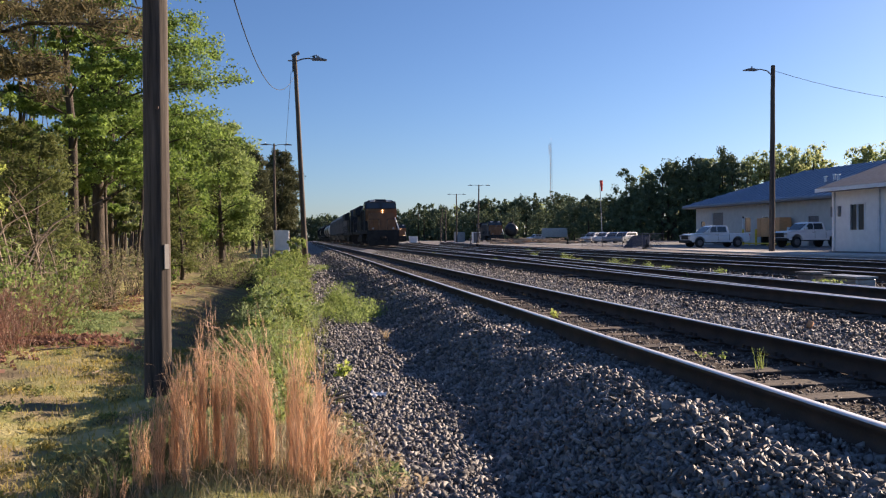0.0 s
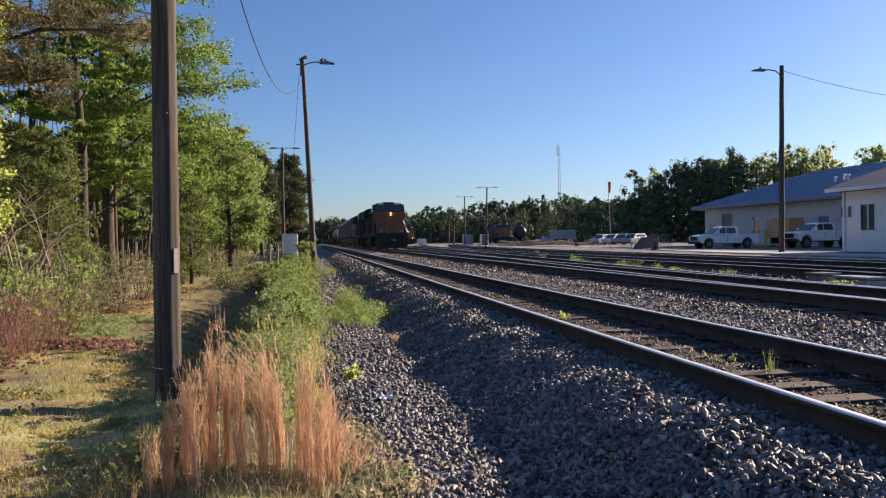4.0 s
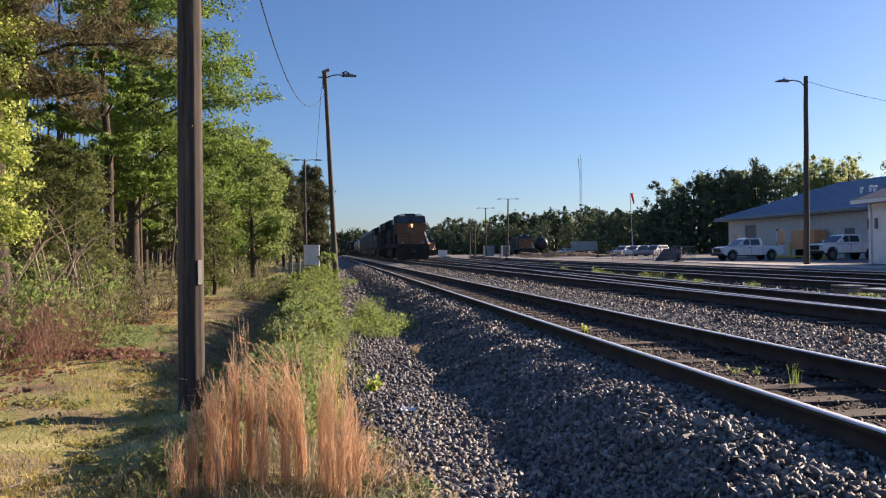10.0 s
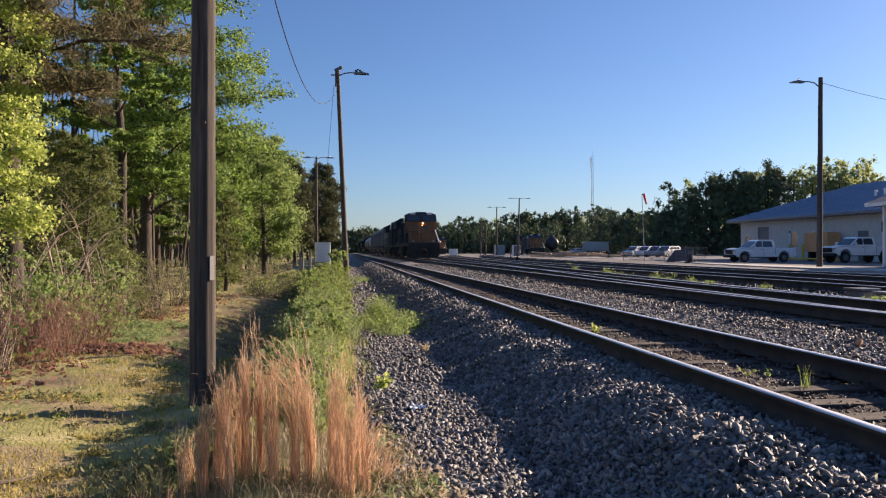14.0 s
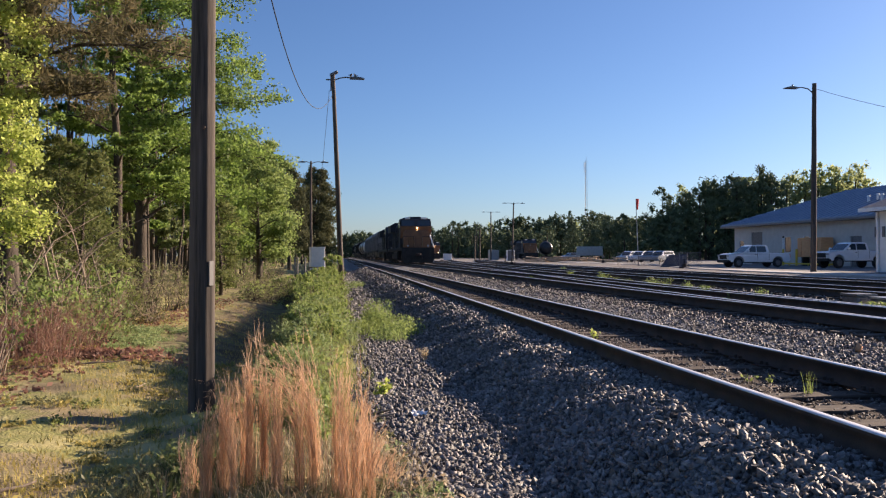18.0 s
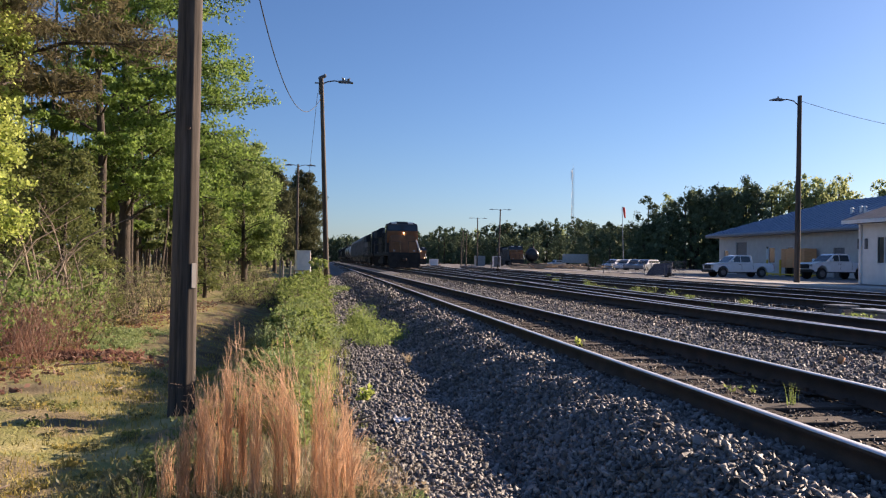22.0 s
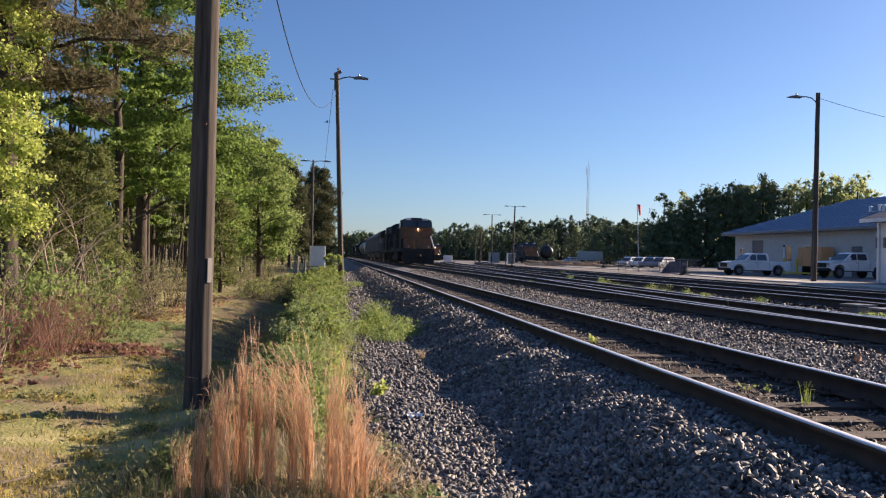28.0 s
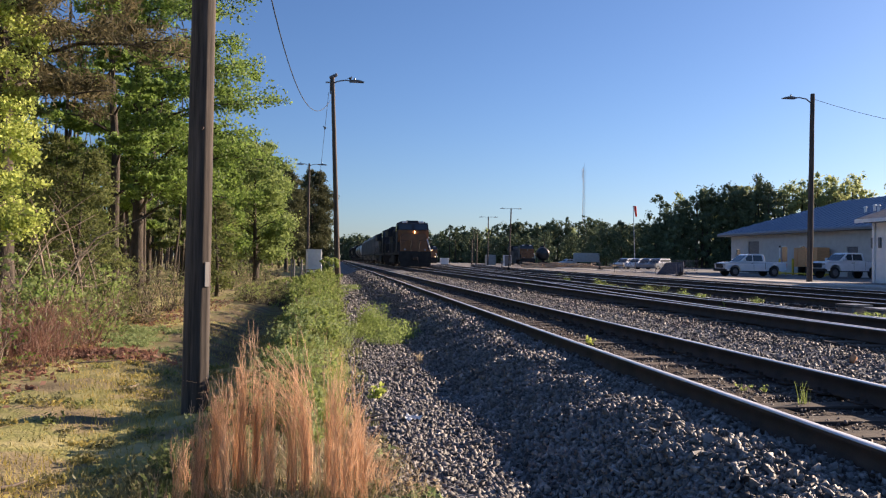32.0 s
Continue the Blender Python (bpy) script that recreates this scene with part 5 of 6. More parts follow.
suv("white car parked far off by the trailer", 57.5, 196, -70)

# timber pile and far debris
q = thing("timber_pile", "heap of pale discarded timbers on the yard dirt", "timber pile", 36.0, 118, 0.0)
r_ = random.Random(8)
for k in range(40):
    bm = B()
    ln = r_.uniform(1.5, 4.0)
    box(bm, -ln / 2, ln / 2, -0.12, 0.12, 0, 0.2, 0.01)
    part("timber", bm, M["timber"], q).matrix_local = pose(r_.uniform(-7, 7), r_.uniform(-3, 3), r_.uniform(0, 0.7), r_.uniform(-8, 8), r_.uniform(-6, 6), r_.uniform(-40, 40))

# windsock
q = thing("windsock", "red windsock on a slim grey pole", "windsock", 49.7, 125.7, 0.0)
bm = B()
rod(bm, (0, 0, 0), (-0.4, 0, 10.5), 0.07, 0.05, 8)
rod(bm, (-0.4, 0, 10.45), (0.05, 0, 10.45), 0.03)
part("pole", bm, M["galv"], q)
bm = B()
prof = [(0.22, 0.0), (0.21, -0.6), (0.17, -1.2), (0.12, -1.8)]
ring = [[bm.verts.new((r * math.cos(a), r * math.sin(a), zz)) for a in np.linspace(0, 2 * math.pi, 12, endpoint=False)] for r, zz in prof]
for a, b in zip(ring, ring[1:]):
    for k in range(12):
        bm.faces.new((a[k], a[(k + 1) % 12], b[(k + 1) % 12], b[k]))
sock = part("sock", bm, M["red"], q, "limp red fabric sock")
sock.matrix_local = pose(-0.1, 0, 10.45)

# lattice mast
q = thing("radio_mast", "tall thin lattice radio mast behind the woods", "radio mast", 125.6, 387, 0)
for sx, sy in ((-0.7, -0.4), (0.7, -0.4), (0, 0.8)):
    bm = B()
    rod(bm, (sx, sy, 0), (sx * 0.7, sy * 0.7, 49), 0.09, 0.07, 5)
    part("leg", bm, M["galv"], q)
bm = B()
C3 = [(-0.7, -0.4), (0.7, -0.4), (0, 0.8)]
for k in range(33):
    z0 = 1.45 * k
    s_ = 1 - 0.3 * z0 / 49
    for i in range(3):
        a, b = C3[i], C3[(i + 1) % 3]
        rod(bm, (a[0] * s_, a[1] * s_, z0), (b[0] * s_, b[1] * s_, z0 + 1.45), 0.04, seg=4)
part("bracing", bm, M["galv"], q)
bm = B()
rod(bm, (-0.9, 0, 43), (-0.9, 0, 48), 0.15)
rod(bm, (0.2, 0, 48.5), (0.2, 0, 51.4), 0.05)
part("antenna", bm, M["galv"], q)


# ---- trees and plants ----
def tree(name, label, x, y, h, r, base, width, nlimb, nleaf, size, leaf="leaf", bark="bark", seed=1, lean=(0, 0), clump=1.0, kind_="tree", group="trees at the wood's edge", shift=(0, 0), bare=0.0, flat=0.5, long=1.7, full=0.0, rise=0.75, droop=0.45):
    """A tapered, slightly bent trunk with curved limbs, side branches and sprays of leaves on them. base: the crown's
    lower edge as part of h; full: how straight the crown's sides are; rise, droop: how the limbs climb and hang."""
    g = np.random.default_rng(seed)
    z0 = float(ground_height(x, y)) - 0.1
    q = thing(name, label, kind_, x, y, z0, group=group)
    n = 9
    t = np.linspace(0, 1, n)
    line = np.stack([lean[0] * h * t ** 1.3 + np.cumsum(g.normal(size=n)) * 0.01 * h * t, lean[1] * h * t + np.cumsum(g.normal(size=n)) * 0.01 * h * t, t * h * 0.95], -1)
    out = [tube(line, r * (1 - 0.85 * t) * (1 + 0.35 * np.exp(-t * 14)), 9)]
    cs, rs = [], []
    for k in range(nlimb):
        u = base + (0.98 - base) * ((k + g.random()) / nlimb)
        s_ = (u - base) / (1 - base)
        prof = math.sin(math.pi * min(1, max(0.1, s_ * 0.84 + 0.14))) ** 0.7
        prof = prof + (1 - prof) * full * (1 - s_ ** 4)
        a = k * 2.4 + g.normal() * 0.5
        reach = width * prof * (0.62 + 0.48 * g.random())
        end = np.array((math.cos(a) * reach + shift[0] * prof, math.sin(a) * reach + shift[1] * prof))
        reach = float(np.hypot(*end)) + 0.05
        st = np.array([np.interp(max(base * 0.6, u - 0.35 * reach * rise / h), t, line[:, i]) for i in range(3)])
        w = np.array((0, 0.25, 0.5, 0.75, 1.0))
        limb = st + np.stack([end[0] * w, end[1] * w, reach * (rise * w - droop * w * w)], -1) + g.normal(size=(5, 3)) * 0.035 * reach * w[:, None]
        lr = max(0.012, r * (1 - 0.8 * u) * 0.36)
        out.append(tube(limb, lr * (1 - 0.8 * w), 5))
        for j in range(6):
            v = 0.28 + 0.72 * (j + g.random()) / 6
            p = np.array([np.interp(v, w, limb[:, i]) for i in range(3)])
            b = math.atan2(end[1], end[0]) + (1 if j % 2 else -1) * g.uniform(0.3, 1.2)
            ln = reach * g.uniform(0.2, 0.4) * (1.15 - 0.45 * v) + 0.12
            e = p + np.array((math.cos(b) * ln, math.sin(b) * ln, ln * g.uniform(-0.25, 0.35)))
            out.append(tube([p, (p + e) / 2 + g.normal(size=3) * 0.05 * ln, e], [lr * 0.4, lr * 0.25, lr * 0.1], 4))
            if g.random() >= bare:
                for d in (0.35, 0.7, 1.0):
                    cs.append(p + (e - p) * d)
                    rs.append(clump * (0.16 + 0.38 * ln) * g.uniform(0.6, 1.25))
    mesh_from("trunk", *merge(out), M[bark], q, smooth=True)
    mesh_from("crown", *leaves(g, cs, rs, nleaf, size, flat, long), M[leaf], q)
    return q


tree("oak_tree", "tall oak with fresh green leaves and a dark trunk", -6.4, 27.0, 14.5, 0.21, 0.24, 2.75, 66, 94000, 0.059, "leaf", seed=3, shift=(1.0, 0), full=0.95, clump=0.95, flat=0.62)
tree("oak_tree", "slender leaning oak with green leaves", -6.0, 22.8, 12.5, 0.16, 0.30, 2.0, 18, 22000, 0.06, "leaf", seed=4, lean=(-0.03, 0), full=0.4, clump=0.7)
tree("young_tree", "young tree with bright spring leaves beside the path", -5.85, 14.4, 7.8, 0.06, 0.27, 0.95, 34, 18000, 0.042, "leaf_bright", "bark_pale", seed=5, bare=0.2, full=0.7, clump=0.9, flat=0.95)
tree("young_tree", "thin young tree with bright spring leaves", -6.9, 14.9, 5.4, 0.05, 0.2, 0.95, 20, 7000, 0.044, "leaf_bright", "bark_pale", seed=6, bare=0.3, full=0.5, clump=0.85, flat=0.95)
tree("pine_tree", "old pine with dark hanging needle clumps", -6.5, 16.6, 14, 0.23, 0.36, 3.7, 48, 72000, 0.026, "needle", seed=7, clump=0.8, flat=0.9, long=7.0, full=0.7, rise=0.55, droop=0.5, bare=0.15)
tree("pine_tree", "tall pine standing back in the wood", -10.0, 26, 15, 0.26, 0.45, 2.6, 26, 22000, 0.05, "needle", seed=8, clump=0.7, long=5.0, rise=0.5)
tree("oak_tree", "broadleaf tree with fresh green leaves inside the wood", -8.3, 33, 11, 0.2, 0.25, 2.5, 26, 32000, 0.075, "leaf", seed=9, full=0.3)
tree("maple_tree", "round-headed tree in light spring green", -4.45, 47, 8.9, 0.16, 0.2, 2.35, 44, 38000, 0.08, "leaf_mid", seed=10, full=0.45, flat=0.9, clump=1.35)
tree("maple_tree", "round-headed tree in mid green", -6.6, 43, 9.0, 0.17, 0.24, 2.1, 32, 22000, 0.09, "leaf", seed=11, full=0.35, flat=0.9, clump=1.35)
tree("maple_tree", "tree in mid green beside the path", -5.4, 58, 9.4, 0.17, 0.24, 2.0, 32, 24000, 0.095, "leaf", seed=12, full=0.35, flat=0.9, clump=1.35)
tree("pine_tree", "tall dark pine by the far lamp", -2.7, 98, 13.3, 0.2, 0.24, 2.5, 60, 26000, 0.105, "needle_dark", seed=13, long=2.5, full=0.5, flat=1.0, rise=0.4, clump=1.5)
tree("pine_tree", "tall dark pine beyond the cabinet", -5.2, 90, 12.6, 0.2, 0.25, 2.4, 50, 20000, 0.11, "needle_dark", seed=14, long=2.5, full=0.5, flat=1.0, rise=0.4, clump=1.5)
tree("pine_tree", "slim dark pine near the end of the wood", -3.0, 112, 12.0, 0.2, 0.2, 2.4, 44, 20000, 0.12, "needle_dark", seed=16, long=2.5, full=0.4, flat=1.0, rise=0.4, clump=1.5)
tree("pine_tree", "dark pine crown standing above the others", -6.4, 66, 11.6, 0.2, 0.55, 1.6, 24, 14000, 0.10, "needle_dark", seed=15, flat=0.8, rise=0.4)
tree("cedar_tree", "slim grey-green cedar among the stems", -4.75, 33.5, 5.0, 0.07, 0.12, 0.85, 40, 6000, 0.045, "cedar", seed=17, long=3.0, flat=0.8, rise=0.3, droop=0.5)
tree("cedar_tree", "soft olive-green young cedar in the brush", -6.0, 19.6, 4.4, 0.06, 0.1, 1.15, 40, 10000, 0.032, "cedar", seed=18, long=3.5, flat=0.6, rise=0.25, droop=0.55)
tree("cedar_tree", "soft olive-green young cedar in the brush", -6.9, 20.8, 4.9, 0.06, 0.1, 1.3, 40, 10000, 0.034, "cedar", seed=19, long=3.5, flat=0.6, rise=0.25, droop=0.55)
for k, (x, y, h) in enumerate(((-8.5, 38, 9), (-7.6, 61, 9.5), (-9.5, 52, 10), (-8.5, 75, 11), (-7.0, 106, 11), (-8, 120, 12), (-10, 21, 8), (-11, 31, 9), (-10.5, 44, 10))):
    tree("forest_tree", "leafy tree inside the roadside wood", x, y, h, 0.15, 0.22, 2.1, 24, 9000, 0.11, "leaf" if k % 3 else "leaf_dark", seed=30 + k, full=0.3)


def lump(g, c, r):
    """A small uneven knot of foliage."""
    v = np.array([(1, 0, 0), (0, 1, 0), (-1, 0, 0), (0, -1, 0), (0, 0, 1), (0, 0, -1)], float)
    f = np.array([(0, 1, 4, 4), (1, 2, 4, 4), (2, 3, 4, 4), (3, 0, 4, 4), (1, 0, 5, 5), (2, 1, 5, 5), (3, 2, 5, 5), (0, 3, 5, 5)])
    return np.asarray(c) + v * r * g.uniform(0.7, 1.25, (6, 1)), f[:, :3]


def woods(name, label, spots, leaf, seed, size, per, trunk=True, low=0.02, knots=30):
    """Many far trees as one mass: stems, knots of shaded foliage and fine leaves round them, uneven crowns."""
    g = np.random.default_rng(seed)
    tr, cs, rs, core = [], [], [], []
    for x, y, h, w in spots:
        z0 = float(ground_height(x, y))
        slim = g.uniform(0.75, 1.2)
        if trunk:
            tr.append(tube([(x, y, z0 - 0.2), (x + g.normal() * 0.2, y, z0 + h * 0.8)], [0.02 * h, 0.005 * h], 5))
        for k in range(knots):
            u = low + (0.97 - low) * (k + g.random()) / knots
            a = g.random() * 6.28
            rr = slim * w * math.sin(math.pi * (0.24 + 0.72 * u)) ** 0.8 * g.random() ** 0.5
            c = (x + rr * math.cos(a), y + rr * math.sin(a), z0 + u * h * 0.95)
            cs.append(c)
            rs.append(w * (0.2 + 0.22 * g.random()))
            core.append(lump(g, c, rs[-1] * 0.42))
    q = tagged(mesh_from(name, *leaves(g, cs, rs, per * len(spots), size, 0.85), M[leaf]), label, "trees", kind="stuff")
    tagged(mesh_from("inner_foliage", *merge(core), M[leaf], q), kind="stuff")
    if trunk:
        tagged(mesh_from("stems", *merge(tr), M["bark"], q), kind="stuff")
    return q


g = np.random.default_rng(77)
# the wood behind the path
sp = [(-13 - 22 * g.random(), yy, 5.5 + 2.5 * g.random() + 0.03 * yy, 2.3) for yy in np.linspace(4, 190, 110)]
woods("woodland", "dense green wood behind the path", sp, "leaf_dark", 1, 0.15, 560, low=0.2)
sp = [(-6 - 8 * g.random(), yy, 11 + 4 * g.random(), 2.6) for yy in np.linspace(105, 330, 60)]
woods("woodland", "dense green wood along the far line", sp, "leaf_dark", 2, 0.24, 420)
# slender stems inside the wood
st = []
for k in range(150):
    x, y = -6.5 - 12 * g.random(), 14 + 75 * g.random()
    z0 = float(ground_height(x, y))
    st.append(tube([(x, y, z0 - 0.1), (x + g.normal() * 0.2, y + g.normal() * 0.2, z0 + 3), (x + g.normal() * 0.5, y + g.normal() * 0.4, z0 + 7 + 3 * g.random())], [0.05 + 0.06 * g.random(), 0.06, 0.02], 6))
tagged(mesh_from("saplings", *merge(st), M["bark"]), "thin bare stems crowded inside the wood", "saplings", kind="stuff")


# the tree line across the yard
def rising(a, b, n, h0, h1, w, wob):
    out = []
    for k in range(n):
        u = (k + g.random()) / n
        out.append((a[0] + (b[0] - a[0]) * u + g.normal() * wob, a[1] + (b[1] - a[1]) * u + g.normal() * wob, (h0 + (h1 - h0) * u) * (0.86 + 0.24 * g.random()), w * (0.8 + 0.5 * g.random())))
    return out


woods("treeline", "dark tree line across the yard", rising((41, 297), (100, 285), 56, 13, 18, 4.0, 5), "far_leaf", 3, 0.38, 800)
woods("treeline", "lower trees where the yard ends", rising((46, 280), (72, 240), 26, 9, 10.5, 3.4, 5), "far_leaf", 9, 0.34, 850)
woods("treeline", "dark trees rising towards the parked cars", rising((73, 215), (66, 160), 22, 11, 9.8, 3.4, 3), "far_leaf", 4, 0.3, 1500)
woods("treeline", "dark trees climbing behind the parked cars", rising((66.5, 157), (73, 155), 9, 9.5, 14.5, 3.2, 1.0), "far_leaf", 12, 0.26, 1900, knots=42)
woods("treeline", "tall dark trees behind the parked cars", rising((74, 156), (88, 152), 18, 16.0, 19.0, 3.6, 1.5), "far_leaf", 10, 0.26, 2100, knots=42)
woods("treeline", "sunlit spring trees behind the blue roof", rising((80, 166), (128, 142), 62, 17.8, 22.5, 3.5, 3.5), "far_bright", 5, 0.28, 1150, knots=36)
woods("treeline", "dark trees under the spring crowns", rising((84, 140), (125, 125), 24, 10, 12, 4.6, 3), "far_leaf", 11, 0.4, 600)
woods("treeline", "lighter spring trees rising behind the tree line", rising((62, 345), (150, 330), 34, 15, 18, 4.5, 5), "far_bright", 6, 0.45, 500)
woods("treeline", "low far trees at the end of the line", rising((-25, 400), (62, 380), 48, 13, 11, 5.4, 6), "far_leaf", 7, 0.45, 500)
woods("treeline", "far trees beyond the end of the yard", rising((30, 520), (95, 470), 22, 13, 13, 7, 8), "far_leaf", 8, 0.6, 450)


# shrubs, grass and dry sedge
def bush(name, label, x, y, w, h, nleaf, size, leaf, seed, stem="bark_pale", cat="shrub", group="shrubs along the path"):
    g_ = np.random.default_rng(seed)
    z0 = float(ground_height(x, y))
    q = thing(name, label, cat, x, y, z0 - 0.03, group=group)
    cs, rs, st_ = [], [], []
    for k in range(44):
        a, u = g_.random() * 6.28, g_.random()
        e = np.array((math.cos(a) * w * (0.25 + 0.7 * g_.random()), math.sin(a) * w * (0.25 + 0.7 * g_.random()), h * (0.12 + 0.88 * u * u ** 0.3)))
        if k % 2:
            st_.append(tube([(e[0] * 0.3, e[1] * 0.3, 0), e * 0.4 + g_.normal(size=3) * 0.1 * w, e * 0.75 + g_.normal(size=3) * 0.12 * w, e], [0.011, 0.008, 0.006, 0.003], 4))
        cs.append(e)
        rs.append(w * (0.1 + 0.3 * g_.random() ** 2))
    tagged(mesh_from("twig", *merge(st_), M[stem], q), kind="stuff")
    mesh_from("foliage", *leaves(g_, cs, rs, nleaf, size), M[leaf], q)
    return q


# dark growth on the bank behind the sedge
r_ = random.Random(31)
for k in range(76):
    y = 6.9 + 47 * (k / 76) ** 1.3
    u = float(smoothstep(11, 14, y))
    bush("shrub", "dark green weeds on the bank's steep side", r_.uniform(-0.9, -0.5), y, r_.uniform(0.2, 0.3), r_.uniform(0.26, 0.4), 700, 0.031, ("leaf_dark", "bank", "shrub")[k % 3], 1500 + k)
# low undergrowth where the path ends
for k in range(26):
    bush("brush", "low brown and olive undergrowth across the end of the path", r_.uniform(-4.6, -1.3), r_.uniform(29, 44), r_.uniform(0.5, 1.1), r_.uniform(0.3, 0.8), 420, 0.036, ("olive", "olive", "shrub")[k % 3], 1900 + k, "bark")
# the green strip between path and ballast
r_ = random.Random(12)
for k in range(30):
    y = 12.5 + 28 * (k / 30) ** 1.15
    x = r_.uniform(-0.65, 0.05)
    bush("shrub", "low leafy green shrub on the bank beside the ballast", x, y, r_.uniform(0.3, 0.5), (0.3 + 0.3 * float(smoothstep(12, 20, y))) * r_.uniform(0.75, 1.2), 1700, 0.027, "shrub", 200 + k)


def grass_clump(label, x, y, w, h, n, mat, seed, lean=0.75, width=0.007, group="grass clumps on the bank"):
    """A loose clump of soft blades with small leaves among them."""
    g_ = np.random.default_rng(seed)
    q = thing("grass_clump", label, "grass", x, y, float(ground_height(x, y)) - 0.02, group=group)
    a, u = g_.random(n) * 6.28, w * g_.random(n) ** 0.6
    roots = np.stack([np.cos(a) * u, np.sin(a) * u, np.zeros(n)], -1)
    tagged(mesh_from("blade", *blades(g_, roots, h * (1 - 0.35 * (u / w) ** 2), width, lean, 0.3, segs=3), M[mat], q), kind="stuff")
    m = n
    k_ = g_.integers(0, n, m)
    p = roots[k_] * 1.25 + np.stack([g_.normal(size=m) * 0.03, g_.normal(size=m) * 0.03, h * (0.15 + 0.75 * g_.random(m))], -1)
    tagged(mesh_from("leaflet", *leaves(g_, p, 0.025, m, 0.022, 1.0, 2.2), M[mat], q), kind="stuff")
    return q


for k in range(76):
    y = 6.3 + 25 * (k / 76) ** 1.25
    x = r_.uniform(-0.7, 0.1)
    grass_clump("soft yellow-green grass clump on the bank", x, y, r_.uniform(0.14, 0.3), r_.choice((0.26, 0.34, 0.4, 0.46, 0.52)) * r_.uniform(0.85, 1.1) * (0.5 + 0.5 * float(smoothstep(7, 10, y))), 230, ("bank", "shrub", "bank", "verge", "olive", "bank", "leaf_mid")[k % 7], 820 + k, r_.uniform(0.45, 0.9))
for k, (x, y, w, h) in enumerate(((0.85, 17.3, 0.3, 0.62), (0.75, 17.6, 0.25, 0.5), (1.05, 15.0, 0.4, 0.3), (0.6, 15.4, 0.4, 0.26), (1.3, 15.8, 0.4, 0.34), (1.0, 16.4, 0.35, 0.36), (0.9, 14.2, 0.35, 0.22), (0.5, 16.3, 0.35, 0.3), (1.35, 14.9, 0.3, 0.2))):
    grass_clump("feathery green weeds growing on the ballast shoulder", x, y, w, h * 1.1, 300, ("leaf_mid", "shrub")[k % 2], 900 + k, 0.4, 0.008, "weeds on the ballast shoulder")
for k in range(34):
    y = r_.uniform(4.55, 6.6)
    x = r_.uniform(0.1, 0.25 + 0.5 * math.exp(-(y - 4.5) / 1.1))
    grass_clump("low olive weeds and dry stems at the gravel's edge", x, y, r_.uniform(0.06, 0.12), r_.uniform(0.07, 0.16), 46, ("olive", "straw", "olive", "bank")[k % 4], 930 + k, 0.9, 0.006, "low weeds at the gravel's edge")
for k, (x, y) in enumerate(((-1.15, 5.3), (-1.25, 5.05), (-1.05, 5.7), (-1.3, 5.6), (-1.2, 6.2), (-1.0, 6.6), (-0.95, 7.2), (-0.7, 7.0), (-1.0, 5.9), (-0.85, 6.2), (-1.1, 6.9), (-0.8, 5.8))):
    grass_clump("dark green weeds beside the dry sedge", x, y, 0.17, r_.uniform(0.22, 0.36), 110, ("leaf_dark", "olive")[k % 2], 970 + k, 0.7, 0.012)
for k in range(70):
    x, y = r_.uniform(-4.6, -1.7), 5.2 + 9 * r_.random() ** 1.3
    grass_clump("small grass tuft on the trodden path", x, y, r_.uniform(0.08, 0.2), r_.uniform(0.05, 0.11), 60, ("olive", "verge", "grass", "grass")[k % 4], 1600 + k, 0.9, 0.007, "grass tufts on the path")
for k in range(26):
    grass_clump("fresh green grass patch at the edge of the wood", -4.0 + r_.gauss(0, 0.5), 16.2 + r_.gauss(0, 0.9), 0.22, r_.uniform(0.1, 0.18), 150, "bank", 985 + k, 0.9, 0.009, "green grass by the wood")
for k in range(10):
    bush("shrub", "green bush by the lamp pole and cabinet", r_.uniform(-2.6, -0.2), 40 + k * 2.2, 0.7, r_.uniform(0.4, 0.8), 1500, 0.07, "shrub", 280 + k)
bush("shrub", "leafy green bush standing at the lamp pole's foot", -0.25, 41.5, 0.6, 1.35, 3000, 0.06, "shrub", 299)
for k in range(8):
    grass_clump("short green grass at the lamp pole's foot", r_.uniform(0.3, 1.3), r_.uniform(36, 43), 0.35, r_.uniform(0.15, 0.3), 160, ("bank", "leaf_mid")[k % 2], 1760 + k, 0.8, 0.014, "grass by the lamp pole")
# brush along the wood's edge
for k in range(46):
    y = 11 + 60 * (k / 46) ** 1.25
    x = -4.5 - r_.uniform(0, 2.4) - (0.3 if y < 16 else 0)
    bush("brush", "tangled brush with small green leaves at the wood's edge", x, y, r_.uniform(0.5, 1.0), r_.uniform(0.6, 1.7), 420, 0.036, ("olive", "leaf", "olive", "leaf_dark")[k % 4], 300 + k, ("bark", "bark_pale", "bark")[k % 3])
def on_ground(x, y):
    return np.stack([x, y, ground_height(x, y)], -1)


g = np.random.default_rng(21)
# short grass on the path
n = 60000
x = g.uniform(-5.2, 0.1, n)
y = 3.5 + 24 * g.random(n) ** 1.5
keep = (np.sin(x * 2.1 + 0.6 * np.sin(y * 0.7)) + np.sin(y * 0.9 + x) + 0.7 * g.normal(size=n)) > 0.0
keep &= ~((y > 11 + g.normal(size=n)) & (x > -3.6) & (x < -1.7) & (g.random(n) < 0.55))
pts = on_ground(x[keep], y[keep])
tagged(mesh_from("grass", *blades(g, pts, 0.055, 0.012, 0.8, segs=2), M["grass"]), "short yellow-green grass on the path", "grass", kind="stuff")
n = 14000
pts = on_ground(g.uniform(-5.2, 0.1, n), g.uniform(-5, 3.6, n))
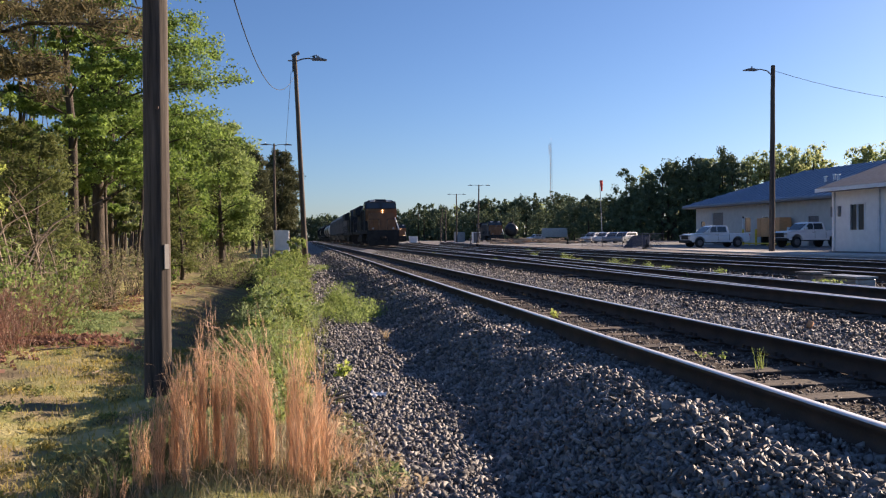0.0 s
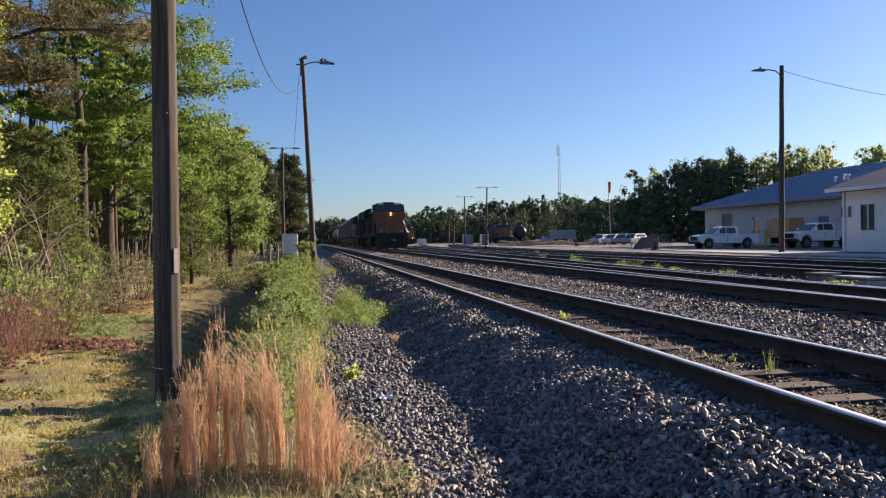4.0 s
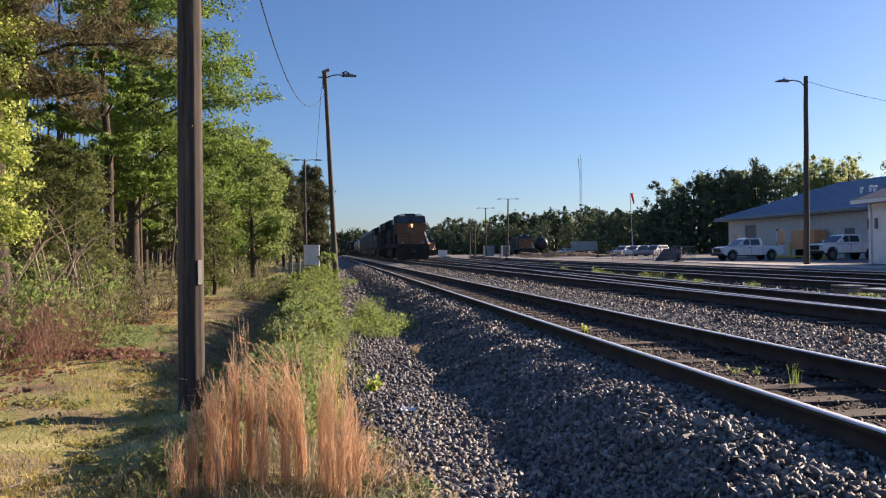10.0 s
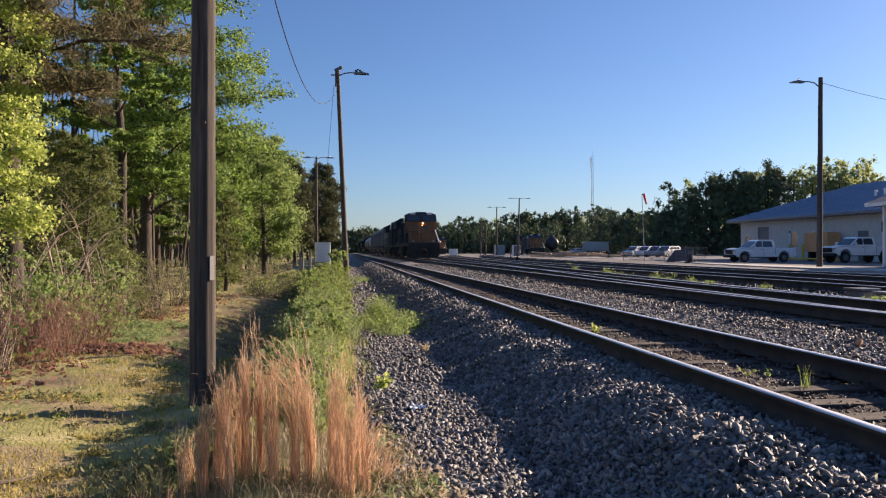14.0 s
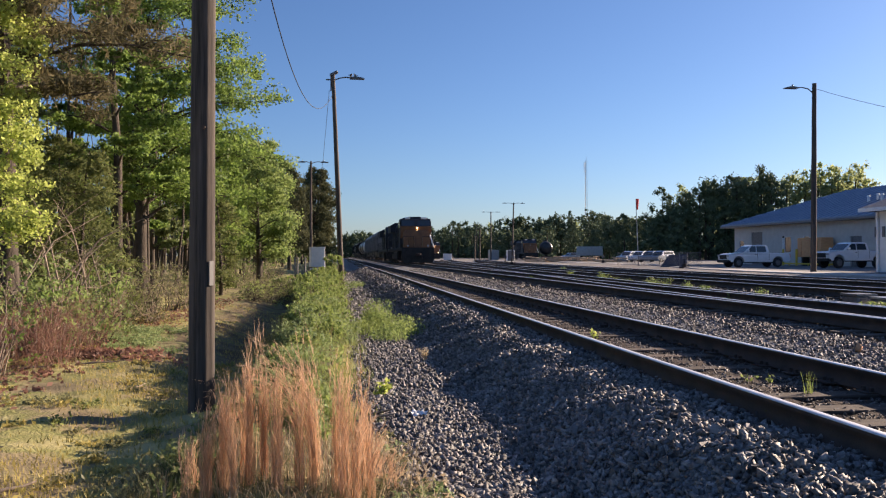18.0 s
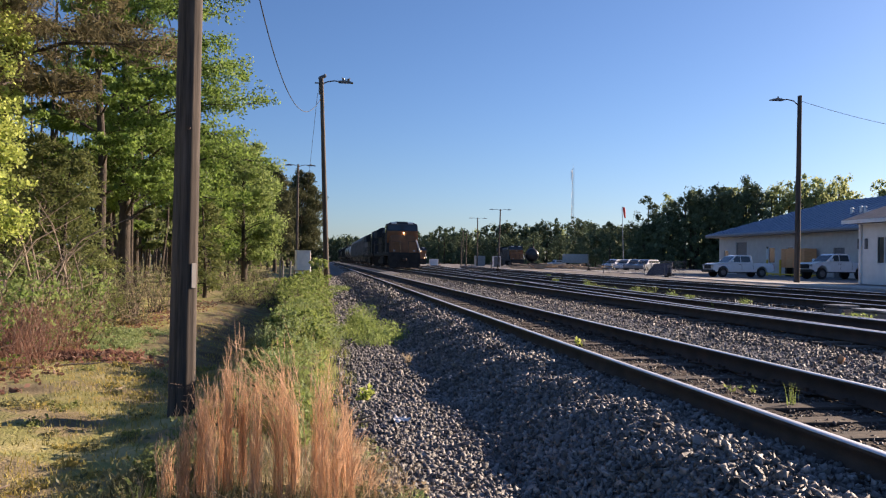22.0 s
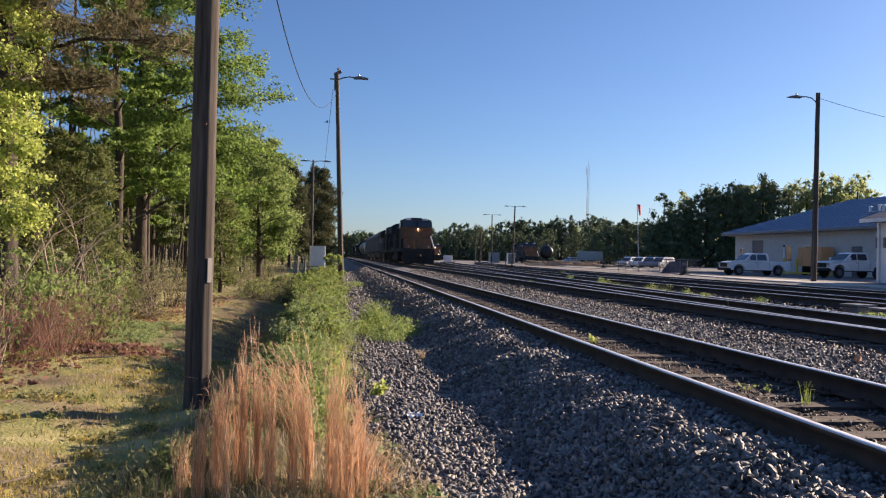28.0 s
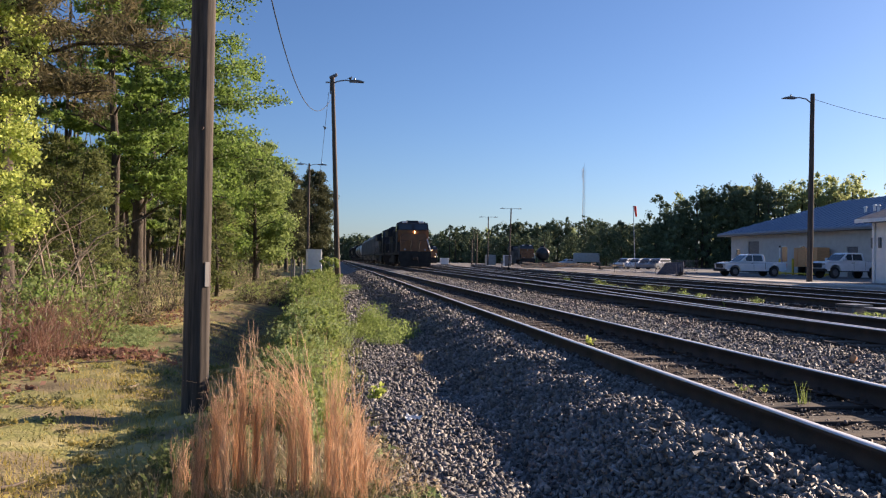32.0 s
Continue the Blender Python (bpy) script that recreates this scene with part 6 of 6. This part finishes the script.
tagged(mesh_from("grass", *blades(g, pts, 0.05, 0.012, 0.8, segs=2), M["grass"]), "short yellow-green grass behind the standpoint", "grass", kind="stuff")
n = 18000
y = 7.2 + 30 * g.random(n) ** 1.4
x = -0.45 + 0.42 * g.normal(size=n) + 0.12 * np.sin(y * 2.1)
keep = (x < 0.4) & (x > -1.5)
x, y = x[keep], y[keep]
pts = on_ground(x, y)
tagged(mesh_from("tall_grass", *blades(g, pts, 0.08 + 0.14 * smoothstep(7.5, 12, y) * g.random(len(y)), 0.009, 0.7, segs=2), M["verge"]), "green grass and weeds on the bank", "grass", kind="stuff")
n = 6000
x = -1.5 + 1.7 * g.random(n) ** 1.2
y = g.uniform(4.2, 7.0, n)
pts = on_ground(x, y)
tagged(mesh_from("low_grass", *blades(g, pts, 0.09, 0.007, 0.9, segs=2), M["olive"]), "low mixed green and straw grass under the dry sedge", "grass", kind="stuff")
n = 700
x = -0.9 + 1.45 * g.random(n) ** 0.7
y = g.uniform(4.5, 6.2, n)
tagged(mesh_from("dead_straw", *blades(g, on_ground(x, y), 0.3, 0.0045, 1.6, 0.9, segs=4), M["straw"]), "bent pale straws tangled in the sedge", "dry grass", kind="stuff")
n = 1500
x = -4.0 + 0.55 * g.normal(size=n)
y = 13.3 + 0.28 * g.normal(size=n) - 0.1 * x
v, f = leaves(g, on_ground(x, y) + (0, 0, 0.03), 0.05, n, 0.05, 0.6, 2.6)
tagged(mesh_from("leaf_litter", v, f, M["fern"]), "brown bark and leaf debris lying on the path", "leaf litter", kind="stuff")


n = 3600
x = g.uniform(-5.2, -3.9, n) + 0.4 * np.sin(g.uniform(0, 6, n))
y = 9 + 22 * g.random(n) ** 1.3
v, f = leaves(g, on_ground(x, y) + (0, 0, 0.012), 0.02, n, 0.05, 0.3)
tagged(mesh_from("leaf_litter", v, f, M["fern"]), "brown fallen leaves strewn along the wood's edge", "leaf litter", kind="stuff")


def sedge(x, y, h, w, n, seed, sway=(0.0, 0.0), mat="sedge", lean=0.2, name="dry_grass_tuft", label="tall orange-brown dry sedge tuft at the path's edge", cat="dry grass", group="dry grass tufts", wide=0.0038):
    """A tuft of dry broom sedge: stiff stems that bow near their tips, with feathery sides."""
    g_ = np.random.default_rng(seed)
    z0 = float(ground_height(x, y))
    q = thing(name, label, cat, x, y, z0 - 0.02, group=group)
    a, r = g_.random(n) * 6.28, w * g_.random(n) ** 0.6
    roots = np.stack([np.cos(a) * r, np.sin(a) * r, np.zeros(n)], -1)
    hh = h * (0.5 + 0.6 * g_.random(n) ** 0.6)
    b = g_.random(n) * 6.28
    off = np.stack([np.cos(b), np.sin(b)], -1) * (lean * (0.3 + g_.random(n)))[:, None]
    tip = np.asarray(sway) * g_.uniform(-0.1, 1.7, (n, 1))
    c = g_.random(n) * 6.28
    side = np.stack([np.cos(c), np.sin(c), np.zeros(n)], -1)

    def at(k, t):
        xy = roots[k, :2] + (off[k] * (t ** 1.2)[:, None] + tip[k] * (t ** 3.2)[:, None]) * hh[k][:, None]
        wob = 0.006 * np.sin(9 * t + a[k])
        return np.column_stack([xy[:, 0] + wob, xy[:, 1], hh[k] * (t - 0.06 * t * t - 0.3 * np.hypot(*tip[k].T) * t ** 5)])

    rows, every = [], np.arange(n)
    for i in range(7):
        t = i / 6
        p, ww = at(every, np.full(n, t)), side * wide * (1 - 0.8 * t) / 2
        rows += [p - ww, p + ww]
    base = np.arange(n) * 14
    f = np.concatenate([np.stack([base + 2 * i, base + 2 * i + 1, base + 2 * i + 3, base + 2 * i + 2], -1) for i in range(6)])
    tagged(mesh_from("stalk", np.stack(rows, 1).reshape(-1, 3), f, M[mat], q), kind="stuff")
    # feathery side leaves hugging the stems, fluffier above
    m = n * (14 if mat == "sedge" else 9)
    k = g_.integers(0, n, m)
    t = 0.08 + 0.9 * g_.random(m) ** 0.75
    p = at(k, t)
    d = at(k, np.minimum(t + 0.05, 1.05)) - p
    d /= np.linalg.norm(d, axis=1)[:, None] + 1e-9
    d = d + g_.normal(size=(m, 3)) * (0.20 if mat == "sedge" else 0.7)
    ln = (0.045 + 0.05 * g_.random(m))[:, None] * (1.0 if mat == "sedge" else 1.7)
    e = np.cross(d, g_.normal(size=(m, 3)))
    e /= np.linalg.norm(e, axis=1)[:, None] + 1e-9
    e = e * wide * 0.45
    v = np.stack([p - e * 0.6, p + e * 0.6, p + d * ln * 0.6 + e, p + d * ln], 1).reshape(-1, 3)
    tagged(mesh_from("feathery_leaf", v, np.arange(4 * m).reshape(-1, 4), M[mat], q), kind="stuff")
    return q


r_ = random.Random(4)
# place, height and lean of each clump
CLUMPS = [(-0.84, 4.97, 0.63, 0), (-0.77, 5.1, 0.68, 0.03), (-0.70, 5.02, 0.71, 0), (-0.63, 5.14, 0.74, -0.02), (-0.60, 5.06, 0.86, 0), (-0.54, 5.0, 0.72, 0.03), (-0.44, 4.95, 0.72, 0),
          (-0.28, 4.97, 0.95, -0.14), (-0.23, 5.05, 0.97, -0.2), (-0.19, 4.98, 0.93, -0.1), (-0.08, 4.97, 0.74, 0), (-0.03, 4.96, 0.82, 0.02), (0.10, 4.97, 0.77, -0.04),
          (0.04, 4.83, 0.62, 0.1), (0.15, 4.87, 0.52, 0.12), (-0.90, 4.85, 0.48, -0.05), (-0.42, 4.73, 0.44, 0.02), (-0.66, 4.7, 0.5, 0), (0.00, 4.73, 0.51, 0.05), (-1.0, 5.21, 0.39, -0.05)]
for k, (x, y, h, s_) in enumerate(CLUMPS):
    for j in range(2):
        if j and h > 0.6:
            sedge(x + r_.gauss(0, 0.03), y + r_.uniform(0, 0.15), h * r_.uniform(1.1, 1.25), 0.02, 5, 1400 + k, (s_ * 1.9 + r_.gauss(-0.02, 0.08), r_.uniform(-0.1, 0.05)), lean=0.04)
        sedge(x + r_.gauss(0, 0.02), y + r_.uniform(-0.05, 0.2), h * r_.uniform(0.9, 1.05) * (1.08 if j else 0.95), r_.uniform(0.018, 0.034), 22 if h > 0.55 else 11, 400 + 2 * k + j, (s_ * (1.4 if s_ < -0.09 else 0.8) + r_.gauss(0, 0.025), r_.uniform(-0.08, 0.04)), lean=0.03)
for k, (x, y, h) in enumerate(((-1.07, 4.85, 0.34), (-1.17, 4.68, 0.22), (-1.28, 4.64, 0.2), (-1.1, 4.5, 0.3), (-0.95, 4.5, 0.3))):
    sedge(x, y, h, 0.012, 6, 480 + k, (r_.uniform(-0.1, 0.1), 0), lean=0.08)
for k in range(44):
    sedge(-4.2 - r_.uniform(0, 1.2), r_.uniform(11.8, 15.0), r_.uniform(0.35, 1.1), r_.uniform(0.15, 0.3), 9, 700 + k, (r_.uniform(-0.1, 0.1), r_.uniform(-0.1, 0.1)), "fern", 0.7,
          "dead_bracken", "reddish brown dead bracken stalks at the wood's edge", "bracken", "dead bracken", 0.011)
for k in range(20):
    bush("brush", "leggy brush with small light green leaves among the bracken", -4.6 - r_.uniform(0, 1.4), r_.uniform(12.8, 18), r_.uniform(0.35, 0.6), r_.uniform(0.8, 1.7), 320, 0.045, "leaf_mid", 760 + k)
for k in range(20):
    bush("dry_bush", "leafless grey-brown bush of thin twigs at the wood's edge", -4.4 - r_.uniform(0, 1.7), r_.uniform(15.5, 26), r_.uniform(0.4, 0.8), r_.uniform(0.4, 1.5), 240, 0.036, "olive", 780 + k, "bark_pale" if k % 2 else "bark")
for k in range(5):
    sedge(0.12 + 0.2 * r_.random(), r_.uniform(5.0, 6.2), r_.uniform(0.25, 0.42), 0.05, 9, 460 + k, (0.1, 0.0))


def weed(x, y, h, n, label, blade=True, seed=0, mat="leaf_bright"):
    g_ = np.random.default_rng(seed)
    q = thing("weed", label, "weed", x, y, float(ground_height(x, y)) - 0.01, group="weeds on the tracks")
    if blade:
        tagged(mesh_from("blade", *blades(g_, np.zeros((n, 3)) + g_.normal(size=(n, 3)) * (0.02, 0.02, 0), h, 0.008, 0.5, 0.3, segs=3), M[mat], q), kind="stuff")
    else:
        cs = [(g_.normal() * h * 0.3, g_.normal() * h * 0.3, h * (0.3 + 0.6 * g_.random())) for _ in range(7)]
        mesh_from("stem", *tube([(0, 0, 0), (0, 0, h)], [0.006, 0.003], 4), M[mat], q)
        tagged(mesh_from("leaf", *leaves(g_, cs, h * 0.3, n, h * 0.22), M[mat], q), kind="stuff")
    return q


weed(3.77, 6.05, 0.24, 16, "tuft of green grass between the rails", True, 1, "shrub")
weed(3.79, 6.69, 0.10, 22, "small bright green weed between the rails", False, 2, "shrub")
weed(3.65, 6.81, 0.085, 18, "small bright green weed between the rails", False, 3, "shrub")
weed(3.47, 10.6, 0.12, 40, "small bright green weed beside the rail", False, 4)
grass_clump("bushy bright green weed beside the rail", 8.75, 12.0, 0.2, 0.3, 300, "leaf_mid", 5, 0.6, 0.01, "weeds on the tracks")
weed(0.42, 8.55, 0.2, 60, "bright green sprig on the gravel", False, 6)
weed(1.22, 11.5, 0.22, 90, "dry yellowish plant on the gravel", True, 7, "straw")
for k, (x, y) in enumerate(((13.4, 45.8), (11.3, 37.4), (10.8, 31.5), (9.67, 26.7), (9.75, 23.9), (9.37, 22.6), (9.42, 20.5), (9.3, 20.2), (9.55, 19.8), (8.77, 18.0), (9.75, 17.3), (9.2, 21.4), (9.5, 25.2), (9.9, 28.3))):
    grass_clump("feathery green weed beside the main track", x, y, r_.uniform(0.09, 0.17), r_.uniform(0.3, 0.5), 80, ("leaf_mid", "shrub")[k % 2], 50 + k, 0.7, 0.012, "weeds on the tracks")
for k in range(14):
    y = 13 + k * 2.6 + r_.uniform(-0.5, 0.5)
    weed(main_line(y) + r_.uniform(-0.6, 0.9), y, r_.uniform(0.08, 0.2), 40, "small green weed on the main track", k % 2 == 0, 80 + k, "shrub")
q = tagged(mesh_from("stray_rock", *stones(np.random.default_rng(3), 5.6, 5.61, 8.0, 8.01, 1, 0.1), M["rock_red"]), "orange-brown rock lying on the ballast", "rock")


# pale dead branches leaning in the brush
for k in range(16):
    g_ = np.random.default_rng(1800 + k)
    x, y = -4.7 - 1.3 * g_.random(), 12.8 + 6.5 * g_.random()
    q = thing("dead_branch", "pale bare dead branch leaning in the brush", "branch", x, y, float(ground_height(x, y)) - 0.05, group="dead branches")
    h = 1.2 + 1.8 * g_.random()
    d = g_.normal(size=2) * 0.28
    pts = [(0, 0, 0), (d[0] * 0.3 * h, d[1] * 0.3 * h, 0.45 * h), (d[0] * 0.8 * h, d[1] * 0.8 * h, 0.8 * h), (d[0] * 1.5 * h, d[1] * 1.5 * h, h)]
    out = [tube(pts, [0.022, 0.018, 0.012, 0.005], 6)]
    for j in range(5):
        u = g_.uniform(0.3, 0.9)
        a = np.array([np.interp(u, (0, 0.4, 0.75, 1), [p[i] for p in pts]) for i in range(3)])
        e = a + np.array((g_.normal() * 0.3, g_.normal() * 0.3, 0.1 + 0.3 * g_.random()))
        out.append(tube([a, (a + e) / 2 + g_.normal(size=3) * 0.04, e], [0.009, 0.006, 0.003], 4))
    mesh_from("branch", *merge(out), M["bark_pale"], q, smooth=True)

# twigs and pale chips on the path
for k, (x, y, ln, a) in enumerate(((-2.35, 6.0, 0.34, 35), (-3.6, 12.6, 0.7, 8), (-3.1, 12.9, 0.8, -38), (-4.4, 12.2, 0.5, 15), (-3.0, 7.2, 0.3, -20), (-2.6, 10.6, 0.35, 60))):
    q = thing("stick", "weathered grey stick lying on the path", "stick", x, y, float(ground_height(x, y)) + 0.012, a, group="sticks")
    mesh_from("branch", *tube([(-ln / 2, 0, 0.0), (-ln * 0.1, 0.03 * ln, 0.015), (ln * 0.2, -0.03 * ln, 0.02), (ln / 2, 0.04 * ln, 0.035)], [0.011, 0.015, 0.012, 0.006], 6), M["bark_pale"], q, smooth=True)

# scraps on the gravel
q = thing("stick", "pale broken stick lying at the gravel's edge", "stick", 0.30, 7.3, float(ground_height(0.3, 7.3)) + 0.02, 24, group="sticks")
mesh_from("branch", *tube([(-0.16, 0, 0.0), (0.0, 0.03, 0.03), (0.17, -0.02, 0.05)], [0.012, 0.016, 0.009], 6), M["bark_pale"], q, smooth=True)
q = thing("stick", "pale broken stick lying at the gravel's edge", "stick", 0.34, 7.55, float(ground_height(0.34, 7.55)) + 0.02, -8, group="sticks")
mesh_from("branch", *tube([(-0.13, 0, 0.01), (0.02, 0.02, 0.03), (0.12, 0.0, 0.06)], [0.01, 0.013, 0.007], 6), M["bark_pale"], q, smooth=True)
g_ = np.random.default_rng(8)
a, b = np.meshgrid(np.linspace(-0.09, 0.09, 9), np.linspace(-0.06, 0.06, 7))
i = np.arange(63).reshape(7, 9)
v = np.stack([a, b, 0.03 + 0.022 * np.sin(a * 55 + b * 40) + 0.010 * g_.normal(size=a.shape)], -1).reshape(-1, 3)
f = np.stack([i[:-1, :-1], i[:-1, 1:], i[1:, 1:], i[1:, :-1]], -1).reshape(-1, 4)
scrap = tagged(mesh_from("plastic_scrap", v, f, M["wall_white"]), "crumpled pale scrap of plastic on the gravel", "litter")
scrap.matrix_world = pose(0.71, 7.5, float(ground_height(0.71, 7.5)) + 0.01, 0, 0, 30)


# ---- birds ----
def bird(label):
    q = thing("bird", label, "bird", group="birds on the lamp")
    K = Matrix.Scale(0.62, 4)

    def piece(name, bm, mat, parent, smooth=False):
        bmesh.ops.transform(bm, matrix=K, verts=bm.verts[:])
        return part(name, bm, mat, parent, smooth=smooth)

    bm = B()
    bmesh.ops.create_uvsphere(bm, u_segments=12, v_segments=8, radius=0.09, matrix=Matrix.Diagonal((1.5, 0.85, 0.95, 1)))
    piece("body", bm, M["feather"], q, True)
    bm = B()
    bmesh.ops.create_uvsphere(bm, u_segments=10, v_segments=7, radius=0.055, matrix=Matrix.Translation((0.11, 0, 0.11)))
    hd = piece("head", bm, M["feather"], q, True)
    bm = B()
    rod(bm, (0.155, 0, 0.11), (0.21, 0, 0.10), 0.014, 0.003, 6)
    piece("beak", bm, M["lampgrey"], hd)
    bm = B()
    loft(bm, [(-0.10, -0.03), (-0.10, 0.03), (-0.29, 0.04), (-0.29, -0.04)], "z", -0.05, -0.03)
    piece("tail", bm, M["feather"], q)
    wings = []
    for s in (-1, 1):
        bm = B()
        loft(bm, [(0.08, 0), (0.09, s * 0.14), (0.0, s * 0.33), (-0.08, s * 0.2), (-0.09, 0)], "z", -0.008, 0.008)
        w_ = piece("wing", bm, M["feather"], q)
        w_.matrix_local = pose(0.0, s * 0.035, 0.035, -s * 100, 0, 0)
        wings.append((w_, s))
    for s in (-1, 1):
        bm = B()
        rod(bm, (0, s * 0.03, -0.07), (0.01, s * 0.03, -0.15), 0.008)
        piece("leg", bm, M["lampgrey"], q)
    return q, wings


bird_a = bird("dark pigeon-sized bird that perches on the lamp")
bird_b = bird("second dark bird perching on the lamp arm")


def motions():
    # bird a stays on the lamp, hops to its tip, then flies to the pole and on to the wire
    def perch(b, rows, flights):
        q, wings = b
        walk(q, [(t, pose(x, y, z, 0, 0, rz)) for t, x, y, z, rz in rows])
        for w_, s in wings:
            keys = [(0.0, 100)]
            for t0, t1 in flights:
                keys += [(t0 - 0.1, 100), (t0, 50)]
                t, up = t0 + 0.1, True
                while t < t1 - 0.14:
                    keys.append((t, -30 if up else 30))
                    up, t = not up, t + 0.1
                keys += [(t1 - 0.1, 40), (t1, 100)]
            keys.append((32.0, 100))
            walk(w_, [(t, pose(0.0, s * 0.035, 0.035, -s * a, 0, 0)) for t, a in keys])

    wx = lambda u: WIRE_A.lerp(WIRE_B, u)
    X, Y, Z = -0.19, 43.5, 10.83            # the lamp arm's root
    on_wire = wx(0.18)
    top = (X - 0.36, Y, Z + 0.015)
    perch(bird_a, [(0, X + 1.21, Y, Z + 0.16, 190), (16, X + 1.21, Y, Z + 0.16, 190), (16.6, X + 1.2, Y, Z + 0.17, 150), (20.2, X + 1.2, Y, Z + 0.17, 150),
                   (20.5, X + 1.1, Y, Z + 0.42, 160), (20.9, X + 1.1, Y, Z + 0.16, 180), (22.3, X + 1.25, Y, Z + 0.16, 120), (22.5, X + 1.9, Y - 0.2, Z + 0.16, 60), (22.9, X + 1.62, Y, Z + 0.1, 20),
                   (24.3, X + 1.62, Y, Z + 0.1, 20), (24.5, X + 1.25, Y, Z + 0.4, 100), (24.8, X + 0.8, Y - 0.25, Z + 0.32, 180), (25.0, X + 0.45, Y - 0.35, Z + 0.18, 190), (25.2, X + 0.1, Y - 0.4, Z + 0.15, 200), (25.5, *top, 190),
                   (27.2, *top, 190), (27.4, X - 0.5, Y - 0.2, Z - 0.7, 230), (27.6, X - 0.62, Y, Z - 1.4, 250), (28.0, on_wire.x - 0.1, on_wire.y, on_wire.z + 0.25, 260), (28.3, on_wire.x, on_wire.y, on_wire.z + 0.1, 190),
                   (32, on_wire.x, on_wire.y, on_wire.z + 0.1, 190)], [(20.2, 20.9), (22.3, 22.9), (24.3, 25.5), (27.2, 28.3)])
    crown = (X + 0.06, Y, Z + 0.45)
    perch(bird_b, [(0, X + 1.0, Y, Z + 0.16, 10), (17, X + 1.0, Y, Z + 0.16, 10), (17.6, X + 0.95, Y, Z + 0.17, 40), (20.0, X + 0.95, Y, Z + 0.17, 40), (20.4, X + 1.25, Y, Z + 0.4, 60), (20.8, X + 1.45, Y, Z + 0.16, 30), (22.6, X + 1.45, Y, Z + 0.16, 30),
                   (23.0, X + 0.8, Y - 0.3, Z + 0.6, 120), (23.5, *crown, 170), (30.2, *crown, 20), (30.5, X + 0.35, Y - 0.2, Z + 0.62, 20), (30.7, X + 0.9, Y - 0.1, Z + 0.5, 20), (31.0, X + 0.95, Y, Z + 0.17, 10), (32, X + 0.95, Y, Z + 0.17, 10)],
          [(20.0, 20.8), (22.6, 23.5), (30.2, 31.0)])
    walk(sock, [(t, pose(-0.1, 0, 10.45, 0, a, 0)) for t, a in ((0, -2), (3, 2), (6, -4), (10, -12), (13, -18), (16, -6), (19, 2), (23, -10), (28, -6), (32, -8))])


motions()
